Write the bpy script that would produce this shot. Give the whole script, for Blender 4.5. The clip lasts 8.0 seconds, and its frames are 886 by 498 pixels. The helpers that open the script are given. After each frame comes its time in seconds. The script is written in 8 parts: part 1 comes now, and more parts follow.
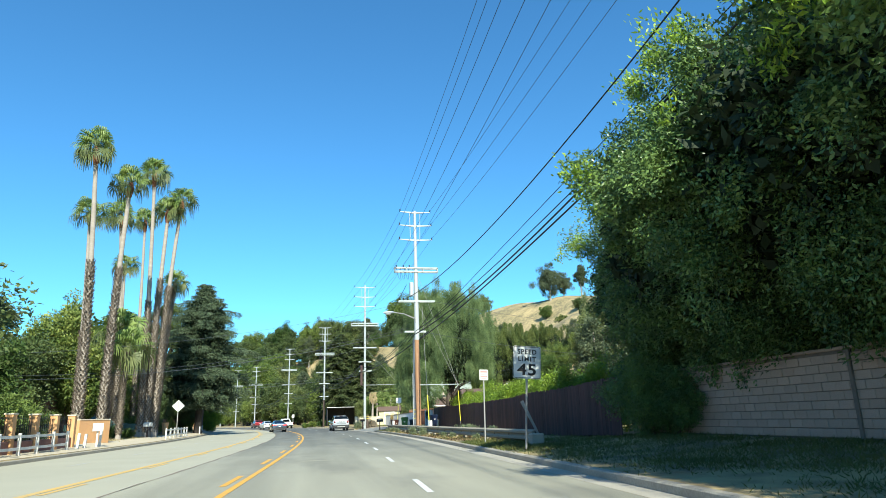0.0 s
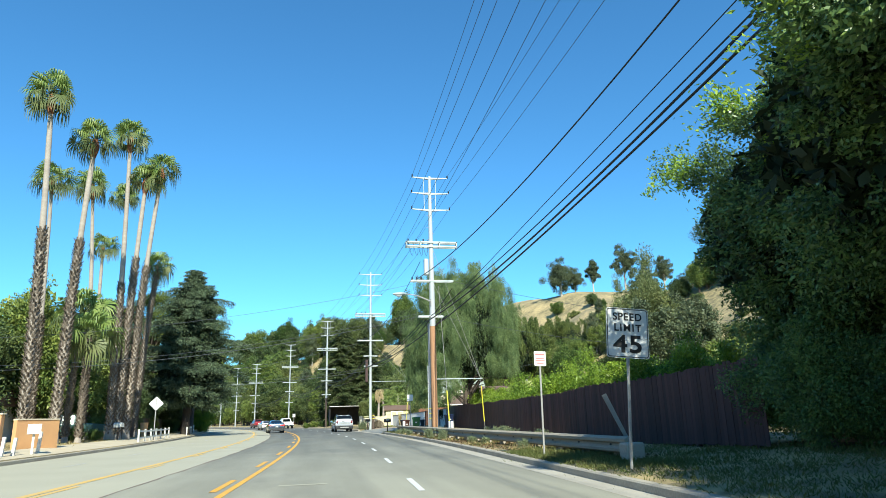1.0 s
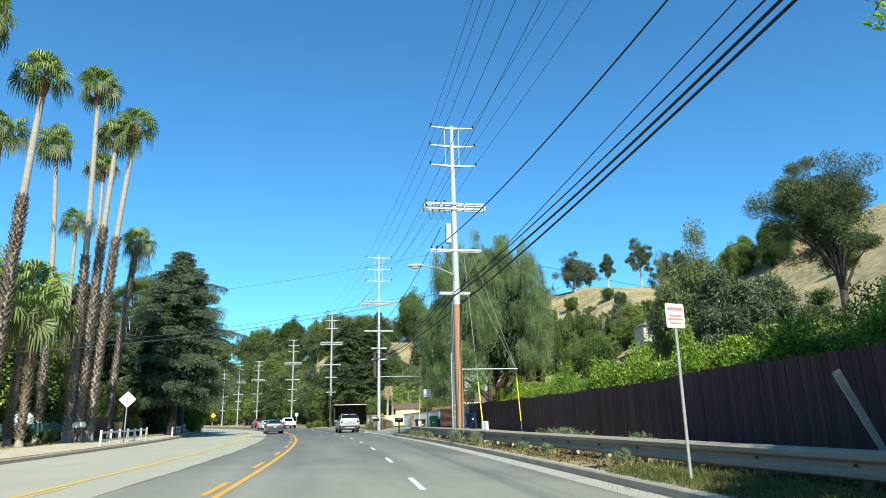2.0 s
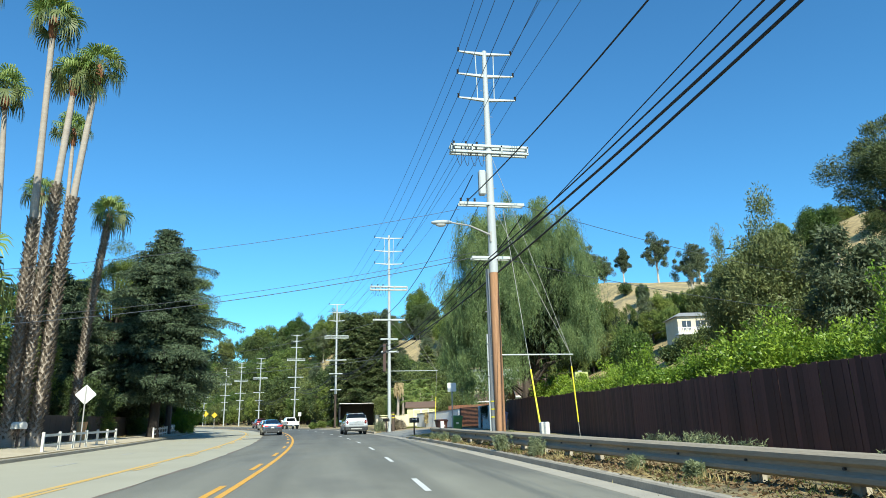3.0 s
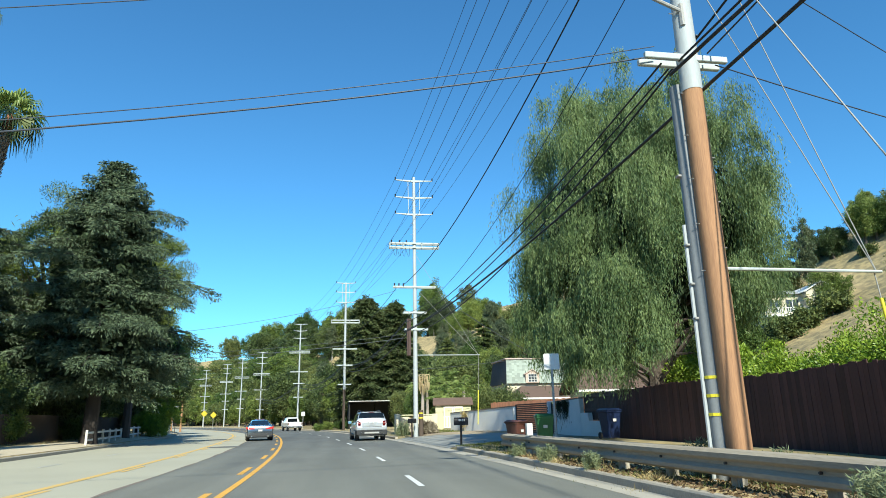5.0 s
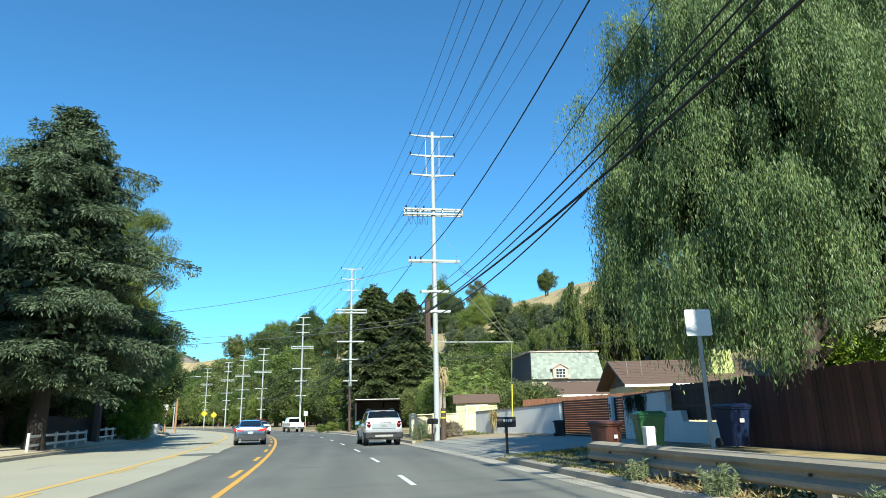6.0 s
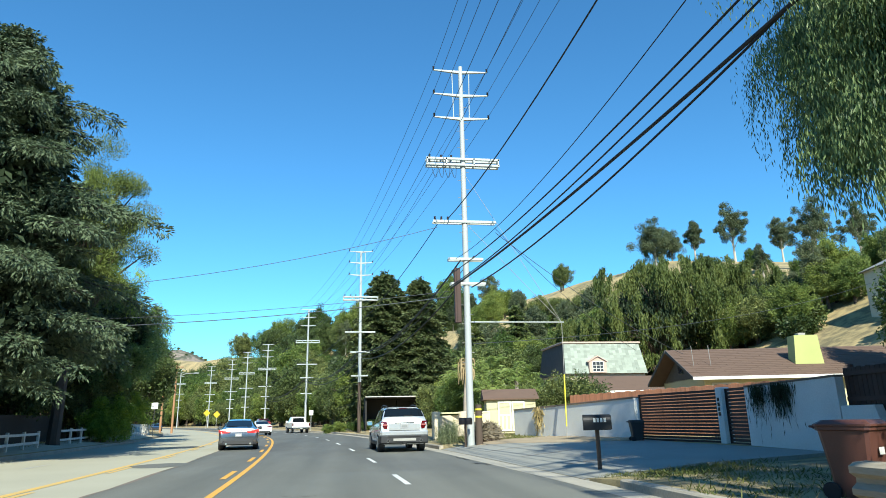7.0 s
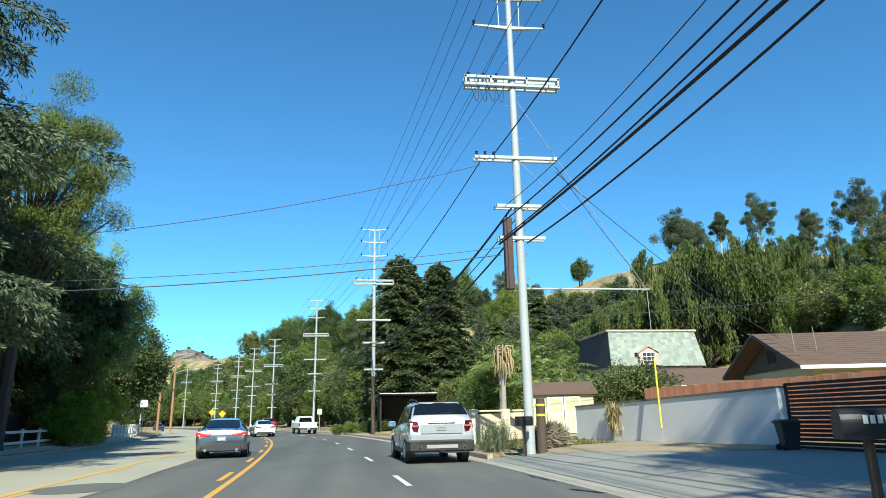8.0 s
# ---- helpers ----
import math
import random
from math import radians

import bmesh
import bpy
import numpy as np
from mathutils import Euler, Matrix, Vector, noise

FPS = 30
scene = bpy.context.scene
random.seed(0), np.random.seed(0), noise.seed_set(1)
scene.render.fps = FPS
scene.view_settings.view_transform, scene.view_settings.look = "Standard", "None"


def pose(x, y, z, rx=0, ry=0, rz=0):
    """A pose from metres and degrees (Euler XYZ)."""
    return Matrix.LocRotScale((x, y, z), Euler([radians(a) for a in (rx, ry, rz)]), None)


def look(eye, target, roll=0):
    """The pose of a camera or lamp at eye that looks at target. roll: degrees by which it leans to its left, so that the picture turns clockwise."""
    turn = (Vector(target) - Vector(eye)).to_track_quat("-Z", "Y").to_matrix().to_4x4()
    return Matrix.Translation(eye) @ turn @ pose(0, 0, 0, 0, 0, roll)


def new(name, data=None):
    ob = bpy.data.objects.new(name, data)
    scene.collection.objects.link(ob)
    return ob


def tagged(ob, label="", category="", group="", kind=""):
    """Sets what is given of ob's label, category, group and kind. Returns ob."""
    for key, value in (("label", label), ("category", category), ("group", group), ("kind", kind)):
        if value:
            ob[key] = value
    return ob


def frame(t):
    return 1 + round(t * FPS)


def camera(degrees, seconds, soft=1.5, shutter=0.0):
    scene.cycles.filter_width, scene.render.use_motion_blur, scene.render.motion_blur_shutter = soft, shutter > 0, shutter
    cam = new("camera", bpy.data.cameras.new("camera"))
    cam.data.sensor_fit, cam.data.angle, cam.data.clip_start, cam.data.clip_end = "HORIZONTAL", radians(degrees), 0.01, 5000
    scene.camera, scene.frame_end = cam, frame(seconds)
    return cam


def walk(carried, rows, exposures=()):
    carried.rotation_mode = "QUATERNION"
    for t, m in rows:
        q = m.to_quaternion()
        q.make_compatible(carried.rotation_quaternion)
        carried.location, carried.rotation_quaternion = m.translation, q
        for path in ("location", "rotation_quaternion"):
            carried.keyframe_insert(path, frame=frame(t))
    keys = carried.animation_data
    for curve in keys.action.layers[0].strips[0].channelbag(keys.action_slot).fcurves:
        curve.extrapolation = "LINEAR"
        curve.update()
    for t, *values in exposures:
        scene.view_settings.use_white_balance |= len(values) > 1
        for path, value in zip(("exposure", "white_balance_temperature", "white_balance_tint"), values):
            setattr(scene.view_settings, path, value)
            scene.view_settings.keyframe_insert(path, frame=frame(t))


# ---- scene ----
cam = camera(69.5, 8.0, 0.9)
METRES, EYE, TILT, LEAN, TURN = 61.0, 1.25, 1.62, 0.0, -11.9
ROWS = [
    (0.0, 0.0, 0.0, 0.0, 0.4, 13.11, 1.7),
    (0.5, -0.0089, 0.0623, -0.0014, 0.56, 13.11, 1.64),
    (1.0, -0.018, 0.1246, -0.0028, 0.77, 13.1, 1.58),
    (1.5, -0.0275, 0.1881, -0.0049, 1.04, 13.1, 1.53),
    (3.0, -0.059, 0.3774, -0.0104, 1.84, 13.12, 1.42),
    (3.5, -0.0704, 0.4396, -0.0119, 2.09, 13.18, 1.38),
    (4.0, -0.0815, 0.5013, -0.0141, 2.3, 13.18, 1.33),
    (5.5, -0.1175, 0.6852, -0.0194, 2.9, 13.26, 1.24),
    (6.0, -0.1296, 0.7454, -0.0208, 3.17, 13.25, 1.27),
    (6.5, -0.142, 0.8049, -0.0225, 3.48, 13.27, 1.24),
    (7.0, -0.155, 0.8643, -0.0244, 3.88, 13.27, 1.24),
    (7.5, -0.1687, 0.9232, -0.0259, 4.31, 13.26, 1.21),
    (8.0, -0.183, 0.9823, -0.0278, 4.77, 13.28, 1.21),
]
walk(cam, [(t, pose(0, 0, EYE, TILT, LEAN, TURN) @ pose(METRES * x, METRES * y, METRES * z, 90 + pitch, roll, yaw)) for t, x, y, z, yaw, pitch, roll in ROWS],
     [(0.0, 0.84), (1.5, 0.77), (3.5, 0.63), (5.5, 0.72), (7.0, 0.78), (8.0, 0.66)])

# ---- world, sun and exposure ----
SUN_ELEV, SUN_AZ = radians(38.0), radians(-2.5)   # behind the camera, a little to its right
world = bpy.data.worlds.new("world")
scene.world = world
world.use_nodes = True
wn = world.node_tree
sky = wn.nodes.new("ShaderNodeTexSky")
sky.sky_type, sky.sun_disc = "NISHITA", False
sky.sun_elevation, sky.sun_rotation = SUN_ELEV, math.pi + SUN_AZ
sky.air_density, sky.dust_density, sky.ozone_density = 1.0, 0.0, 1.5
bg = wn.nodes["Background"]
bg.inputs["Strength"].default_value = 0.102
deep = wn.nodes.new("ShaderNodeMix")     # clear dry air: a deeper, less red blue
deep.data_type, deep.blend_type = "RGBA", "MULTIPLY"
deep.inputs["Factor"].default_value = 1.0
deep.inputs["B"].default_value = (0.385, 0.93, 1.21, 1)
wn.links.new(sky.outputs["Color"], deep.inputs["A"])
wn.links.new(deep.outputs["Result"], bg.inputs["Color"])
sun_data = bpy.data.lights.new("sun", "SUN")
sun_data.energy, sun_data.angle, sun_data.color = 5.0, radians(0.5), (0.95, 0.96, 0.81)
sun = new("sun", sun_data)
sun_from = Vector((-math.sin(SUN_AZ) * math.cos(SUN_ELEV), -math.cos(SUN_AZ) * math.cos(SUN_ELEV), math.sin(SUN_ELEV)))
sun.matrix_world = look(sun_from * 60, (0, 0, 0))

# ---- materials ----


def nodes_of(name):
    m = bpy.data.materials.new(name)
    m.use_nodes = True
    t = m.node_tree
    return m, t, t.nodes["Principled BSDF"]


def plain(name, col, rough=0.6, metal=0.0, col2=None, scale=3.0, fine=40.0, bump=0.15, amount=0.6, rand=0.0, stretch=(1, 1, 1), coat=0.0, dist=0.01):
    """A surface with two scales of variation in colour, a little relief, and a shift from piece to piece."""
    m, t, p = nodes_of(name)
    col2 = col2 or tuple(c * 0.72 for c in col)
    L = t.links.new
    geo = t.nodes.new("ShaderNodeTexCoord")
    mp = t.nodes.new("ShaderNodeMapping")
    mp.inputs["Scale"].default_value = stretch
    L(geo.outputs["Object"], mp.inputs["Vector"])
    n1, n2 = t.nodes.new("ShaderNodeTexNoise"), t.nodes.new("ShaderNodeTexNoise")
    n1.inputs["Scale"].default_value, n1.inputs["Detail"].default_value = scale, 5
    n2.inputs["Scale"].default_value, n2.inputs["Detail"].default_value = fine, 3
    L(mp.outputs["Vector"], n1.inputs["Vector"])
    L(mp.outputs["Vector"], n2.inputs["Vector"])
    mul = t.nodes.new("ShaderNodeMath")
    mul.operation = "MULTIPLY_ADD"
    mul.inputs[1].default_value, mul.inputs[2].default_value = 0.5, 0.0
    L(n2.outputs["Fac"], mul.inputs[0])
    add = t.nodes.new("ShaderNodeMath")
    add.operation = "MULTIPLY_ADD"
    add.inputs[1].default_value = 0.5
    L(n1.outputs["Fac"], add.inputs[0])
    L(mul.outputs[0], add.inputs[2])
    ramp = t.nodes.new("ShaderNodeMapRange")
    ramp.inputs["From Min"].default_value, ramp.inputs["From Max"].default_value = 0.36, 0.64
    ramp.inputs["To Max"].default_value = amount
    L(add.outputs[0], ramp.inputs["Value"])
    mix = t.nodes.new("ShaderNodeMix")
    mix.data_type = "RGBA"
    mix.inputs["A"].default_value, mix.inputs["B"].default_value = (*col, 1), (*col2, 1)
    L(ramp.outputs["Result"], mix.inputs["Factor"])
    out = mix.outputs["Result"]
    if rand:
        info = t.nodes.new("ShaderNodeObjectInfo")
        mr = t.nodes.new("ShaderNodeMapRange")
        mr.inputs["To Min"].default_value, mr.inputs["To Max"].default_value = 1 - rand, 1 + rand
        L(info.outputs["Random"], mr.inputs["Value"])
        hsv = t.nodes.new("ShaderNodeHueSaturation")
        L(mr.outputs["Result"], hsv.inputs["Value"])
        L(out, hsv.inputs["Color"])
        out = hsv.outputs["Color"]
    L(out, p.inputs["Base Color"])
    p.inputs["Roughness"].default_value, p.inputs["Metallic"].default_value = rough, metal
    p.inputs["Coat Weight"].default_value = coat
    p.inputs["Coat Roughness"].default_value = 0.06
    if bump:
        b = t.nodes.new("ShaderNodeBump")
        b.inputs["Strength"].default_value, b.inputs["Distance"].default_value = bump, dist
        L(n2.outputs["Fac"], b.inputs["Height"])
        L(b.outputs["Normal"], p.inputs["Normal"])
    return m


def leafy(name, col, col2, rough=0.5, through_light=0.35, clump=0.6, vary=0.0):
    """Leaves: the colour shifts from leaf to leaf and from bough to bough; some light passes through."""
    m, t, p = nodes_of(name)
    L = t.links.new
    geo = t.nodes.new("ShaderNodeNewGeometry")
    tc = t.nodes.new("ShaderNodeTexCoord")
    n = t.nodes.new("ShaderNodeTexNoise")
    n.inputs["Scale"].default_value, n.inputs["Detail"].default_value = clump, 2
    L(tc.outputs["Object"], n.inputs["Vector"])
    add = t.nodes.new("ShaderNodeMath")
    add.operation = "MULTIPLY_ADD"
    add.inputs[1].default_value = 0.45
    L(geo.outputs["Random Per Island"], add.inputs[0])
    sub = t.nodes.new("ShaderNodeMapRange")
    sub.inputs["From Min"].default_value, sub.inputs["From Max"].default_value, sub.inputs["To Max"].default_value = 0.35, 0.65, 0.55
    L(n.outputs["Fac"], sub.inputs["Value"])
    L(sub.outputs["Result"], add.inputs[2])
    mix = t.nodes.new("ShaderNodeMix")
    mix.data_type = "RGBA"
    mix.inputs["A"].default_value, mix.inputs["B"].default_value = (*col, 1), (*col2, 1)
    L(add.outputs[0], mix.inputs["Factor"])
    info = t.nodes.new("ShaderNodeObjectInfo")
    val, hue = t.nodes.new("ShaderNodeMapRange"), t.nodes.new("ShaderNodeMapRange")
    val.inputs["To Min"].default_value, val.inputs["To Max"].default_value = 1 - vary, 1 + vary
    hue.inputs["To Min"].default_value, hue.inputs["To Max"].default_value = 0.5 + 0.07 * vary, 0.5 - 0.07 * vary
    L(info.outputs["Random"], val.inputs["Value"])
    L(info.outputs["Random"], hue.inputs["Value"])
    hsv = t.nodes.new("ShaderNodeHueSaturation")
    L(val.outputs["Result"], hsv.inputs["Value"])
    L(hue.outputs["Result"], hsv.inputs["Hue"])
    L(mix.outputs["Result"], hsv.inputs["Color"])
    L(hsv.outputs["Color"], p.inputs["Base Color"])
    p.inputs["Roughness"].default_value = rough
    p.inputs["Specular IOR Level"].default_value = 0.3
    tr = t.nodes.new("ShaderNodeBsdfTranslucent")
    L(hsv.outputs["Color"], tr.inputs["Color"])
    ms = t.nodes.new("ShaderNodeMixShader")
    ms.inputs["Fac"].default_value = through_light
    L(p.outputs["BSDF"], ms.inputs[1])
    L(tr.outputs["BSDF"], ms.inputs[2])
    L(ms.outputs["Shader"], t.nodes["Material Output"].inputs["Surface"])
    return m


def glassy(name, col, rough=0.03):
    m, t, p = nodes_of(name)
    p.inputs["Base Color"].default_value = (*col, 1)
    p.inputs["Roughness"].default_value = rough
    p.inputs["Specular IOR Level"].default_value = 0.45
    return m


M_ASPHALT_PALE = plain("worn_asphalt", (0.405, 0.385, 0.295), 0.85, col2=(0.31, 0.293, 0.225), scale=0.3, fine=60, bump=0.3)
M_GUTTER = plain("gutter_concrete", (0.43, 0.395, 0.325), 0.85, col2=(0.27, 0.243, 0.20), scale=1.1, fine=25)
M_KERB = plain("kerb_concrete", (0.43, 0.385, 0.31), 0.85, col2=(0.22, 0.192, 0.155), scale=1.4, fine=25)
M_DRIVE = plain("drive_concrete", (0.30, 0.295, 0.26), 0.85, col2=(0.19, 0.185, 0.165), scale=0.6, fine=30)
M_YELLOW = plain("yellow_paint", (0.75, 0.38, 0.035), 0.6, col2=(0.55, 0.29, 0.05), scale=1.5, fine=30, bump=0.1)
M_YELLOW_OLD = plain("worn_yellow_paint", (0.68, 0.42, 0.10), 0.7, col2=(0.5, 0.37, 0.17), scale=1.2, fine=20, bump=0.1, amount=0.9)
M_WHITELINE = plain("white_line_paint", (0.72, 0.72, 0.69), 0.6, col2=(0.5, 0.5, 0.47), scale=1.5, fine=30, bump=0.1)
M_WHITELINE_OLD = plain("worn_white_line", (0.42, 0.42, 0.40), 0.7, col2=(0.32, 0.32, 0.30), scale=1.5, fine=20, bump=0.1)
M_BLOCK = plain("slump_block", (0.47, 0.34, 0.265), 0.9, col2=(0.34, 0.24, 0.19), scale=1.5, fine=40, rand=0.07, bump=0.4)
M_MORTAR = plain("mortar", (0.20, 0.16, 0.13), 0.95, scale=5)
M_REDWOOD = plain("stained_redwood", (0.078, 0.034, 0.032), 0.8, col2=(0.036, 0.018, 0.018), scale=2, fine=14, rand=0.32, stretch=(5, 5, 0.4), bump=0.3)
M_WHITEPAINT = plain("white_painted_wood", (0.72, 0.71, 0.66), 0.6, col2=(0.5, 0.48, 0.42), scale=4, fine=30)
M_STUCCO_WHITE = plain("white_stucco", (0.78, 0.785, 0.77), 0.9, col2=(0.60, 0.605, 0.59), scale=0.9, fine=30, bump=0.35)
M_STUCCO_YELLOW = plain("pale_yellow_stucco", (0.56, 0.53, 0.33), 0.9, col2=(0.47, 0.445, 0.28), scale=1.2, fine=35, bump=0.3)
M_CHIMNEY = plain("yellow_green_stucco", (0.42, 0.45, 0.18), 0.9, col2=(0.35, 0.38, 0.15), scale=1.2, fine=35, bump=0.3)
M_STUCCO_CREAM = plain("cream_stucco", (0.66, 0.57, 0.42), 0.9, col2=(0.5, 0.43, 0.32), scale=1.2, fine=35)
M_ORANGE = plain("orange_stucco", (0.66, 0.36, 0.16), 0.9, col2=(0.55, 0.29, 0.14), scale=1.5, fine=35)
M_BRICK = plain("red_brick_base", (0.32, 0.16, 0.12), 0.9, col2=(0.22, 0.11, 0.09), scale=5, fine=30)
M_ROOF = plain("brown_shingle", (0.135, 0.085, 0.062), 0.9, col2=(0.10, 0.064, 0.048), scale=2, fine=20, rand=0.05, bump=0.3)
M_ROOF_GREY = plain("grey_roofing", (0.27, 0.275, 0.28), 0.85, col2=(0.19, 0.195, 0.2), scale=2, fine=20, bump=0.2)
M_ROOF_GREEN = plain("weathered_green_shingle", (0.31, 0.35, 0.30), 0.9, col2=(0.19, 0.225, 0.195), scale=2, fine=20, rand=0.2, bump=0.4)
M_DARKWALL = plain("dark_siding", (0.10, 0.095, 0.09), 0.85, col2=(0.065, 0.06, 0.06), scale=3)
M_TRIM = plain("white_trim", (0.74, 0.73, 0.69), 0.6, col2=(0.6, 0.58, 0.54), scale=4, fine=30, bump=0.05)
M_PINKTRIM = plain("faded_pink_trim", (0.55, 0.40, 0.33), 0.7, col2=(0.45, 0.34, 0.28), scale=4)
M_ORANGEWOOD = plain("orange_cedar_boards", (0.62, 0.27, 0.15), 0.8, col2=(0.46, 0.19, 0.10), scale=2, fine=14, rand=0.18, stretch=(5, 5, 0.5))
M_SLAT = plain("dark_brown_slats", (0.055, 0.026, 0.02), 0.65, col2=(0.035, 0.018, 0.014), scale=2, fine=20, rand=0.2)
M_BLACKIRON = plain("black_iron", (0.03, 0.03, 0.032), 0.5, 0.6, bump=0.05)
M_GALV = plain("galvanised_steel", (0.36, 0.355, 0.34), 0.65, 0.2, col2=(0.25, 0.24, 0.225), scale=3, fine=25, bump=0.1)
M_GREYPAINT_DULL = plain("dull_grey_plastic", (0.22, 0.235, 0.245), 0.6, col2=(0.16, 0.17, 0.18), scale=2, fine=20, bump=0.1)
M_RAIL = plain("weathered_brown_grey_rail", (0.36, 0.31, 0.235), 0.8, 0.0, col2=(0.20, 0.172, 0.132), scale=2, fine=25, stretch=(1, 0.3, 2), bump=0.2)
M_POLE = plain("grey_painted_pole", (0.41, 0.44, 0.45), 0.65, col2=(0.31, 0.335, 0.34), scale=1.5, fine=20, stretch=(3, 3, 0.5))
M_POLEWOOD = plain("orange_weathered_pole_wood", (0.42, 0.225, 0.115), 0.85, col2=(0.19, 0.095, 0.055), scale=2, fine=14, stretch=(6, 6, 0.35), bump=0.4)
M_POLEDARK = plain("dark_tarred_pole_wood", (0.085, 0.06, 0.045), 0.85, scale=2, fine=14, stretch=(6, 6, 0.35), bump=0.4)
M_ARM = plain("pale_crossarm_wood", (0.47, 0.51, 0.50), 0.75, col2=(0.34, 0.37, 0.365), scale=2, fine=20)
M_WIRE = plain("black_cable", (0.018, 0.018, 0.02), 0.6, bump=0)
M_WIRE_THIN = plain("dull_conductor", (0.07, 0.08, 0.10), 0.5, 0.3, bump=0)
M_INSUL = plain("brown_porcelain", (0.05, 0.035, 0.03), 0.25, bump=0)
M_GUYYELLOW = plain("yellow_plastic_guard", (0.72, 0.62, 0.04), 0.5, scale=3, bump=0.05)
M_SIGNWHITE = plain("sign_white_sheeting", (0.64, 0.645, 0.63), 0.45, col2=(0.56, 0.56, 0.54), scale=4, bump=0.02)
M_SIGNBLACK = plain("sign_black", (0.015, 0.015, 0.016), 0.5, bump=0)
M_SIGNFADED = plain("sign_faded_red", (0.62, 0.20, 0.20), 0.6, bump=0)
M_SIGNYELLOW = plain("sign_yellow", (0.62, 0.42, 0.02), 0.5, bump=0)
M_SIGNGREY = plain("sign_bare_aluminium", (0.66, 0.67, 0.67), 0.5, 0.2, col2=(0.56, 0.57, 0.57), scale=5, bump=0.02)
M_SILVER = plain("silver_car_paint", (0.56, 0.585, 0.605), 0.27, 0.55, col2=(0.54, 0.565, 0.585), scale=1, coat=0.8, bump=0)
M_GREYPAINT = plain("grey_car_paint", (0.13, 0.14, 0.155), 0.22, 0.75, col2=(0.12, 0.13, 0.145), scale=1, coat=0.9, bump=0)
M_WHITECAR = plain("white_car_paint", (0.78, 0.78, 0.76), 0.35, coat=0.7, col2=(0.74, 0.74, 0.72), scale=1, bump=0)
M_REDCAR = plain("red_car_paint", (0.34, 0.02, 0.025), 0.3, 0.2, coat=0.8, col2=(0.3, 0.018, 0.022), scale=1, bump=0)
M_DARKCAR = plain("dark_blue_car_paint", (0.03, 0.04, 0.06), 0.3, 0.2, coat=0.8, bump=0)
M_BLACKPLASTIC = plain("grey_black_plastic", (0.028, 0.029, 0.032), 0.55, scale=5, bump=0.05)
M_RUBBER = plain("tyre_rubber", (0.022, 0.022, 0.023), 0.8, scale=8, bump=0.2)
M_RIM = plain("alloy", (0.5, 0.51, 0.52), 0.35, 0.8, bump=0)
M_CHROME = plain("chrome", (0.7, 0.71, 0.72), 0.15, 1.0, bump=0)
M_CARGLASS = glassy("tinted_car_glass", (0.006, 0.009, 0.012), 0.05)
M_WINDOW = glassy("window_glass", (0.05, 0.06, 0.07), 0.05)
M_TAIL = plain("red_lamp_lens", (0.10, 0.003, 0.005), 0.15, coat=0.8, bump=0)
M_TAILPALE = plain("clear_lamp_lens", (0.42, 0.13, 0.12), 0.15, coat=0.8, bump=0)
M_PLATE = plain("number_plate", (0.33, 0.34, 0.35), 0.4, bump=0)
M_GREENBIN = plain("green_bin_plastic", (0.03, 0.15, 0.05), 0.45, col2=(0.025, 0.12, 0.04), scale=3, bump=0.04)
M_BROWNBIN = plain("brown_bin_plastic", (0.115, 0.047, 0.037), 0.4, scale=3, bump=0.04)
M_BLUEBIN = plain("blue_bin_plastic", (0.010, 0.022, 0.07), 0.45, scale=3, bump=0.04)
M_SOIL = plain("dry_soil", (0.36, 0.28, 0.185), 0.95, col2=(0.22, 0.17, 0.11), scale=1.0, fine=18, bump=0.6)
M_BARK = plain("grey_brown_bark", (0.10, 0.076, 0.06), 0.95, col2=(0.05, 0.038, 0.032), scale=3, fine=20, stretch=(3, 3, 0.6), bump=0.7, dist=0.04)
# dark cedar bark, its colour lowered further for the shade below the boughs
M_BARK_DARK = plain("shade_dark_cedar_bark", (0.04, 0.032, 0.027), 0.95, col2=(0.022, 0.018, 0.016), scale=3, fine=20, stretch=(3, 3, 0.6), bump=0.7, dist=0.04)
M_BARK_PALE = plain("pale_eucalyptus_bark", (0.50, 0.44, 0.37), 0.9, col2=(0.3, 0.25, 0.2), scale=1.5, fine=10, stretch=(2, 2, 0.5), bump=0.4)
M_PALMTRUNK = plain("grey_palm_trunk", (0.38, 0.33, 0.28), 0.95, col2=(0.23, 0.19, 0.155), scale=1.2, fine=12, stretch=(0.8, 0.8, 4), bump=0.5, dist=0.03)
M_PALMBOOT = plain("palm_frond_stubs", (0.29, 0.235, 0.18), 0.95, col2=(0.085, 0.062, 0.048), scale=7, fine=15, bump=0.5, amount=0.9)
M_PALMRED = plain("red_brown_palm_fibre", (0.27, 0.11, 0.055), 0.95, col2=(0.15, 0.065, 0.04), scale=4, fine=20)
M_THATCH = plain("dry_frond", (0.42, 0.33, 0.18), 0.95, col2=(0.26, 0.19, 0.1), scale=3)
M_LEAF_HEDGE = leafy("laurel_leaf", (0.042, 0.09, 0.044), (0.21, 0.32, 0.085), 0.34, 0.2, 1.1)
M_LEAF_BRIGHT = leafy("citrus_leaf", (0.05, 0.125, 0.016), (0.34, 0.46, 0.055), 0.38, 0.3, 2.0, 0.12)
M_LEAF_PEPPER = leafy("pepper_leaf", (0.038, 0.085, 0.032), (0.26, 0.345, 0.135), 0.5, 0.3, 1.1)
M_LEAF_WILLOW = leafy("weeping_leaf", (0.06, 0.098, 0.026), (0.20, 0.235, 0.065), 0.55, 0.4, 0.4)
M_LEAF_CEDAR = leafy("cedar_needle", (0.022, 0.044, 0.025), (0.15, 0.2, 0.108), 0.6, 0.07, 1.2)
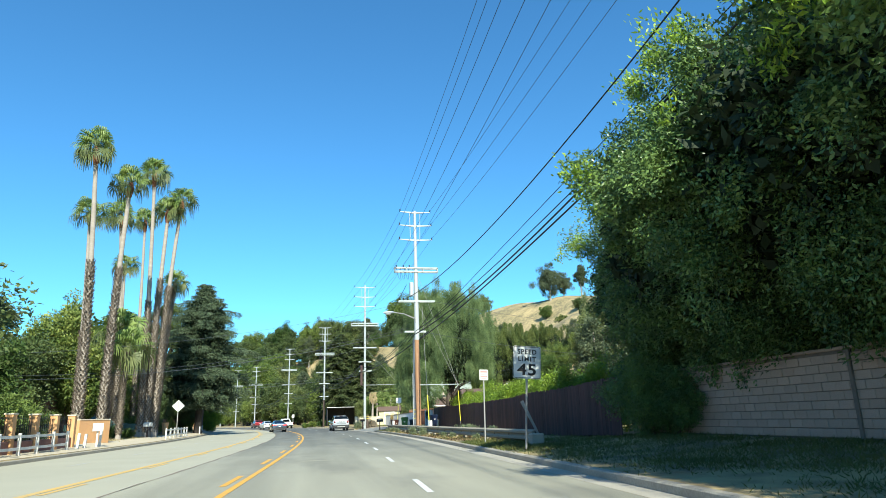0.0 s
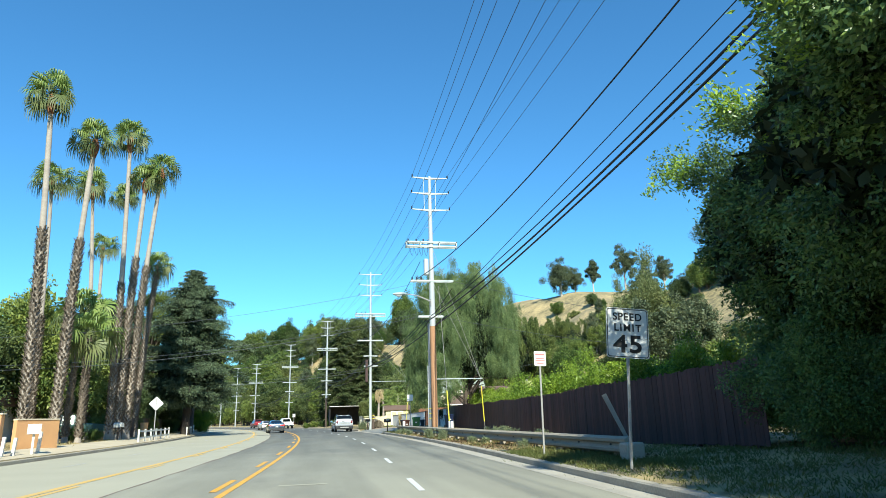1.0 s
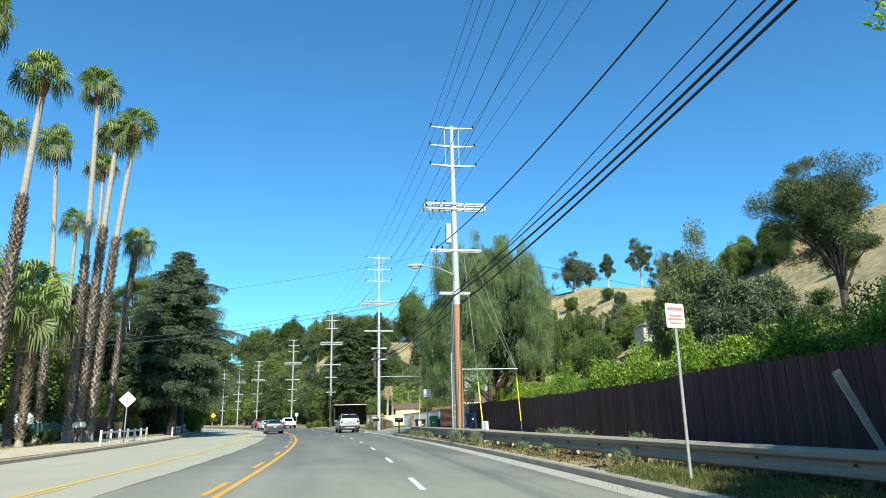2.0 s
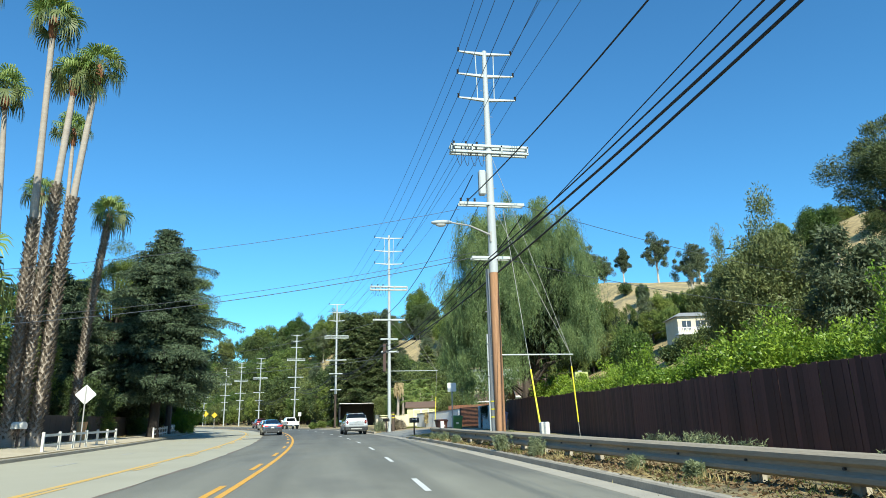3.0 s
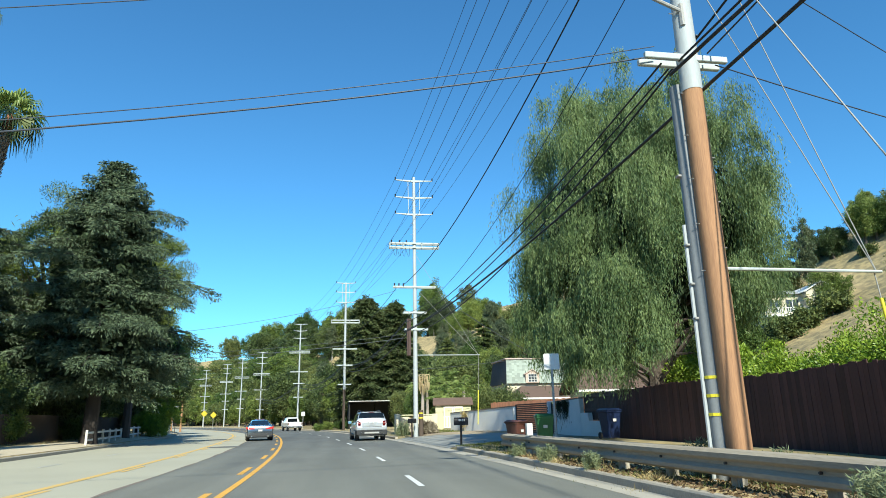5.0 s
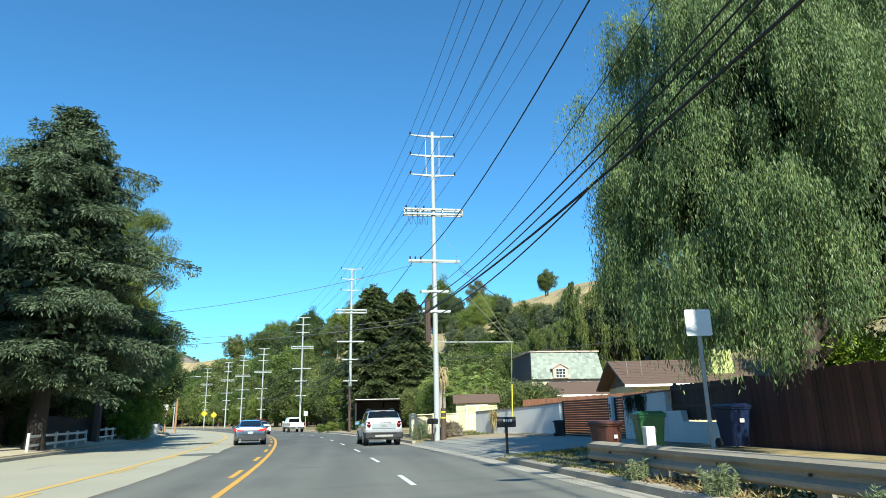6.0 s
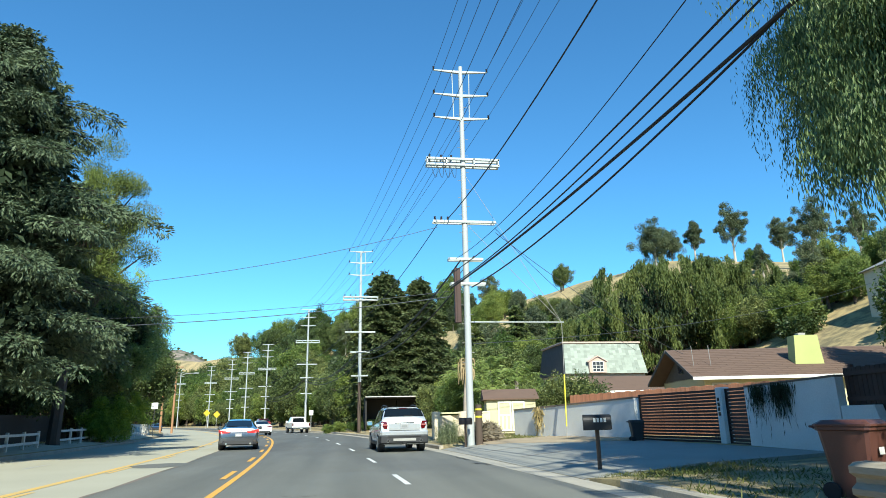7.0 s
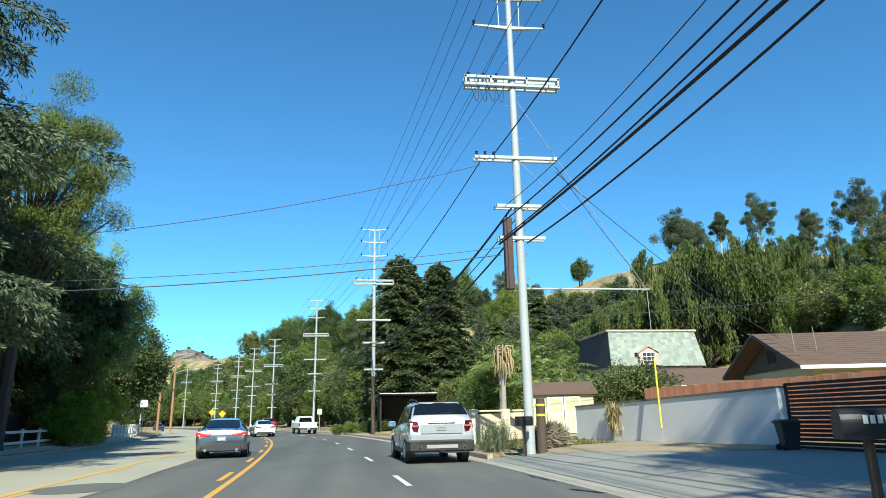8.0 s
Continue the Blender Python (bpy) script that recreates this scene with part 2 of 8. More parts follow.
# near-black leaf colour: crown shade is painted into these leaves
M_LEAF_INNER = leafy("leaf_in_shade_colour", (0.016, 0.03, 0.014), (0.036, 0.056, 0.023), 0.7, 0.05, 0.8)
# young laurel leaves, their colour raised to paint sunlight on the crown
M_LEAF_SHOOT = leafy("sunlit_young_leaf", (0.22, 0.38, 0.04), (0.40, 0.52, 0.08), 0.4, 0.35, 1.5)
M_LEAF_PINE = leafy("pine_needle", (0.05, 0.085, 0.02), (0.18, 0.225, 0.05), 0.6, 0.12, 0.9)
M_LEAF_OAK = leafy("oak_leaf", (0.027, 0.052, 0.018), (0.17, 0.21, 0.065), 0.5, 0.18, 0.9, 0.42)
M_LEAF_EUC = leafy("eucalyptus_leaf", (0.06, 0.09, 0.05), (0.17, 0.195, 0.10), 0.5, 0.25, 0.9, 0.25)
M_LEAF_MID = leafy("mixed_green_leaf", (0.045, 0.092, 0.023), (0.23, 0.295, 0.07), 0.5, 0.28, 0.9, 0.4)
M_LEAF_REDW = leafy("redwood_needle", (0.036, 0.062, 0.024), (0.13, 0.155, 0.055), 0.6, 0.1, 0.6)
M_LEAF_PLUME = leafy("olive_conifer_leaf", (0.055, 0.085, 0.032), (0.24, 0.265, 0.095), 0.55, 0.2, 0.9)
M_FROND = leafy("palm_frond", (0.13, 0.21, 0.05), (0.33, 0.40, 0.12), 0.4, 0.35, 0.8)
M_FROND_DARK = leafy("old_palm_frond", (0.08, 0.115, 0.04), (0.21, 0.23, 0.09), 0.5, 0.25, 0.8)
M_GRASS = leafy("verge_grass", (0.065, 0.10, 0.025), (0.19, 0.19, 0.06), 0.6, 0.3, 0.6)
M_WEED = leafy("grey_green_weed", (0.17, 0.215, 0.11), (0.31, 0.34, 0.19), 0.6, 0.3, 0.8)
M_DRYGRASS = leafy("dry_grass", (0.36, 0.28, 0.12), (0.5, 0.4, 0.2), 0.7, 0.3, 0.6)


def ground_material():
    """Dry earth with grassy and bare patches; golden dry grass higher up the slopes."""
    m, t, p = nodes_of("dry_ground")
    L = t.links.new
    tc = t.nodes.new("ShaderNodeTexCoord")
    n1, n2, n3 = (t.nodes.new("ShaderNodeTexNoise") for _ in range(3))
    for n, s in ((n1, 0.12), (n2, 1.3), (n3, 14.0)):
        n.inputs["Scale"].default_value, n.inputs["Detail"].default_value = s, 6
        L(tc.outputs["Object"], n.inputs["Vector"])
    r1 = t.nodes.new("ShaderNodeValToRGB")
    r1.color_ramp.elements[0].position, r1.color_ramp.elements[1].position = 0.42, 0.6
    r1.color_ramp.elements[0].color, r1.color_ramp.elements[1].color = (0.13, 0.125, 0.06, 1), (0.46, 0.345, 0.165, 1)
    r2 = t.nodes.new("ShaderNodeValToRGB")
    r2.color_ramp.elements[0].position, r2.color_ramp.elements[1].position = 0.4, 0.62
    r2.color_ramp.elements[0].color, r2.color_ramp.elements[1].color = (0.20, 0.15, 0.09, 1), (0.53, 0.395, 0.19, 1)
    L(n1.outputs["Fac"], r1.inputs["Fac"])
    L(n2.outputs["Fac"], r2.inputs["Fac"])
    mix = t.nodes.new("ShaderNodeMix")
    mix.data_type = "RGBA"
    mix.inputs["Factor"].default_value = 0.5
    L(r1.outputs["Color"], mix.inputs["A"])
    L(r2.outputs["Color"], mix.inputs["B"])
    # rock and chaparral on the far ridge
    n4 = t.nodes.new("ShaderNodeTexNoise")
    n4.inputs["Scale"].default_value, n4.inputs["Detail"].default_value, n4.inputs["Roughness"].default_value = 0.06, 9, 0.7
    L(tc.outputs["Object"], n4.inputs["Vector"])
    r4 = t.nodes.new("ShaderNodeValToRGB")
    r4.color_ramp.elements[0].position, r4.color_ramp.elements[1].position = 0.46, 0.56
    r4.color_ramp.elements[0].color, r4.color_ramp.elements[1].color = (0.075, 0.08, 0.055, 1), (0.25, 0.20, 0.165, 1)
    L(n4.outputs["Fac"], r4.inputs["Fac"])
    sx = t.nodes.new("ShaderNodeSeparateXYZ")
    L(tc.outputs["Object"], sx.inputs["Vector"])
    far = t.nodes.new("ShaderNodeMapRange")
    far.inputs["From Min"].default_value, far.inputs["From Max"].default_value = 450, 600
    L(sx.outputs["Y"], far.inputs["Value"])
    mix4 = t.nodes.new("ShaderNodeMix")
    mix4.data_type = "RGBA"
    L(far.outputs["Result"], mix4.inputs["Factor"])
    L(mix.outputs["Result"], mix4.inputs["A"])
    L(r4.outputs["Color"], mix4.inputs["B"])
    L(mix4.outputs["Result"], p.inputs["Base Color"])
    p.inputs["Roughness"].default_value = 0.95
    b = t.nodes.new("ShaderNodeBump")
    b.inputs["Strength"].default_value, b.inputs["Distance"].default_value = 0.6, 0.05
    L(n3.outputs["Fac"], b.inputs["Height"])
    L(b.outputs["Normal"], p.inputs["Normal"])
    return m


M_FOOTWAY = plain("tan_trodden_earth", (0.53, 0.455, 0.33), 0.95, col2=(0.37, 0.305, 0.205), scale=0.9, fine=25, bump=0.5)
M_GROUND = ground_material()


def road_material():
    """Asphalt: wheel tracks and stains along the lanes, coarse grain; bleached at first, newer and darker further on."""
    m, t, p = nodes_of("asphalt")
    L = t.links.new
    tc = t.nodes.new("ShaderNodeTexCoord")

    def grain(scale, stretch, detail=5):
        mp = t.nodes.new("ShaderNodeMapping")
        mp.inputs["Scale"].default_value = stretch
        L(tc.outputs["Object"], mp.inputs["Vector"])
        n = t.nodes.new("ShaderNodeTexNoise")
        n.inputs["Scale"].default_value, n.inputs["Detail"].default_value = scale, detail
        L(mp.outputs["Vector"], n.inputs["Vector"])
        return n.outputs["Fac"]

    def ramp(value, lo, hi, to0=0.0, to1=1.0):
        r = t.nodes.new("ShaderNodeMapRange")
        r.inputs["From Min"].default_value, r.inputs["From Max"].default_value = lo, hi
        r.inputs["To Min"].default_value, r.inputs["To Max"].default_value = to0, to1
        L(value, r.inputs["Value"])
        return r.outputs["Result"]

    def mixed(fac, a, b):
        x = t.nodes.new("ShaderNodeMix")
        x.data_type = "RGBA"
        L(fac, x.inputs["Factor"])
        for v, i in ((a, "A"), (b, "B")):
            if isinstance(v, tuple):
                x.inputs[i].default_value = (*v, 1)
            else:
                L(v, x.inputs[i])
        return x.outputs["Result"]

    tracks, blots, fine = grain(0.75, (1, 0.05, 1)), grain(0.35, (1, 0.5, 1), 8), grain(70.0, (1, 1, 1), 3)
    sx = t.nodes.new("ShaderNodeSeparateXYZ")
    L(tc.outputs["Object"], sx.inputs["Vector"])
    wob = t.nodes.new("ShaderNodeMath")
    wob.operation = "MULTIPLY_ADD"
    wob.inputs[1].default_value = 26.0
    L(blots, wob.inputs[0])
    L(sx.outputs["Y"], wob.inputs[2])
    age = ramp(wob.outputs[0], 30, 54)
    newer = ramp(wob.outputs[0], 60, 100, 0.0, 0.95)
    c = mixed(age, (0.36, 0.343, 0.265), (0.203, 0.2, 0.166))
    c = mixed(newer, c, (0.128, 0.131, 0.12))
    c = mixed(ramp(grain(0.22, (1, 0.35, 1), 9), 0.54, 0.60, 0.0, 0.32), c, (0.10, 0.10, 0.095))
    dark = mixed(ramp(tracks, 0.36, 0.64, 0.0, 0.75), (1.0, 1.0, 1.0), (0.62, 0.63, 0.64))
    mul = t.nodes.new("ShaderNodeMix")
    mul.data_type, mul.blend_type = "RGBA", "MULTIPLY"
    mul.inputs["Factor"].default_value = 1.0
    L(c, mul.inputs["A"])
    L(dark, mul.inputs["B"])
    mul2 = t.nodes.new("ShaderNodeMix")
    mul2.data_type, mul2.blend_type = "RGBA", "MULTIPLY"
    mul2.inputs["Factor"].default_value = 1.0
    L(mul.outputs["Result"], mul2.inputs["A"])
    L(mixed(ramp(fine, 0.35, 0.65), (0.8, 0.8, 0.8), (1.16, 1.16, 1.16)), mul2.inputs["B"])
    L(mul2.outputs["Result"], p.inputs["Base Color"])
    L(ramp(blots, 0.35, 0.65, 0.75, 0.92), p.inputs["Roughness"])
    b = t.nodes.new("ShaderNodeBump")
    b.inputs["Strength"].default_value, b.inputs["Distance"].default_value = 0.3, 0.01
    L(fine, b.inputs["Height"])
    L(b.outputs["Normal"], p.inputs["Normal"])
    return m


M_ASPHALT = road_material()

# ---- building helpers ----


class Geo:
    """Vertices and faces gathered for one mesh."""

    def __init__(self):
        self.v, self.f = [], []

    def add(self, verts, faces):
        n = len(self.v)
        self.v += [tuple(p) for p in verts]
        self.f += [tuple(i + n for i in f) for f in faces]
        return self

    def box(self, lo, hi, m=None, bev=0.0):
        (x0, y0, z0), (x1, y1, z1) = lo, hi
        if bev:
            b = min(bev, (x1 - x0) * 0.4, (y1 - y0) * 0.4, (z1 - z0) * 0.4)
            ring = lambda i, z: [(x0 + i, y0 + b, z), (x0 + b, y0 + i, z), (x1 - b, y0 + i, z), (x1 - i, y0 + b, z), (x1 - i, y1 - b, z), (x1 - b, y1 - i, z), (x0 + b, y1 - i, z), (x0 + i, y1 - b, z)]
            vs = ring(b * 0.8, z0) + ring(0, z0 + b) + ring(0, z1 - b) + ring(b * 0.8, z1)
            fs = [tuple(range(7, -1, -1)), tuple(range(24, 32))]
            for k in range(3):
                fs += [(k * 8 + j, k * 8 + (j + 1) % 8, k * 8 + 8 + (j + 1) % 8, k * 8 + 8 + j) for j in range(8)]
        else:
            vs = [(x0, y0, z0), (x1, y0, z0), (x1, y1, z0), (x0, y1, z0), (x0, y0, z1), (x1, y0, z1), (x1, y1, z1), (x0, y1, z1)]
            fs = [(0, 3, 2, 1), (4, 5, 6, 7), (0, 1, 5, 4), (1, 2, 6, 5), (2, 3, 7, 6), (3, 0, 4, 7)]
        if m:
            vs = [m @ Vector(p) for p in vs]
        return self.add(vs, fs)

    def tube(self, pts, radii, n=8, cap=True):
        pts = [Vector(p) for p in pts]
        radii = radii if isinstance(radii, (list, tuple)) else [radii] * len(pts)
        vs, fs = [], []
        for i, (p, r) in enumerate(zip(pts, radii)):
            d = (pts[min(i + 1, len(pts) - 1)] - pts[max(i - 1, 0)]).normalized()
            a = d.cross(Vector((0.0, 1.0, 0.02)) if abs(d.y) < 0.9 else Vector((1.0, 0.02, 0.0))).normalized()
            b = d.cross(a)
            vs += [p + (a * math.cos(k * math.tau / n) + b * math.sin(k * math.tau / n)) * r for k in range(n)]
        for i in range(len(pts) - 1):
            fs += [(i * n + k, i * n + (k + 1) % n, i * n + n + (k + 1) % n, i * n + n + k) for k in range(n)]
        if cap:
            fs += [tuple(range(n - 1, -1, -1)), tuple(range((len(pts) - 1) * n, len(pts) * n))]
        return self.add(vs, fs)

    def quad(self, a, b, c, d):
        return self.add([a, b, c, d], [(0, 1, 2, 3)])

    def slab(self, corners, thick):
        """A plate on four corners (counter-clockwise seen from its front), with its thickness behind the front."""
        c = [Vector(p) for p in corners]
        nrm = (c[1] - c[0]).cross(c[-1] - c[0]).normalized() * thick
        n = len(c)
        vs = c + [p - nrm for p in c]
        fs = [tuple(range(n)), tuple(range(2 * n - 1, n - 1, -1))] + [(i, i + n, (i + 1) % n + n, (i + 1) % n) for i in range(n)]
        return self.add(vs, fs)

    def loft(self, rings, close=True, ends=True):
        n = len(rings[0])
        vs = [p for r in rings for p in r]
        fs = []
        for i in range(len(rings) - 1):
            for k in range(n if close else n - 1):
                fs.append((i * n + k, i * n + (k + 1) % n, (i + 1) * n + (k + 1) % n, (i + 1) * n + k))
        if ends:
            fs += [tuple(range(n - 1, -1, -1)), tuple(range((len(rings) - 1) * n, len(rings) * n))]
        return self.add(vs, fs)

    def mesh(self, name, smooth=False):
        me = bpy.data.meshes.new(name)
        me.from_pydata(self.v, [], self.f)
        if smooth:
            me.polygons.foreach_set("use_smooth", [True] * len(me.polygons))
            me.update()
            me.set_sharp_from_angle(angle=radians(48))
        me.update()
        return me


def mesh_of(shape, name, material, smooth=False):
    me = shape.mesh(name, smooth) if isinstance(shape, Geo) else shape
    if material and not me.materials:
        me.materials.append(material)
    return me


def part(name, shape, material, parent, label="", m=None, smooth=False):
    ob = new(name, mesh_of(shape, name, material, smooth))
    ob.parent = parent
    if m is not None:
        ob.matrix_local = m
    if label:
        tagged(ob, label)
    return ob


def thing(name, label, category, m=None, group="", shape=None, material=None, smooth=False):
    ob = new(name, mesh_of(shape, name, material, smooth) if shape else None)
    if m is not None:
        ob.matrix_world = m
    return tagged(ob, label, category, group)


def setting(name, shape, material, label="", category="", m=None, smooth=False):
    ob = new(name, mesh_of(shape, name, material, smooth) if shape else None)
    if m is not None:
        ob.matrix_world = m
    return tagged(ob, label, category or name.split("_")[0], "", "structure")


def leaf_mesh(name, P, D, length, width, material, seed=0, fold=0.25):
    """One mesh of many pointed leaves: P where each starts, D which way it points."""
    g = np.random.default_rng(seed)
    n = len(P)
    D = D / np.maximum(np.linalg.norm(D, axis=1, keepdims=True), 1e-6)
    side = np.cross(D, g.normal(size=(n, 3)))
    side /= np.maximum(np.linalg.norm(side, axis=1, keepdims=True), 1e-6)
    up = np.cross(side, D)
    L = (length * g.uniform(0.65, 1.25, n))[:, None]
    W = (width * g.uniform(0.7, 1.2, n))[:, None]
    mid = P + D * L * 0.45
    v = np.empty((n, 4, 3))
    v[:, 0] = P
    v[:, 1] = mid + side * W * 0.5 - up * W * fold
    v[:, 2] = P + D * L
    v[:, 3] = mid - side * W * 0.5 - up * W * fold
    me = bpy.data.meshes.new(name)
    me.vertices.add(4 * n)
    me.vertices.foreach_set("co", v.reshape(-1).astype(np.float32))
    me.loops.add(4 * n)
    me.loops.foreach_set("vertex_index", np.arange(4 * n, dtype=np.int32))
    me.polygons.add(n)
    me.polygons.foreach_set("loop_start", np.arange(0, 4 * n, 4, dtype=np.int32))
    me.update(calc_edges=True)
    me.materials.append(material)
    return me


# ---- the line of the road ----
LINE_Y = [-400, -60, 0, 12, 20, 30, 40, 50, 60, 70, 80, 93, 106, 120, 132, 155, 178, 200, 220, 245, 270, 300, 400, 800]
LINE_X = [-42, -5.5, -2.1, -1.58, -1.15, -0.75, -0.43, -0.35, -0.5, -0.95, -1.6, -2.75, -4.2, -6.7, -9.3, -15.4, -22.4, -29.5, -36.5, -46, -57, -72, -140, -470]
_fy = np.arange(-400, 800.01, 2.0)
_fx = np.interp(_fy, LINE_Y, LINE_X)
for _ in range(3):
    _fx = np.convolve(np.pad(_fx, 3, mode="reflect", reflect_type="odd"), np.ones(7) / 7, mode="valid")
KERB_R, KERB_L = 7.15, -9.85


def line(y):
    return np.interp(y, _fy, _fx)


def at(y, o, z=0.0):
    """A place beside the road: y along it, o metres to the right of the middle line."""
    return (float(line(y)) + o, y, z)


def sstep(a, b, v):
    t = np.clip((v - a) / (b - a), 0, 1)
    return t * t * (3 - 2 * t)


def lumps(x, y, s):
    return np.sin(x / s + 1.3) * np.cos(y / s * 1.1 + 0.4) + 0.5 * np.sin(x / s * 2.3 + y / s * 1.7)


def height(x, y):
    """The lie of the land."""
    o = x - line(y)
    right = 0.15 + 0.05 * np.clip(o - 7.3, 0, 5) + 0.12 * sstep(9.5, 11.5, o) * sstep(24, 18, y)
    right = right - 0.2 * sstep(66.0, 66.8, y) * sstep(82.0, 81.2, y) * sstep(13.2, 12.6, o)
    left = 0.17 + 0.10 * np.clip(-o - 10.0, 0, 2)
    z = np.where(o > 0, right, left)
    z = np.where((o > KERB_L - 0.1) & (o < KERB_R + 0.1), -0.08, z)
    past = sstep(108, 122, y)
    hill = 31 * (sstep(24, 96, o) * (1 - past) + (0.3 * sstep(24, 60, o) + 0.7 * sstep(58, 94, o)) * past)
    back = sstep(142, 190, y) * sstep(20, 75, x)
    hill = hill * (1 - back) + 47 * sstep(30, 150, o) * back 
    hill = hill * (1 + 0.07 * lumps(x, y, 17.0)) * sstep(-160, 0, y + 60)
    hill = np.minimum(hill, 0.272 * (y - 61) + 60 * (1 - past))
    z = z + np.where(o > 24, hill, 0)
    z = z + np.where(o < -30, 17 * sstep(30, 130, -o) * (1 + 0.1 * lumps(x, y, 23.0)), 0)
    far = 17 * sstep(20, 110, o + (y - 260) * 0.15) * sstep(180, 330, y)
    z = np.maximum(z, np.where(o > 12, far, z))
    z = z + np.where(y > 330, 6 * sstep(330, 520, y) * (1 + 0.1 * lumps(x, y, 60.0)), 0)
    z = z + 50 * np.exp(-((x + 215) / 80) ** 2 - ((y - 930) / 150) ** 2) * (1 + 0.12 * lumps(x, y, 31.0))
    return z


def gz(x, y):
    return float(height(np.array(float(x)), np.array(float(y))))


def build_ground():
    os_ = np.unique(np.concatenate([[-2600, -1500, -900, -600, -450, -350, -280, -230, -190], np.arange(-160, -30, 6), np.arange(-30, -10.5, 1.5), [-10.45, -10.2, -9.96, -9.9, 0, 7.2, 7.26, 7.6, 8.2], np.arange(9, 32, 1.0), np.arange(32, 130, 4), np.arange(132, 420, 12), [450, 600, 900, 1500, 2600]]))
    ys = np.unique(np.concatenate([[-2600, -1200, -600, -300, -180, -120, -80], np.arange(-60, 140, 1.6), np.arange(140, 400, 6), np.arange(400, 700, 25), np.arange(700, 1150, 12), np.arange(1160, 1300, 30), [1400, 1800, 2600]]))
    O, Y = np.meshgrid(os_, ys)
    X = line(Y) + O
    Z = height(X, Y)
    n = len(os_)
    g = Geo()
    g.v = [tuple(p) for p in np.stack([X, Y, Z], -1).reshape(-1, 3)]
    g.f = [(j * n + i, j * n + i + 1, (j + 1) * n + i + 1, (j + 1) * n + i) for j in range(len(ys) - 1) for i in range(n - 1)]
    setting("ground", g, M_GROUND, "dry tan earth verges rising to golden hill slopes", "ground", smooth=True)


def strip(o0, o1, z, y0, y1, step=2.0, wob=0.0, lean=0.0):
    g = Geo()
    ys = np.linspace(y0, y1, max(2, int((y1 - y0) / step) + 1))
    rg = random.Random(int(o0 * 100))
    for y in ys:
        g.v += [at(y, o0 + rg.uniform(-wob, wob), z), at(y, o1 + rg.uniform(-wob, wob), z - lean)]
    g.f = [(2 * i, 2 * i + 1, 2 * i + 3, 2 * i + 2) for i in range(len(ys) - 1)]
    return g


def rail_sweep(profile, path_pts):
    """A closed profile (across, up) carried along a path in plan."""
    rings = []
    pts = [Vector(p) for p in path_pts]
    for i, p in enumerate(pts):
        d = (pts[min(i + 1, len(pts) - 1)] - pts[max(i - 1, 0)])
        d.z = 0
        d.normalize()
        nrm = Vector((d.y, -d.x, 0))
        rings.append([p + nrm * a + Vector((0, 0, u)) for a, u in profile])
    return Geo().loft(rings)


# ---- ground, road, kerbs ----
build_ground()
setting("road", strip(-2.3, 6.65, 0.0, -60, 420), M_ASPHALT, "grey asphalt carriageway with faint seams", "road")
setting("road_1", strip(-9.9, -2.3, 0.0, -60, 420, wob=0.03), M_ASPHALT_PALE, "paler sun-bleached asphalt of the oncoming lanes", "road")
setting("gutter", strip(6.65, 7.2, 0.003, -60, 420), M_GUTTER, "pale concrete gutter pan along the kerb", "gutter")
KP = [(0.0, -0.08), (0.18, -0.08), (0.18, 0.155), (0.03, 0.155), (0.0, 0.125)]
for side, o, y0, y1, nm in ((1, KERB_R, -60, 66.5, "kerb_1"), (1, KERB_R, 81.5, 300, "kerb_2"), (-1, KERB_L, -60, 300, "kerb_3")):
    prof = [(a * side, u) for a, u in KP]
    if side < 0:
        prof.reverse()
    setting(nm, rail_sweep(prof, [at(y, o) for y in np.arange(y0, y1 + 0.1, 2.5)]), M_KERB, "weathered concrete kerb with stains and chips", "kerb")
setting("pavement", strip(-12.0, -10.04, 0.39, 24, 130, lean=0.2), M_FOOTWAY, "bleached tan dirt footway beside the kerb", "pavement")
g = Geo()
for i, y in enumerate(np.linspace(66.6, 81.4, 13)):
    g.v += [at(y, 7.2, 0.012), at(y, 7.9, 0.10), at(y, 9.6, 0.262), (11.95 + 0.1 * math.sin(i), y, 0.40)]
g.v += [(x, y - 0.04, z - 0.4) for x, y, z in g.v[:4]]
g.f = [(4 * i + k, 4 * i + k + 1, 4 * i + 5 + k, 4 * i + 4 + k) for i in range(12) for k in range(3)] + [(k + 1, k, 52 + k, 53 + k) for k in range(3)]
setting("driveway", g, M_DRIVE, "pale concrete driveway apron with dark joints", "driveway")

# road markings
mark = setting("road_marking_1", strip(-0.06, 0.08, 0.006, -60, 300), M_YELLOW, "fresh solid yellow line", "road marking")
for y in np.arange(-20.0, 210.0, 6.9):
    part("dash", strip(-0.34, -0.20, 0.006, y, y + 2.6, 0.9), M_YELLOW, mark)
mark = setting("road_marking_2", strip(-4.04, -3.82, 0.006, -60, 300), M_YELLOW_OLD, "faded solid yellow line of the turning lane", "road marking")
for y in np.arange(-22.0, 200.0, 7.3):
    part("dash", strip(-3.74, -3.60, 0.006, y, y + 2.4, 0.9), M_YELLOW_OLD, mark)
mark = setting("road_marking_3", strip(3.60, 3.72, 0.006, -50, -48), M_WHITELINE, "white broken lane line", "road marking")
for y in (-20.9, -12.8, -4.7, 3.4, 11.5, 19.9, 27.6, 35.2, 43.4, 51.5, 59.5, 67.0, 74.1, 82.2, 90.3, *np.arange(98.4, 220.0, 8.1)):
    part("dash", strip(3.60, 3.72, 0.006, y, y + 2.5, 0.8), M_WHITELINE, mark)
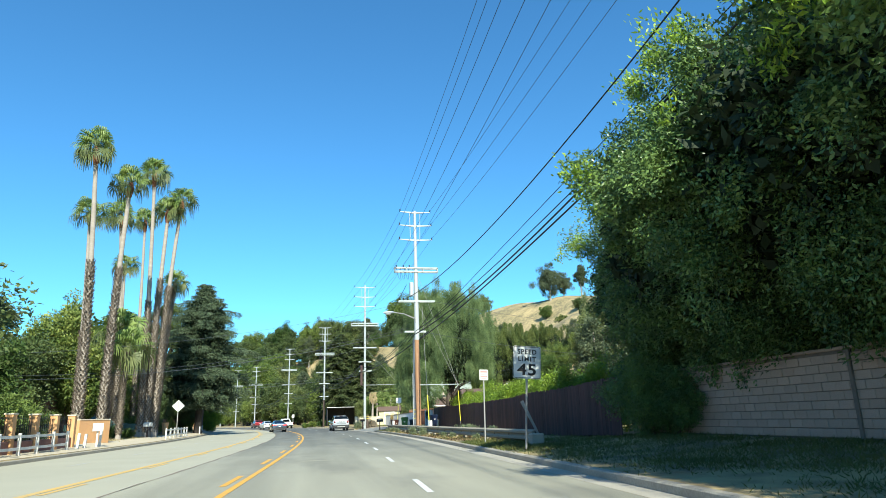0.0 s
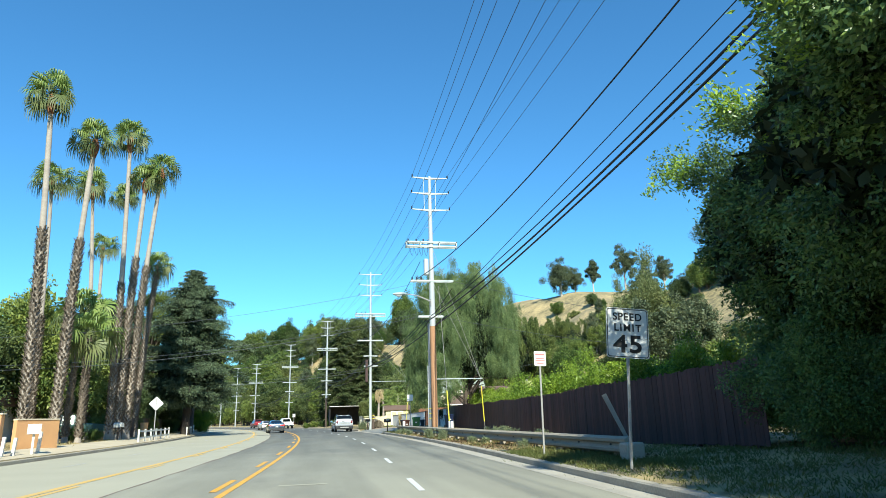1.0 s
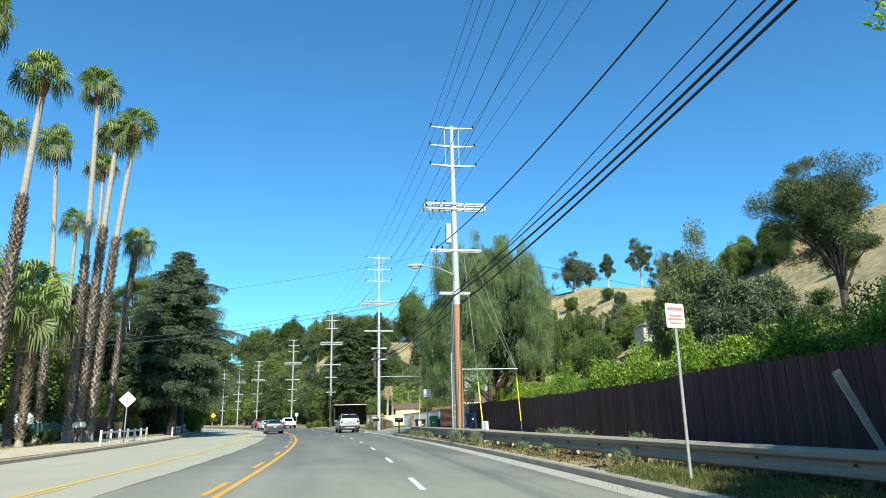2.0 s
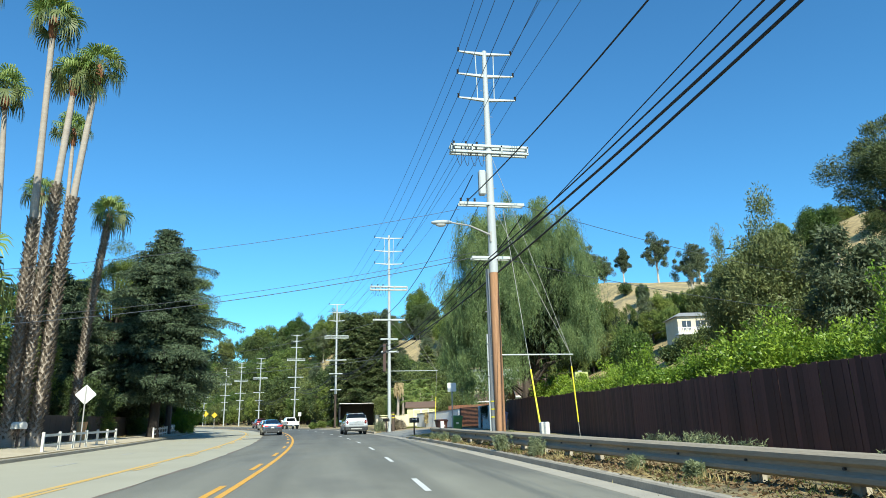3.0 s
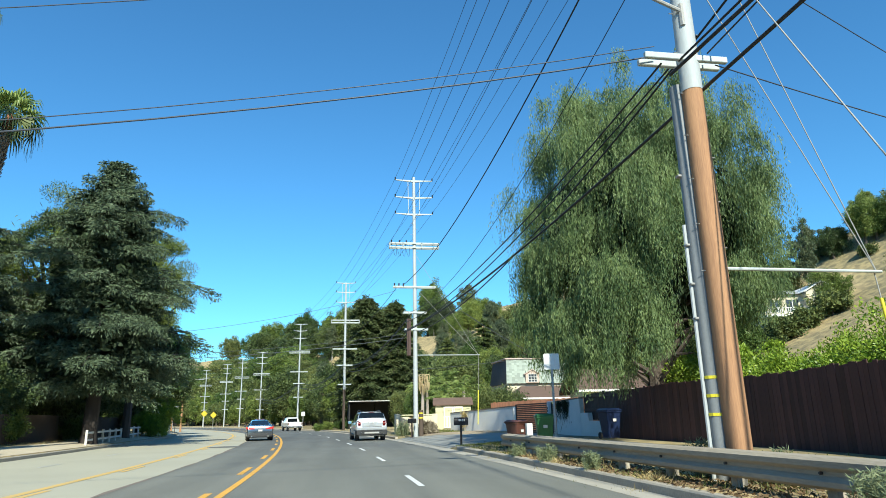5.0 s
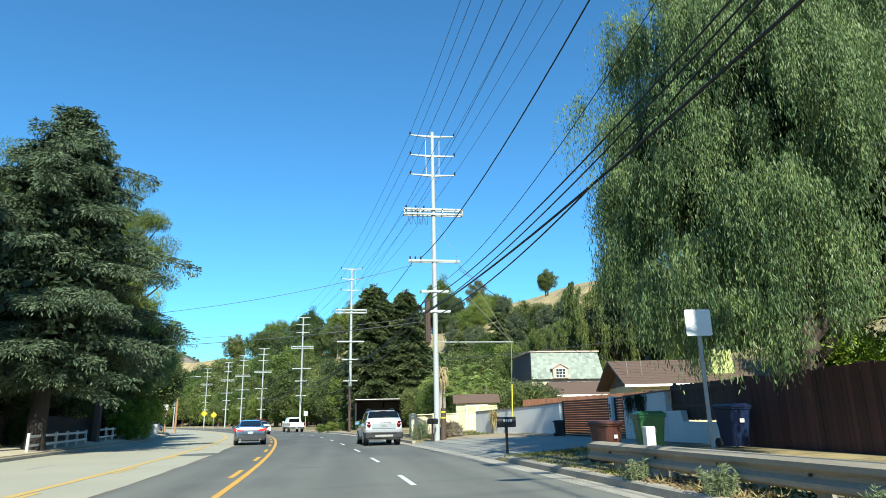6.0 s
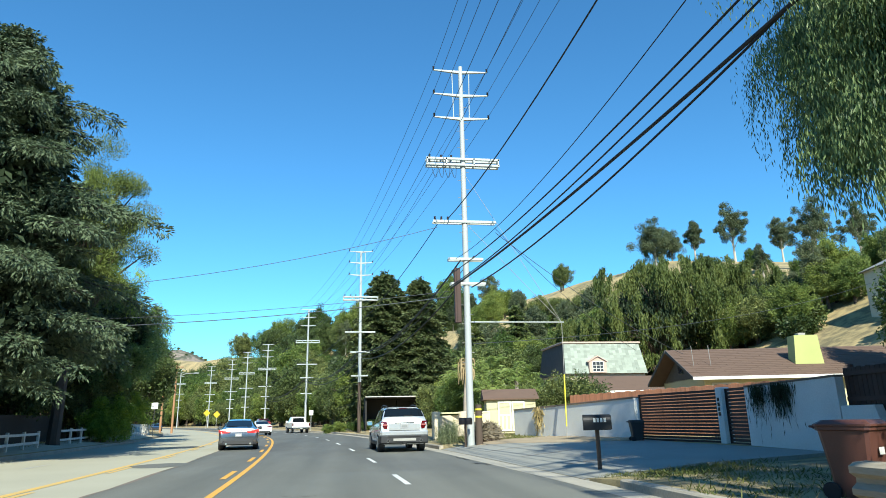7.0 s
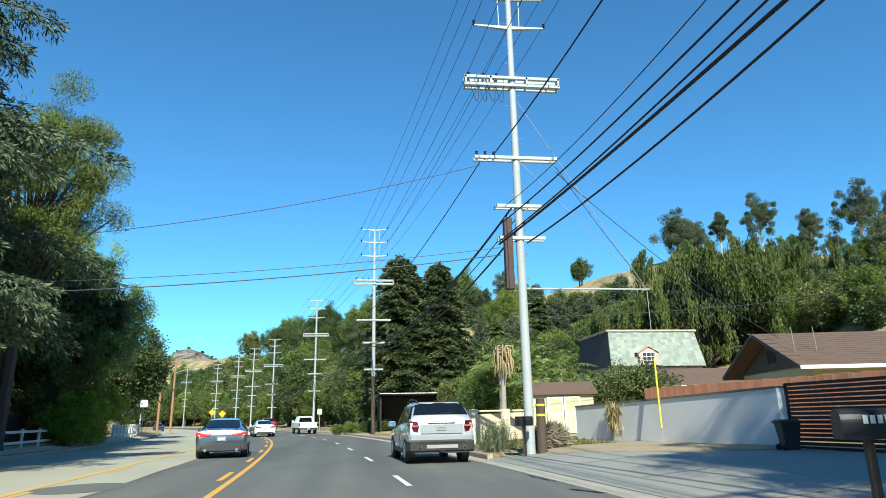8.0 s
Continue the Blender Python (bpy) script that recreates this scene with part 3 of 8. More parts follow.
mark = setting("road_marking_4", strip(-7.06, -6.95, 0.006, -50, -48), M_WHITELINE_OLD, "worn white broken lane line", "road marking")
for y in np.arange(-18.0, 200.0, 7.32):
    part("dash", strip(-7.06, -6.95, 0.006, y - 1.05, y + 1.05, 0.8), M_WHITELINE_OLD, mark)
seam = Geo()
for y in (69.6, 73.2, 76.8, 79.8):
    x0 = float(line(y))
    seam.slab([(x0 + 7.95, y - 0.014, 0.113), (x0 + 9.55, y - 0.014, 0.265), (x0 + 9.55, y + 0.014, 0.265), (x0 + 7.95, y + 0.014, 0.113)], 0.004)
setting("driveway_joint", seam, M_MORTAR, "dark expansion joints in the driveway", "joint")

cracks = setting("road_seam", strip(-2.33, -2.27, 0.004, -40, 200, 1.3, 0.05), M_MORTAR, "dark ragged seam between old and new asphalt", "road seam")
rs = random.Random(12)
for y in (10.2, 17.5, 33.0, 46.0, 58.5, 71.0, 88.0, 104.0):
    g = Geo()
    x = rs.uniform(-2.2, 1.0)
    end = rs.uniform(2.5, 6.5)
    yy = y
    while x < end:
        nx, ny = x + rs.uniform(0.25, 0.5), yy + rs.uniform(-0.07, 0.07)
        w = rs.uniform(0.006, 0.014)
        o_ = float(line(y))
        g.quad((o_ + x, yy - w, 0.0035), (o_ + nx, ny - w, 0.0035), (o_ + nx, ny + w, 0.0035), (o_ + x, yy + w, 0.0035))
        x, yy = nx, ny
    part("crack", g, M_MORTAR, cracks)
for y0, y1, o0, o1 in ((22.0, 22.2, 0.9, 1.9),):
    part("pale_patch", strip(o0, o1, 0.0045, y0, y1, 0.2), M_ASPHALT_PALE, cracks, "faded pale bar across the lane")
for cx, cy, r in ((-2.9, 75.8, 0.9), (-4.8, 92.5, 1.1), (1.6, 66.0, 0.38)):
    g = Geo().add([(float(line(cy)) + cx + r * math.cos(a), cy + r * 1.3 * math.sin(a), 0.0045) for a in np.linspace(0, math.tau, 21)[:-1]], [tuple(range(20))])
    part("patch", g, M_ASPHALT, cracks, "round darker asphalt patch")

# ---- trees ----


def unit(v):
    return v / np.maximum(np.linalg.norm(v, axis=-1, keepdims=True), 1e-6)


def limbs(g, rng, top, radius, base_r, targets, fork=0.35, n=7):
    """A tapered trunk, with limbs that leave it and bend up to the given places."""
    bend = Vector((rng.uniform(-0.3, 0.3), rng.uniform(-0.3, 0.3), 0)) * radius * 0.25
    g.tube([Vector((0, 0, -0.3)), Vector((0, 0, 0.15)), bend * 0.4 + Vector((0, 0, top * 0.35)), bend + Vector((0, 0, top))], [base_r * 1.5, base_r * 1.15, base_r * 0.85, base_r * 0.25], n)
    for p in targets:
        p = Vector(p)
        z0 = max(top * 0.18, min(p.z * rng.uniform(0.45, 0.7), top * 0.85))
        s = bend * (z0 / top) + Vector((0, 0, z0))
        m = s.lerp(p, 0.5) + Vector((0, 0, radius * 0.12))
        g.tube([s, m, p], [base_r * 0.42, base_r * 0.26, base_r * 0.06], 5)


def broadleaf(name, seed, top, trunk_h, radius, clumps, per, leaf, width, clump_r, mat, bark, base_r, droop=0.0, shell=(0.55, 1.0), inner=0, shape=1.0, flat=1.0, arms=14, boughs=0, spread=0.5):
    """Meshes of a leafy tree: limbs, and a crown of clumps with gaps between them."""
    rng, g = random.Random(seed), np.random.default_rng(seed)
    h = top - trunk_h
    d = unit(g.normal(size=(clumps, 3)))
    r = g.uniform(shell[0], shell[1], clumps) * (0.82 + 0.3 * np.sin(d[:, 0] * 4.1 + seed) * np.cos(d[:, 1] * 3.7) + 0.09 * g.normal(size=clumps))
    r = np.clip(r, 0.2, 1.12)
    zz = d[:, 2]
    wide = np.where(zz < 0, 1.0, 1.0 - (1 - shape) * zz)
    C = np.stack([d[:, 0] * r * radius * wide, d[:, 1] * r * radius * wide, trunk_h + h * 0.5 + zz * r * h * 0.5], -1)
    if boughs:
        C = C[:boughs][g.integers(0, boughs, clumps)] + g.normal(size=(clumps, 3)) * np.array([spread, spread, spread * 0.8])
    P = np.repeat(C, per, axis=0) + unit(g.normal(size=(clumps * per, 3))) * (g.uniform(0, 1, (clumps * per, 1)) ** 0.45) * clump_r * 1.65 * np.array([1, 1, flat]) * np.repeat(g.uniform(0.6, 1.3, clumps), per)[:, None]
    out = unit(P - np.array([0, 0, trunk_h + h * 0.4]))
    D = out * 0.6 + g.normal(size=P.shape) * 0.7 + np.array([0, 0, -droop])
    if inner:
        Pi = unit(g.normal(size=(inner, 3))) * (g.uniform(0.1, 0.78, inner)[:, None]) * np.array([radius, radius, h * 0.5]) + np.array([0, 0, trunk_h + h * 0.5])
        crown_in = leaf_mesh(name + "_in", Pi, g.normal(size=Pi.shape), leaf * 1.8, width * 2.0, mat, seed + 1)
    crown = leaf_mesh(name + "_crown", P, D, leaf, width, mat, seed)
    if inner:
        bm = bmesh.new()
        bm.from_mesh(crown)
        bm.from_mesh(crown_in)
        bm.to_mesh(crown)
        bm.free()
    t = Geo()
    limbs(t, rng, trunk_h + h * 0.75, radius, base_r, [tuple(C[i] * (np.array([0.7, 0.7, 0.9]) if boughs else 1.0)) for i in g.choice(clumps, min(arms, clumps), replace=False)])
    return t.mesh(name + "_limbs", True), crown, bark


def weeping(name, seed, top, radius, plumes, strands, per, mat, bark, base_r, leaf=0.26, width=0.055, low=None, drop=(0.09, 0.24), inner=0):
    """A pepper or willow: a dome of boughs, each with a plume of long leafy strands hanging from its end."""
    rng, g = random.Random(seed), np.random.default_rng(seed)
    bd = unit(g.normal(size=(plumes, 3)) * np.array([1, 1, 0.9]) + np.array([0, 0, 0.25]))
    cyl = np.maximum(np.linalg.norm(bd[:, :2], axis=1), 1e-3)
    bd = bd / ((cyl ** 4.0 + np.abs(bd[:, 2]) ** 4.0) ** (1 / 4.0))[:, None]
    br = np.where(g.uniform(size=plumes) < 0.78, g.uniform(0.80, 0.97, plumes), g.uniform(0.35, 0.75, plumes))
    br = br * (0.93 + 0.09 * np.sin(bd[:, 0] * 5 + seed) * np.cos(bd[:, 1] * 4.3) + 0.05 * np.sin(bd[:, 2] * 9))
    B = np.stack([bd[:, 0] * br * radius, bd[:, 1] * br * radius, top * 0.53 + bd[:, 2] * br * top * 0.45], -1)
    nb = max(24, plumes // 4)
    outer = plumes * 2 // 3
    B[:outer] = B[br > 0.72][:nb][g.integers(0, min(nb, int((br > 0.72).sum())), outer)] + g.normal(size=(outer, 3)) * np.array([0.36, 0.36, 0.6])
    B[outer:, :2] *= g.uniform(0.45, 0.9, plumes - outer)[:, None]
    if low:
        ea = g.uniform(-3.45, -1.85, 70)
        er = g.uniform(0.7, 0.97, 70) * radius
        B = np.concatenate([B, np.stack([np.cos(ea) * er, np.sin(ea) * er, g.uniform(2.6, 7.0, 70)], -1)])
        plumes += 70
    k0 = np.repeat(np.arange(plumes), strands)
    n = len(k0)
    S = B[k0] + g.normal(size=(n, 3)) * np.array([0.17, 0.17, 0.22])
    out = unit(B[k0, :2]) * 0.30 + g.normal(size=(n, 2)) * 0.24
    size = g.uniform(drop[0], drop[1], plumes) * top
    length = size[k0] * g.uniform(0.45, 1.15, n)
    az = np.arctan2(S[:, 1], S[:, 0])
    floor_z = (low(az) if low else np.full(n, top * 0.2)) * g.uniform(0.85, 1.2, n)
    length = np.minimum(length, S[:, 2] - floor_z)
    keep = length > 0.35
    S, length, out = S[keep], length[keep], out[keep]
    n = len(S)
    k = (np.arange(per) + 0.5) / per
    P = np.zeros((n, per, 3))
    P[:, :, 2] = S[:, 2:3] - length[:, None] * k[None, :] ** 1.25 + 0.2 * np.sin(k * math.pi)[None, :]
    for a in (0, 1):
        P[:, :, a] = S[:, a:a + 1] + out[:, a:a + 1] * (1 - (1 - k[None, :]) ** 2.2) * np.minimum(1.0, length[:, None] * 0.6)
    P = P.reshape(-1, 3) + g.normal(size=(n * per, 3)) * 0.04
    D = np.array([0, 0, -1.0]) + g.normal(size=P.shape) * 0.24
    crown = leaf_mesh(name + "_crown", P, D, leaf, width, mat, seed)
    t = Geo()
    limbs(t, rng, top * 0.7, radius, base_r, [tuple(p * np.array([0.8, 0.8, 0.85])) for p in B[:40]])
    if not inner:
        return t.mesh(name + "_limbs", True), crown, bark
    # filler leaves inside the dome, coloured dark as its shade
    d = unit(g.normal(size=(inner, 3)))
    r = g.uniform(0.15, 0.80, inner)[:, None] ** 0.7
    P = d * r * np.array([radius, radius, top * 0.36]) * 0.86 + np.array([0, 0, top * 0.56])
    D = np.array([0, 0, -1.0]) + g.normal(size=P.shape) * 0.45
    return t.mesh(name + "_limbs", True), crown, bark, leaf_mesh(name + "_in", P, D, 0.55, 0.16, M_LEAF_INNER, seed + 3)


def pepper_low(az):
    """How low the strands hang: lifted over the verge and the hedge, one long plume towards the fence's end."""
    dip = np.exp(-((np.where(az > 1.5, az - math.tau, az) + 2.6) / 0.8) ** 2)
    return 4.5 - 3.1 * dip + 1.8 * np.maximum(0, np.cos(az - 2.3)) ** 2


def cedar(name, seed, top, radius, mat, bark, base_r, boughs=150, per=330, start=2.2, power=0.8, leaf=0.34, width=0.085, tier=1.0):
    """A cedar: level, slightly drooping plates of needles in tiers on long boughs."""
    rng, g = random.Random(seed), np.random.default_rng(seed)
    t = Geo()
    t.tube([(0, 0, -0.3), (0, 0, 0.5), (0.15, 0.1, top * 0.5), (0, 0, top)], [base_r * 1.4, base_r, base_r * 0.6, 0.04], 8)
    Ps, Ds = [], []
    for i in range(boughs):
        f = (i + rng.random()) / boughs
        z = start + (top - start) * f ** 0.93
        z = tier * round(z / tier) + rng.uniform(-0.16, 0.16) * tier if f < 0.94 else z
        reach = radius * (1 - f) ** power * rng.uniform(0.55, 1.14) + 0.45
        if f < 0.1:
            reach *= 0.85
        az = i * 2.399963 + rng.uniform(-0.4, 0.4)
        dx, dy = math.cos(az), math.sin(az)
        rise, drop = rng.uniform(0.05, 0.20), rng.uniform(0.2, 0.36)
        q = lambda s: Vector((dx * reach * s, dy * reach * s, z + reach * (rise * s - drop * s * s)))
        t.tube([q(0), q(0.5), q(1)], [base_r * 0.22 * (1 - f) + 0.03, 0.05, 0.012], 4, cap=False)
        n = int(per * (0.3 + reach / radius))
        s = g.beta(1.7, 1.1, n)
        w = (g.normal(size=n) * 0.17 * reach) * (0.25 + s * (1.25 - s))
        hang = np.abs(g.normal(size=n)) * 0.11
        base = np.stack([dx * reach * s - dy * w, dy * reach * s + dx * w, z + reach * (rise * s - drop * s * s) - 0.30 * np.abs(w) - hang + 0.08], -1)
        Ps.append(base)
        sgn = np.sign(w)[:, None]
        Ds.append(np.array([dx, dy, -0.25]) * 0.8 + sgn * np.array([-dy, dx, -0.1]) * 0.6 + g.normal(size=(n, 3)) * np.array([0.4, 0.4, 0.3]))
    tz = g.uniform(0.93, 1.02, 260) * top
    Ps.append(np.stack([g.normal(size=260) * 0.22, g.normal(size=260) * 0.22, tz], -1))
    Ds.append(g.normal(size=(260, 3)) + np.array([0, 0, 0.5]))
    crown = leaf_mesh(name + "_crown", np.concatenate(Ps), np.concatenate(Ds), leaf, width, mat, seed)
    return t.mesh(name + "_limbs", True), crown, bark


def deodar(name, seed, shape, mat, bark, base_r, boughs=210, thick=1.0, leaf=0.20, width=0.055, inner=7000):
    """A deodar: long uneven boughs, each with rows of drooping side sprays; shape gives its reach at each height."""
    rng, g = random.Random(seed), np.random.default_rng(seed)
    zs, rs_ = [a for a, _ in shape], [b for _, b in shape]
    start, top = zs[0], zs[-1]
    t = Geo()
    t.tube([(0, 0, -0.3), (0, 0, 0.5), (0.15, 0.1, top * 0.5), (0, 0, top)], [base_r * 1.4, base_r, base_r * 0.6, 0.04], 8)
    Ps, Ds = [], []
    for i in range(boughs):
        f = (i + rng.random()) / boughs
        z = start + (top - start) * f ** 1.05
        az = i * 2.399963 + rng.uniform(-0.5, 0.5)
        full = float(np.interp(z, zs, rs_)) * (0.9 + 0.14 * math.sin(3 * az + z * 0.9) + 0.1 * math.sin(5 * az - z * 1.7))
        reach = full * (rng.uniform(0.86, 1.16) if rng.random() < 0.5 else rng.uniform(0.4, 0.85)) + 0.2
        dx, dy = math.cos(az), math.sin(az)
        up = 0.30 * f + rng.uniform(-0.02, 0.14)
        drop = rng.uniform(0.16, 0.34)
        zz = lambda s: z - 0.18 * reach * (1 - f) * 0.3 + reach * (up * s - drop * s ** 2.4)
        q = lambda s: Vector((dx * reach * s, dy * reach * s, zz(s)))
        t.tube([q(0), q(0.35), q(0.7), q(1)], [base_r * 0.2 * (1 - f) + 0.035, 0.05, 0.03, 0.01], 4, cap=False)
        for j in range(int((3.2 + reach * 2.1))):
            for sd in (-1, 1):
                s = 0.16 + 0.86 * (j + rng.random()) / (3.2 + reach * 2.1)
                ln = (0.30 * reach * (1.06 - s) ** 0.7 + 0.30) * rng.uniform(0.6, 1.15)
                fwd = rng.uniform(0.45, 0.95)
                ux, uy = dx * fwd - dy * sd, dy * fwd + dx * sd
                un = math.hypot(ux, uy)
                ux, uy = ux / un, uy / un
                n = int((16 + 46 * ln) * thick)
                k = g.uniform(0, 1, n) ** 0.8
                across = g.normal(size=n) * (0.05 + 0.10 * np.sin(k * 2.6))
                tassel = np.where(g.uniform(size=n) < 0.42, g.uniform(0.05, 0.42, n), 0.0)
                b0 = q(min(s, 1.0))
                sag = rng.uniform(0.10, 0.34)
                Ps.append(np.stack([b0.x + ux * ln * k - uy * across, b0.y + uy * ln * k + ux * across, b0.z + 0.05 - sag * ln * k ** 1.8 - 0.3 * np.abs(across) - tassel], -1))
                side = np.sign(across)[:, None] * np.array([-uy, ux, 0.0]) * 0.75
                D = np.array([ux, uy, -0.12]) * 0.8 + side + g.normal(size=(n, 3)) * 0.28
                D[:, 2] -= tassel * 5
                Ds.append(D)
    crown = leaf_mesh(name + "_crown", np.concatenate(Ps), np.concatenate(Ds), leaf, width, mat, seed)
    # dark-coloured leaves near the trunk paint the shade between boughs
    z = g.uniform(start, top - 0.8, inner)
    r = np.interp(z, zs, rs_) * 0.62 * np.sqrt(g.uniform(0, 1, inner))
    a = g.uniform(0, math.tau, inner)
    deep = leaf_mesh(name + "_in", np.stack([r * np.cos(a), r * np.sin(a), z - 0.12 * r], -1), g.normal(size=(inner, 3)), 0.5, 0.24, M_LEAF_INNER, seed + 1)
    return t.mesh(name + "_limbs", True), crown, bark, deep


def plant(kind, name, label, x, y, s=1.0, turn=0.0, sz=None, group="", category="tree", z=None):
    limb, crown, bark = kind[:3]
    ob = new(name)
    ob.matrix_world = Matrix.LocRotScale((x, y, gz(x, y) if z is None else z), Euler((0, 0, turn)), (s, s, sz or s))
    tagged(ob, label, category, group)
    part("trunk", limb, bark, ob)
    part("crown", crown, None, ob)
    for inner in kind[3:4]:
        part("inner_foliage", inner, None, ob, "inner foliage coloured dark to give the crown's shade")
    for shoots in kind[4:]:
        part("young_growth", shoots, None, ob, "bright yellow-green young growth, sunlight put into its colour")
    return ob


def shoots(name, seed, kind, n, per):
    """Sprigs of young leaves on the upper, outer side of a crown, coloured bright as if sunlit."""
    g = np.random.default_rng(seed)
    me = kind[1]
    co = np.empty(len(me.vertices) * 3, np.float32)
    me.vertices.foreach_get("co", co)
    co = co.reshape(-1, 3)[2::4].astype(float)
    mid = co.mean(0)
    out = co - mid
    far = np.linalg.norm(out / out.std(0), axis=1) + 0.9 * out[:, 2] / out[:, 2].std()
    pick = co[np.argsort(far)[-len(far) // 4:]]
    C = np.repeat(pick[g.integers(0, len(pick), n // 6)], 6, axis=0) + g.normal(size=(n // 6 * 6, 3)) * 0.25
    n = len(C)
    sz = np.repeat(g.uniform(0.5, 1.5, n), per)[:, None]
    P = np.repeat(C, per, axis=0) + g.normal(size=(n * per, 3)) * 0.16 * sz
    D = unit(np.repeat(C - mid, per, axis=0)) * 0.7 + np.array([0, 0, 0.5]) + g.normal(size=P.shape) * 0.6
    return leaf_mesh(name, P, D, 0.15, 0.058, M_LEAF_SHOOT, seed)


HEDGE_A = broadleaf("laurel_a", 3, 10.6, 2.3, 5.4, 620, 420, 0.125, 0.055, 0.36, M_LEAF_HEDGE, M_BARK, 0.28, 0.25, (0.78, 1.0), 0, 0.72, 1.0, 14, 150, 0.5)
HEDGE_B = broadleaf("laurel_b", 8, 10.2, 2.2, 5.3, 620, 420, 0.125, 0.055, 0.36, M_LEAF_HEDGE, M_BARK, 0.28, 0.25, (0.78, 1.0), 0, 0.75, 1.0, 14, 150, 0.5)
# dark-coloured filler that paints shade into the laurel crowns
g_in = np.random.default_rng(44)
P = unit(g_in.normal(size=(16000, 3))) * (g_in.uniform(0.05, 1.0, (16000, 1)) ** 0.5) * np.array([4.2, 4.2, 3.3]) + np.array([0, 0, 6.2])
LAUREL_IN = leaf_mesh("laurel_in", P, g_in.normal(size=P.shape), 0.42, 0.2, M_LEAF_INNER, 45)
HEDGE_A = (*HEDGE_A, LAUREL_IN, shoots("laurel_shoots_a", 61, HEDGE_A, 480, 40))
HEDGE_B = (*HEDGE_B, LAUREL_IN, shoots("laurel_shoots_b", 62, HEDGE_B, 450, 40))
HEDGE_LOW = broadleaf("laurel_low", 41, 4.4, 0.1, 2.2, 150, 330, 0.13, 0.06, 0.4, M_LEAF_HEDGE, M_BARK, 0.1, 0.2, (0.6, 0.98), 1600, 0.8)
HEDGE_SKIRT = broadleaf("laurel_skirt", 46, 4.6, 1.75, 2.1, 130, 300, 0.13, 0.055, 0.36, M_LEAF_HEDGE, M_BARK, 0.1, 0.5, (0.6, 1.0), 900, 0.9)
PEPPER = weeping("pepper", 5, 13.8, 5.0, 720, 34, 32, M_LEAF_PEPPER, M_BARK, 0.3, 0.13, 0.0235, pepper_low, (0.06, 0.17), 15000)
WILLOW = weeping("willow", 15, 13.0, 6.2, 170, 20, 14, M_LEAF_WILLOW, M_BARK, 0.4, 0.34, 0.09, None, (0.07, 0.2), 5000)
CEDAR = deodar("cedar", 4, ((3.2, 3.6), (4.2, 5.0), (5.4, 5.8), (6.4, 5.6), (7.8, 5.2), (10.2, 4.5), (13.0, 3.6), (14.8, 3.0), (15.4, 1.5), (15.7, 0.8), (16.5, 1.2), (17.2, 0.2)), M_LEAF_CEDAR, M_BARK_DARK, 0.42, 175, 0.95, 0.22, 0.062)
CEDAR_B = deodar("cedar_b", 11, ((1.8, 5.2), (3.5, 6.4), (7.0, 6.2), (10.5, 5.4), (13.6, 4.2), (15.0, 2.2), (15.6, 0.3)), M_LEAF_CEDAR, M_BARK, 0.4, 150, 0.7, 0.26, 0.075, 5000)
REDWOOD = cedar("redwood", 21, 16.6, 4.1, M_LEAF_REDW, M_BARK, 0.4, 300, 240, 1.0, 0.42, 0.36, 0.13, 0.2)
CONIFER = cedar("far_conifer", 31, 15.0, 4.0, M_LEAF_OAK, M_BARK, 0.35, 110, 120, 2.0, 0.5, 0.5, 0.22)
PINE = broadleaf("stone_pine", 7, 17.0, 4.0, 5.0, 85, 900, 0.22, 0.04, 0.62, M_LEAF_PINE, M_BARK, 0.34, -0.2, (0.5, 1.0), 700, 0.8, 0.6, 60)
OAK_A = broadleaf("oak_a", 12, 9.5, 1.2, 4.8, 150, 150, 0.29, 0.14, 0.62, M_LEAF_OAK, M_BARK, 0.35, 0.15, (0.5, 1.0), 1400)
OAK_B = broadleaf("oak_b", 13, 10.5, 1.6, 4.4, 140, 150, 0.29, 0.14, 0.6, M_LEAF_OAK, M_BARK, 0.35, 0.15, (0.5, 1.0), 1400)
MID_A = broadleaf("mid_a", 17, 9.0, 1.0, 4.2, 150, 150, 0.28, 0.14, 0.55, M_LEAF_MID, M_BARK, 0.3, 0.2, (0.5, 1.0), 1400)
MID_B = broadleaf("mid_b", 18, 11.5, 1.6, 3.6, 140, 150, 0.28, 0.14, 0.52, M_LEAF_MID, M_BARK, 0.3, 0.2, (0.5, 1.0), 1400, 0.7)
EUC_A = broadleaf("euc_a", 23, 17.0, 5.5, 4.6, 60, 330, 0.42, 0.15, 0.62, M_LEAF_EUC, M_BARK_PALE, 0.32, 0.5, (0.35, 1.05), 0, 0.9)
EUC_B = broadleaf("euc_b", 24, 15.0, 3.5, 3.4, 60, 300, 0.42, 0.15, 0.58, M_LEAF_EUC, M_BARK_PALE, 0.28, 0.5, (0.35, 1.05), 0, 0.8)
PLUME = broadleaf("plume_tree", 19, 11.5, 0.8, 3.5, 210, 190, 0.22, 0.07, 0.5, M_LEAF_PLUME, M_BARK, 0.28, -0.25, (0.45, 1.0), 1600, 0.55)
SHRUB_A = broadleaf("citrus_a", 27, 3.2, 0.15, 1.75, 120, 250, 0.115, 0.052, 0.27, M_LEAF_BRIGHT, M_BARK, 0.08, -0.35, (0.6, 1.1), 500, 1.0, 1.0, 14, 44, 0.22)
SHRUB_B = broadleaf("citrus_b", 28, 3.0, 0.15, 1.8, 120, 250, 0.115, 0.052, 0.27, M_LEAF_BRIGHT, M_BARK, 0.08, -0.35, (0.6, 1.1), 500, 1.0, 1.0, 14, 44, 0.22)
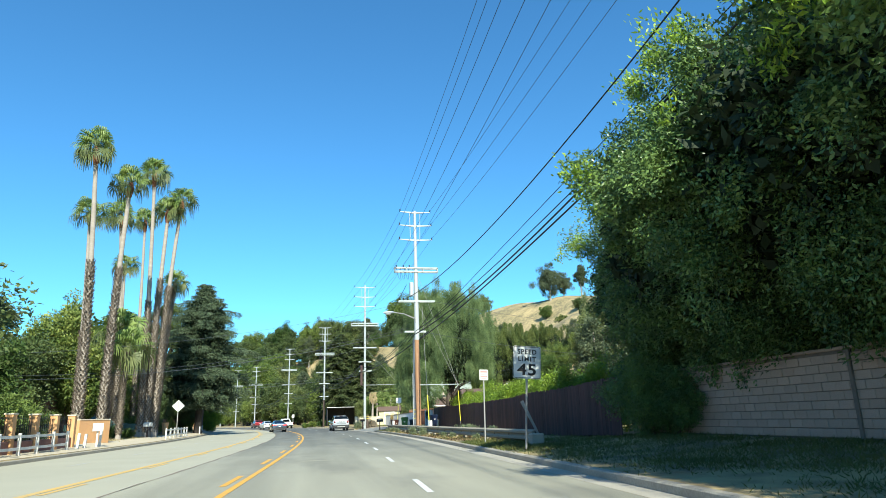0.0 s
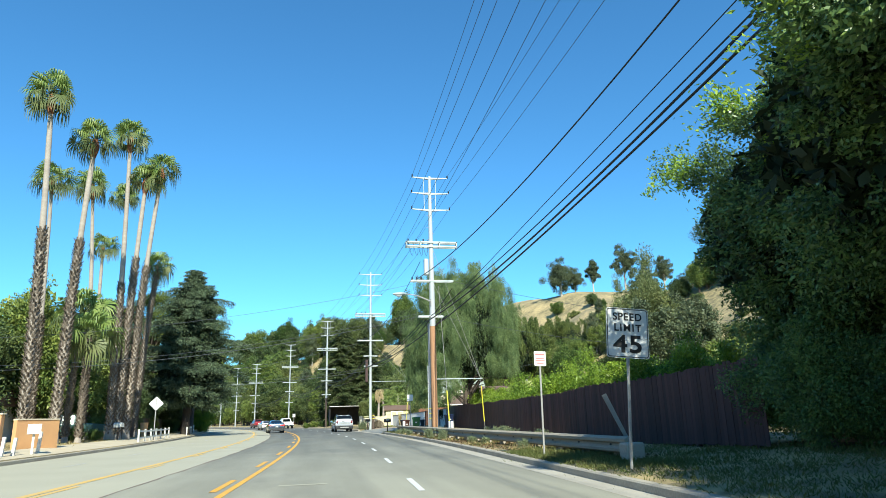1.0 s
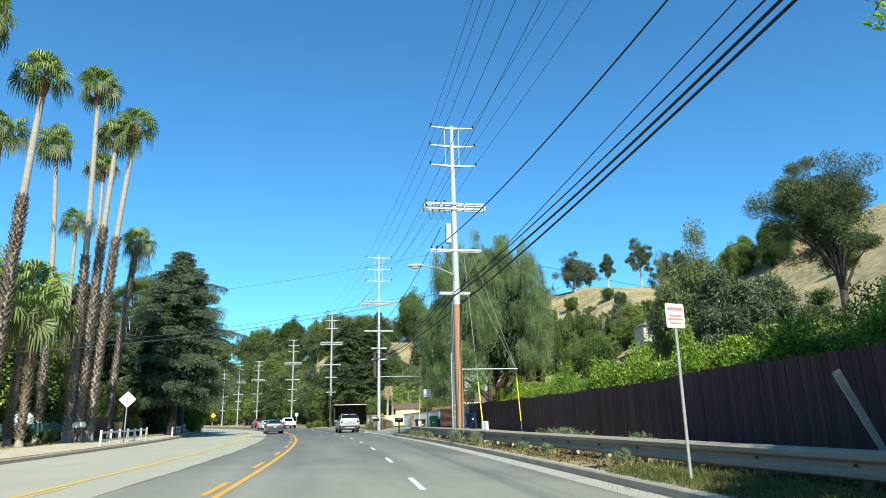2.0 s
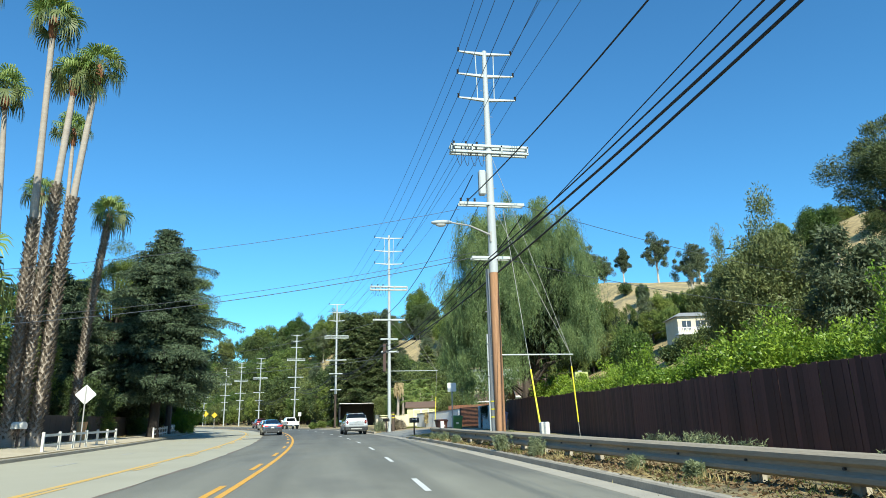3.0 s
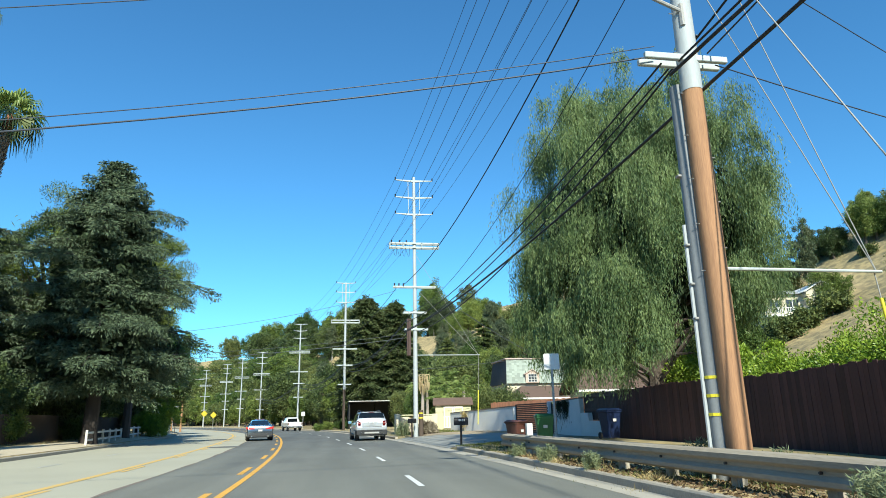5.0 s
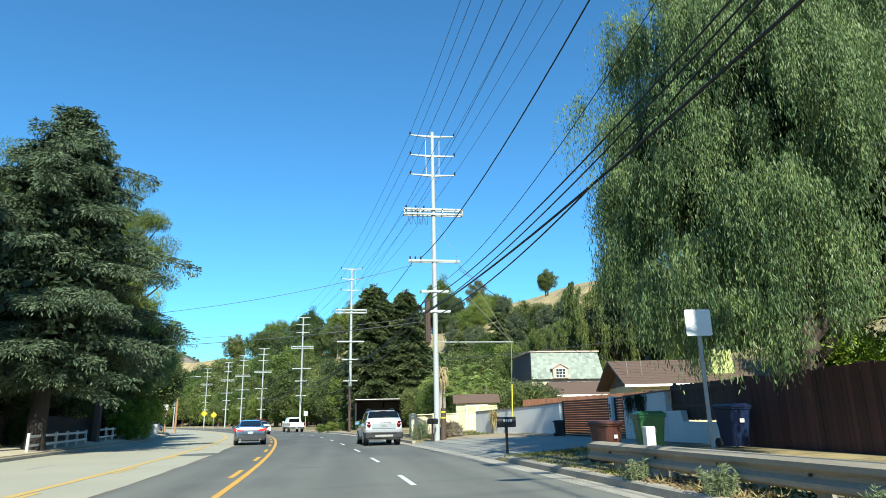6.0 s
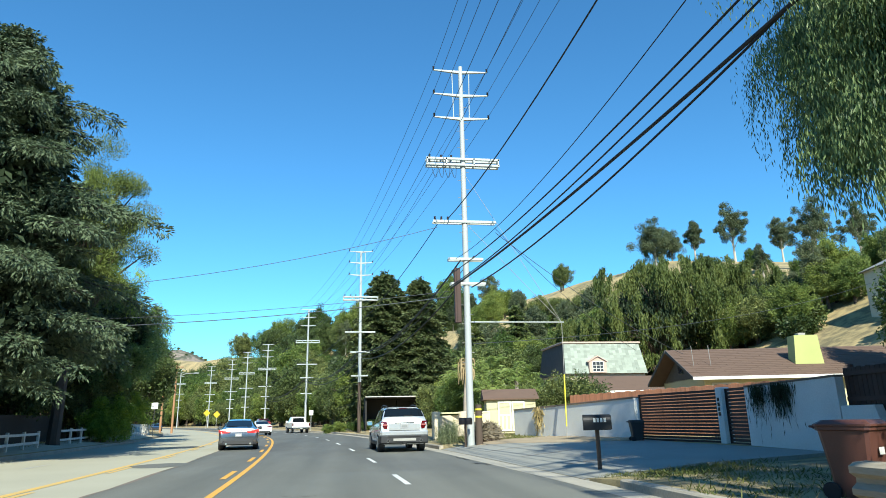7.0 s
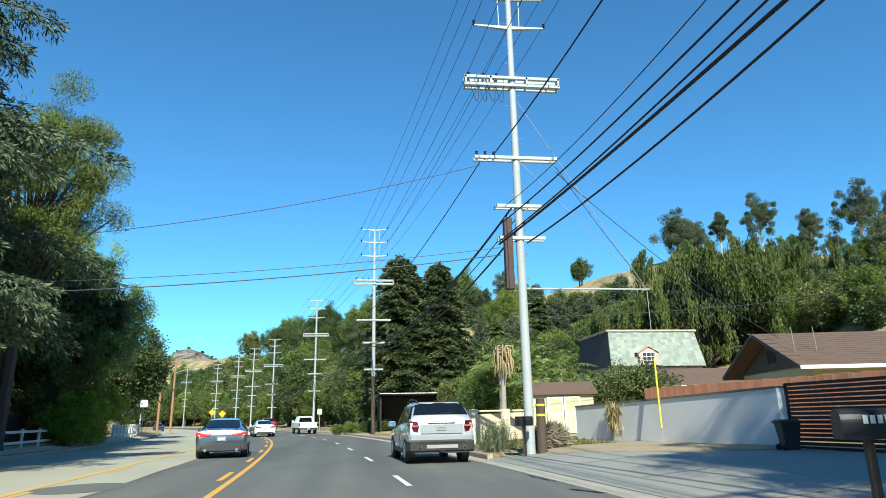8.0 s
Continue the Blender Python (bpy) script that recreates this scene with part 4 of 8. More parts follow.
BUSH = broadleaf("dark_bush", 29, 2.4, 0.05, 1.6, 90, 80, 0.18, 0.08, 0.3, M_LEAF_MID, M_BARK, 0.07, 0.0, (0.5, 1.05), 300)
BUSH_DARK = broadleaf("shade_bush", 30, 2.5, 0.05, 1.5, 100, 120, 0.12, 0.055, 0.28, M_LEAF_OAK, M_BARK, 0.07, 0.0, (0.5, 1.1), 400)
FARBUSH = broadleaf("far_bush", 33, 5.0, 0.1, 4.0, 70, 60, 0.6, 0.34, 0.6, M_LEAF_OAK, M_BARK, 0.2, 0.0, (0.5, 1.0), 150)

# tall laurel hedge beside the first stretch
for i, (x, y, s, k, tall) in enumerate(((12.05, -9.0, 1.15, 0, 1.15), (12.05, -3.6, 1.16, 1, 1.16), (12.1, 1.6, 1.12, 0, 1.12), (12.15, 6.4, 1.09, 1, 1.09), (12.3, 11.0, 1.05, 0, 1.04), (12.5, 15.6, 1.0, 1, 0.95), (13.8, 20.3, 0.9, 0, 0.84))):
    plant((HEDGE_A, HEDGE_B)[k], "laurel_tree", "tall dense dark green laurel tree overhanging a block wall", x, y, s, i * 1.9, tall, group="laurel hedge")
for x, y, s in ((10.6, 19.1, 0.56), (11.05, 18.4, 0.5), (11.2, 20.3, 0.62), (13.6, -6.0, 1.1), (13.6, -2.0, 1.1), (13.6, 2.0, 1.1), (13.6, 6.0, 1.1), (13.6, 10.0, 1.1), (13.6, 14.0, 1.1), (13.4, 20.5, 1.1), (13.4, 23.0, 0.7)):
    plant(HEDGE_LOW, "laurel_shrub", "dark green laurel shrub below the tall hedge", x, y, s, y, group="laurel hedge", category="shrub")

for k in range(13):
    plant(HEDGE_SKIRT, "laurel_shrub", "dark green laurel shrub spilling over the block wall", 12.15 + 0.2 * math.sin(k * 2.3), -4.0 + 1.9 * k, 0.96 + 0.12 * math.sin(k * 1.9), k * 1.1, group="laurel hedge", category="shrub")

# hedge of bright shrubs behind the fence
for i, y in enumerate(np.arange(27.0, 63.0, 2.15)):
    x = float(np.interp(y, (22, 38, 44, 51, 62), (12.75, 12.95, 13.65, 14.5, 14.9)))
    plant((SHRUB_A, SHRUB_B)[i % 2], "hedge_shrub", "bright yellow-green hedge shrub behind the brown fence", x + 0.25 * math.sin(i * 2.1), y, 0.98 + 0.1 * math.sin(i * 1.7), i * 2.2, float(np.interp(y, (27, 36, 46, 54, 62), (0.94, 0.88, 0.82, 0.86, 0.96))) + 0.1 * math.sin(i * 2.9), "hedge behind the fence", "shrub")

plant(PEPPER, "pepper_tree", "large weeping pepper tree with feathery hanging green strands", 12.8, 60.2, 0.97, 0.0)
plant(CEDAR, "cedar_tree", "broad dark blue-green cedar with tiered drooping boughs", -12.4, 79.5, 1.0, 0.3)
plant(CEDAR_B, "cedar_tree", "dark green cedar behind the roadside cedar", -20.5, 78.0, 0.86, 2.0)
plant(PINE, "stone_pine", "rounded yellow-green pine with bare pale limbs", -18.4, 86.5, 1.08, 1.0)
plant(PINE, "stone_pine", "rounded yellow-green pine with pale bare limbs over the verge", -14.0, 91.5, 0.84, 2.4, 1.1)
plant(HEDGE_A, "ivy_oak", "dense dark green ivy-covered oak behind the verge", -16.8, 101.0, 1.0, 1.0, 1.12)
plant(OAK_B, "oak_tree", "dark green oak behind the far kerb", -18.6, 121.0, 0.95, 0.4)
plant(REDWOOD, "redwood_tree", "tall bushy dark green conifer beside a pole", 5.2, 125.5, 1.02, 0.5, group="pair of conifers")
plant(REDWOOD, "redwood_tree", "broad bushy dark green conifer behind the pair", 7.4, 128.5, 1.0, 4.0, 0.9, group="pair of conifers")
plant(REDWOOD, "redwood_tree", "tall bushy dark green conifer", 9.3, 126.0, 0.99, 2.5, group="pair of conifers")
for x, y, s, t in ((34.0, 119.0, 1.12, 0.3), (40.5, 121.0, 1.0, 1.7), (47.0, 122.0, 0.82, 3.0), (29.0, 122.0, 0.85, 4.0)):
    plant(WILLOW, "weeping_tree", "olive-green weeping tree below the dry hill", x, y, s, t, z=gz(x, y) - 1.0, group="weeping trees on the slope")
plant(PLUME, "leafy_tree", "full olive-green feathery tree on the slope behind the hedge", 29.9, 60.3, 1.04, 0.4, 1.2)
plant(PLUME, "leafy_tree", "slim olive-green feathery tree beside the full one", 29.0, 63.6, 0.62, 1.4, 1.06)
plant(EUC_B, "eucalyptus_tree", "grey-green eucalyptus with pale flowers", 32.6, 60.5, 0.72, 1.2)
plant(EUC_B, "eucalyptus_tree", "tall grey-green eucalyptus behind the hedge", 28.2, 50.5, 0.62, 0.4)
plant(EUC_B, "eucalyptus_tree", "grey-green eucalyptus behind the laurel hedge", 20.5, 44.0, 0.55, 2.4)
ALEPPO = broadleaf("dark_pine", 37, 17.6, 6.0, 4.7, 90, 760, 0.26, 0.055, 0.72, M_LEAF_REDW, M_BARK, 0.34, -0.1, (0.45, 1.05), 700, 0.85, 0.75, 40)
plant(ALEPPO, "pine_tree", "tall dark pine with clumped crown on the slope", 42.0, 59.3, 1.0, 0.7)
plant(OAK_A, "oak_tree", "low dark green oak below the tall pine", 40.6, 61.0, 0.68, 1.1, 0.52)
# eucalyptus on the hill crest
EUC_ROUND = broadleaf("euc_round", 26, 14.0, 1.5, 6.2, 110, 260, 0.42, 0.15, 0.75, M_LEAF_EUC, M_BARK_PALE, 0.34, 0.4, (0.45, 1.05), 300, 0.9)
for x, y, s, k, t in ((111.0, 219, 1.05, 0, 0.2), (97.0, 216, 0.85, 1, 1.0), (84.0, 214, 0.95, 2, 2.0), (128.5, 222, 1.0, 1, 3.0), (155.0, 222, 1.15, 0, 0.7), (139.0, 226, 0.5, 2, 2.2), (168.0, 222, 1.0, 1, 1.4), (79.0, 148, 0.75, 0, 1.1), (90.5, 217, 0.6, 2, 4.0)):
    plant((EUC_A, EUC_B, EUC_ROUND)[k], "eucalyptus_tree", ("tall grey-green eucalyptus with pale trunk on the hill crest", "slim grey-green eucalyptus on the hill crest", "rounded grey-green eucalyptus on the hill crest")[k], x, y, s, t, group="eucalyptus on the hill")

# woods around: many trees that share a few shapes
rg = random.Random(77)
KINDS = {"oak": (OAK_A, "oak_tree", "dense dark green oak"), "oak2": (OAK_B, "live_oak_tree", "round dark green live oak"), "mid": (MID_A, "leafy_tree", "mid-green leafy tree"), "mid2": (MID_B, "alder_tree", "tall mid-green alder tree"), "con": (CONIFER, "conifer", "dark green conifer"), "euc": (EUC_B, "eucalyptus_tree", "grey-green eucalyptus"), "bush": (FARBUSH, "hillside_bush", "dark green chaparral bush")}


def wood(kinds, group, n, area, s0, s1, where):
    k = 0
    for _ in range(n * 12):
        if k >= n:
            break
        x, y = area(rg)
        if not where(x - float(line(y)), y):
            continue
        kind, name, label = KINDS[rg.choice(kinds)]
        s = rg.uniform(s0, s1)
        if 106 < y < 137 and 50 < x < 74 and gz(x, y) > 9:
            s *= 0.55  # stunted scrub on the dry upper slope
        plant(kind, name, label + " among " + group, x, y, s, rg.uniform(0, 6.28), s * rg.uniform(0.9, 1.15), group, "bush" if name == "hillside_bush" else "tree", gz(x, y) - 0.4)
        k += 1


along = lambda y0, y1, o0, o1: (lambda r: (lambda y: (float(line(y)) + r.uniform(o0, o1), y))(r.uniform(y0, y1)))
ok = lambda o, y: True
wood(("oak", "oak2", "oak"), "the dark trees past the bend", 30, along(128, 215, 12.5, 34), 0.75, 1.15, lambda o, y: True)
wood(("oak", "oak2", "mid"), "the kerbside trees past the bend", 14, along(134, 225, 12.0, 15.0), 0.6, 0.85, ok)
wood(("oak", "mid2", "mid", "oak2", "euc"), "the wooded slope ahead", 120, along(165, 330, 22, 120), 0.6, 1.15, lambda o, y: o < 60 or y > 235)
wood(("oak", "mid2", "mid", "oak2"), "the wooded slope ahead", 55, along(225, 380, 12, 70), 0.8, 1.25, ok)
wood(("oak", "mid2", "mid", "oak2", "oak", "mid"), "the woods beyond the far bend", 230, along(285, 400, -150, 130), 1.3, 2.0, lambda o, y: abs(o + 1.5) > 13)
wood(("oak", "mid", "mid2", "oak2"), "the trees across the road", 46, along(112, 300, -55, -16), 0.75, 1.35, ok)
wood(("mid", "mid2", "oak"), "the garden trees behind the palms", 20, along(34, 74, -48, -19.5), 0.6, 1.05, ok)
wood(("euc", "mid2", "oak", "con"), "the tall trees behind the gardens", 32, along(70, 150, -85, -28), 1.0, 1.7, ok)
wood(("mid", "oak", "oak2"), "the trees behind the cedars", 26, along(66, 114, -32, -17.5), 0.6, 1.0, ok)
wood(("mid", "mid2", "bush", "oak"), "the slope behind the houses", 95, along(106, 165, 30, 84), 0.4, 0.85, lambda o, y: not (134 < y < 162 and 68 < o < 84) and not (y < 118 and o < 46))
wood(("mid", "oak", "mid2"), "the gardens behind the pale shed", 20, along(96, 136, 14, 34), 0.35, 0.6, lambda o, y: o < 16 or y > 120)
wood(("bush", "oak", "bush", "mid"), "the scrub on the dry hill", 60, along(70, 220, 50, 110), 0.25, 0.6, lambda o, y: not (118 < y < 176 and 64 < o < 122))
wood(("mid", "oak", "bush"), "the slope behind the fence", 30, along(18, 90, 24, 52), 0.4, 0.8, lambda o, y: not (y > 54 and o < 42) and not (80 < y < 112 and o < 62) and not (y > 40 and 0.5 < (o - 2) / (y - 27) < 0.8))
wood(("mid", "oak", "euc", "mid2"), "the trees below the golden crest", 60, along(132, 196, 40, 66), 0.5, 0.85, lambda o, y: o - (y - 132) * 0.12 < 60)
wood(("mid", "oak", "oak2", "euc"), "the trees below the golden crest", 60, along(138, 215, 42, 95), 0.6, 0.95, lambda o, y: gz(float(line(y)) + o, y) < 0.2 * (y - 61) - 5.5)
wood(("mid", "oak", "mid2"), "the green slope above the bungalow", 18, along(98, 120, 52, 72), 0.45, 0.75, lambda o, y: y > 107 or o > 60)
plant(MID_B, "leafy_tree", "slim green tree on the bank above the bungalow", 30.5, 82.0, 0.66, 2.2, 0.74)
wood(("mid", "mid2", "oak"), "the leafy slope beside the weeping trees", 16, along(116, 132, 55, 70), 0.45, 0.7, ok)
for i, (x, y, s) in enumerate(((47, 113, 0.5), (50, 115, 0.45), (52, 119, 0.42), (48.5, 118, 0.5), (54, 123, 0.38), (57, 128, 0.36), (53, 113, 0.45), (61, 134, 0.36), (63, 140, 0.4), (56.5, 134, 0.36), (66, 146, 0.4), (59, 121, 0.34), (54, 106, 0.5), (49, 107.5, 0.5), (55, 103, 0.45), (51, 111, 0.48), (54, 109, 0.45), (47.5, 110, 0.5))):
    k = ("oak", "mid", "euc")[i % 3]
    plant(KINDS[k][0], KINDS[k][1], KINDS[k][2] + " on the slope above the cream house", x, y, s, i * 1.3, s * 1.15, "trees above the cream house", z=gz(x, y) - 0.4)
wood(("bush",), "the far brown ridge", 120, along(780, 960, 130, 400), 0.3, 0.65, ok)
for x, y, s, k in ((-15.5, 25.5, 0.95, "oak"), (-17.0, 18.0, 1.0, "mid"), (-15.5, 8.0, 1.0, "oak2"), (-16.5, -3.0, 1.0, "oak"), (-14.8, -14.0, 0.9, "mid2"), (11.5, -17.0, 1.1, "oak")):
    plant(KINDS[k][0], KINDS[k][1], KINDS[k][2] + " overhanging the kerb", x, y, s, x, group="kerbside trees")
plant(CONIFER, "cypress", "slim dark cypress on the ridge", 41.5, 196.0, 0.55, 0.0, 0.62, "two cypresses")
plant(CONIFER, "cypress", "slim dark cypress on the ridge", 43.5, 197.0, 0.45, 1.0, 0.5, "two cypresses")
plant(CONIFER, "conifer", "pointed dark conifer on the ridge", 29.5, 160.0, 0.85, 0.4)
plant(CONIFER, "conifer", "pointed dark conifer on the ridge", 22.0, 158.0, 0.8, 1.4)

# ---- palms ----


def fan_crown(seed, n=15, size=1.0, mat=M_FROND, dark=M_FROND_DARK):
    """Fan leaves: arching stalks from the head of the trunk, each with a pleated fan whose blade tips hang."""
    g = np.random.default_rng(seed)
    out = []
    stalks = Geo()
    for half, (a0, a1, num) in enumerate(((0.2, 1.4, n), (-0.55, 0.15, n // 2 + 2))):
        fan = Geo()
        for i in range(num):
            az = i * 2.399 + g.uniform(-0.25, 0.25) + half
            el = a0 + (a1 - a0) * ((i + 0.5) / num) ** 0.9
            d = Vector((math.cos(az) * math.cos(el), math.sin(az) * math.cos(el), math.sin(el)))
            side = Vector((-math.sin(az), math.cos(az), 0))
            ln = g.uniform(0.7, 1.2) * size * (0.85 if el > 0.9 else 1.0)
            hub = d * ln - Vector((0, 0, 0.18 * math.cos(el)))
            stalks.tube([(0, 0, -0.1), tuple(d * ln * 0.55 + Vector((0, 0, 0.03))), tuple(hub)], [0.03, 0.022, 0.016], 4, cap=False)
            e2 = el - 0.35 - 0.5 * half
            d2 = Vector((math.cos(az) * math.cos(e2), math.sin(az) * math.cos(e2), math.sin(e2)))
            up = side.cross(d2) * -1
            if up.z < 0:
                up = up * -1
            roll = g.uniform(-1.0, 1.0)
            side, up = side * math.cos(roll) + up * math.sin(roll), up * math.cos(roll) - side * math.sin(roll)
            hang_ = g.uniform(0.4, 0.85) + 0.3 * half
            for k in range(21):
                a = (k / 20 - 0.5) * 4.1
                bl = (d2 * math.cos(a) + side * math.sin(a) - up * 0.28 * abs(math.sin(a))).normalized()
                L = size * g.uniform(0.88, 1.05) * (0.74 + 0.26 * math.cos(a * 0.55))
                wv = up * (0.035 if k % 2 else -0.035)
                m1 = hub + bl * L * 0.32 + wv
                m2 = hub + bl * L * 0.66 + wv - Vector((0, 0, 0.07 * hang_ * L))
                t = hub + bl * L * (1.0 - 0.3 * hang_) - Vector((0, 0, hang_ * L * 0.62))
                s2 = bl.cross(up).normalized() * size
                fan.add([hub, m1 - s2 * 0.04, m1 + s2 * 0.04, m2 - s2 * 0.036, m2 + s2 * 0.036, t - s2 * 0.008, t + s2 * 0.008], [(0, 1, 2), (1, 3, 4, 2), (3, 5, 6, 4)])
        me = fan.mesh("fan")
        me.materials.append((mat, dark)[half])
        out.append(me)
    return out[0], out[1], stalks.mesh("stalks")


FAN = [fan_crown(51), fan_crown(52, 13), fan_crown(53, 17, 0.95)]


def palm(label, base, head, rough, seed, r=0.24, crown=0, size=1.0, red=True):
    """A fan palm: base and head of its trunk, and the height up to which old leaf stubs cover it."""
    rng = random.Random(seed)
    b, h = Vector(base), Vector(head)
    ob = thing("fan_palm", label, "palm tree", Matrix.Translation(b), "palms beside the road")
    v = h - b
    lean = Vector((-v.x * 0.18, -v.y * 0.18, 0))
    q = lambda s: v * s + lean * math.sin(s * math.pi)
    t = Geo()
    n = 16
    t.tube([q(i / n) - Vector((0, 0, 0.25 if i == 0 else 0)) for i in range(n + 1)], [r * (1.55 if i == 0 else 1.0 - 0.46 * i / n) * (1 + 0.03 * math.sin(i * 5)) for i in range(n + 1)], 10)
    part("trunk", t, M_PALMTRUNK, ob, smooth=True)
    g = Geo()
    f = max(0.0, min(0.98, rough / v.z))
    k = 0
    z = 0.35
    while z < f * v.z:
        s = z / v.z
        for j in range(8):
            az = j * math.tau / 8 + (k % 2) * 0.39 + rng.uniform(-0.15, 0.15)
            rr = r * (1.0 - 0.36 * s)
            c = q(s) + Vector((math.cos(az), math.sin(az), 0)) * rr * 0.92
            tip = q(s) + Vector((math.cos(az), math.sin(az), 0)) * (rr + rng.uniform(0.07, 0.19)) + Vector((0, 0, rng.uniform(0.08, 0.22)))
            sd = Vector((-math.sin(az), math.cos(az), 0)) * 0.075
            g.add([c - sd, c + sd, tip + sd * 0.55, tip - sd * 0.55, c - Vector((0, 0, 0.12)), q(s) + Vector((0, 0, 0.12))], [(0, 1, 2, 3), (1, 0, 4), (3, 2, 5), (0, 3, 4), (2, 1, 4)])
        z += 0.17
        k += 1
    if g.v:
        tagged(part("stub_skirt", g, M_PALMBOOT, ob, "rough grey-brown old leaf stubs"), kind="stuff")
    if red:
        g = Geo()
        g.tube([q(0.94), q(0.965), q(0.985), q(1.0) + Vector((0, 0, 0.15))], [r * 0.56, r * 0.95, r * 1.05, r * 0.5], 9)
        part("fibre_neck", g, M_PALMRED, ob, "red-brown fibre below the fronds")
    m = Matrix.LocRotScale(q(1.0) + Vector((0, 0, 0.15)), Euler((0, 0, seed)), (size, size, size))
    top, old, st = FAN[crown]
    part("frond_head", top, None, ob, "", m)
    part("hanging_fronds", old, None, ob, "darker drooping fronds", m)
    tagged(part("frond_stalk", st, M_FROND_DARK, ob, "", m), kind="stuff")


PALMS = (((-14.2, 45.3), (-15.0, 45.3, 20.1), 11.6, 0.24, 0), ((-17.2, 54.0), (-17.8, 54.0, 18.0), 8.0, 0.2, 1), ((-13.75, 48.2), (-13.35, 48.2, 18.6), 11.8, 0.25, 2),
         ((-13.3, 57.0), (-13.9, 57.0, 22.9), 11.0, 0.24, 0), ((-12.55, 58.0), (-11.65, 58.0, 20.6), 12.5, 0.25, 1), ((-12.95, 57.3), (-12.6, 57.5, 19.6), 13.0, 0.26, 2),
         ((-16.0, 60.0), (-17.2, 60.0, 19.8), 9.0, 0.22, 0), ((-19.4, 72.0), (-19.7, 72.0, 17.9), 8.0, 0.24, 1), ((-17.6, 72.0), (-18.1, 72.0, 23.0), 10.0, 0.22, 2), ((-14.6, 68.5), (-13.9, 69.0, 15.4), 14.9, 0.24, 0))
for i, (b, h, rough, r, c) in enumerate(PALMS):
    palm(("tall fan palm with a rough lower trunk", "slender tall fan palm with green head", "tall fan palm in a tight cluster")[i % 3] + " beside the road", (b[0], b[1], gz(*b)), h, rough, i + 60, r, c, (1.0, 0.95, 0.98)[i % 3])
palm("small young fan palm under the tall ones", (-13.2, 50.6, 0.4), (-13.0, 50.2, 6.6), 6.3, 90, 0.16, 1, 1.25, False)
palm("small young fan palm among the trunks", (-14.6, 52.6, 0.4), (-14.4, 52.6, 8.4), 8.0, 91, 0.16, 2, 1.25, False)
palm("dead fan palm trunk with a brown head", (8.9, 95.0, gz(8.9, 95)), (9.0, 95.0, 4.2), 0.5, 92, 0.19, 1, 0.1, False)
g = Geo()
rq = random.Random(5)
for i in range(70):
    a, l = rq.uniform(0, 6.28), rq.uniform(0.5, 1.15)
    p = Vector((9.0 + math.cos(a) * 0.13, 95 + math.sin(a) * 0.13, 4.35 + rq.uniform(-0.3, 0.7)))
    o = rq.uniform(0.12, 0.42)
    g.tube([p, p + Vector((math.cos(a) * o, math.sin(a) * o, 0.1 - l * 0.2)), p + Vector((math.cos(a) * o * 1.15, math.sin(a) * o * 1.15, -l * 0.8))], [0.04, 0.06, 0.015], 3)
tagged(thing("dead_fronds", "bundle of dry tan dead palm fronds on a bare trunk", "palm frond", shape=g, material=M_THATCH), kind="stuff")


def feather_palm(label, x, y, trunk_h, seed, n=17, reach=2.4):
    """A feather palm: arching fronds with two rows of drooping leaflets."""
    g = np.random.default_rng(seed)
    ob = thing("feather_palm", label, "palm tree", Matrix.Translation((x, y, gz(x, y))), "feather palms behind the shed")
    part("trunk", Geo().tube([(0, 0, -0.2), (0.05, 0, trunk_h * 0.5), (0, 0, trunk_h)], [0.2, 0.15, 0.13], 9), M_PALMTRUNK, ob, smooth=True)
    for i in range(n):
        az, el = i * 2.4 + g.uniform(-0.3, 0.3), g.uniform(0.25, 1.35)
        L = reach * g.uniform(0.8, 1.15)
        q = lambda s: Vector((math.cos(az) * math.cos(el) * L * s, math.sin(az) * math.cos(el) * L * s, trunk_h + math.sin(el) * L * s - 0.42 * L * s * s))
        fr = part("frond", Geo().tube([q(0), q(0.3), q(0.6), q(0.85), q(1.0)], [0.025, 0.02, 0.014, 0.009, 0.004], 4, cap=False), M_FROND_DARK, ob)
        k = np.repeat(np.linspace(0.12, 1.0, 34), 2)
        P = np.array([tuple(q(v)) for v in k])
        sd = np.tile([-1.0, 1.0], 34)[:, None] * np.array([-math.sin(az), math.cos(az), 0.0])
        D = sd * 0.8 + np.array([math.cos(az) * 0.45, math.sin(az) * 0.45, -0.35]) + g.normal(size=P.shape) * 0.12
        part("frond_blade", leaf_mesh("leaflets", P, D, 0.5, 0.05, M_FROND, seed + i), None, fr, "")


for k, (x, y, th) in enumerate(((11.2, 97.5, 2.6), (13.4, 99.2, 3.4), (15.2, 98.0, 2.2), (10.2, 101.5, 3.8), (12.6, 104.0, 4.4))):
    feather_palm("green feather palm with arching fronds behind the shed", x, y, th, 700 + 40 * k)

# ---- poles and wires ----


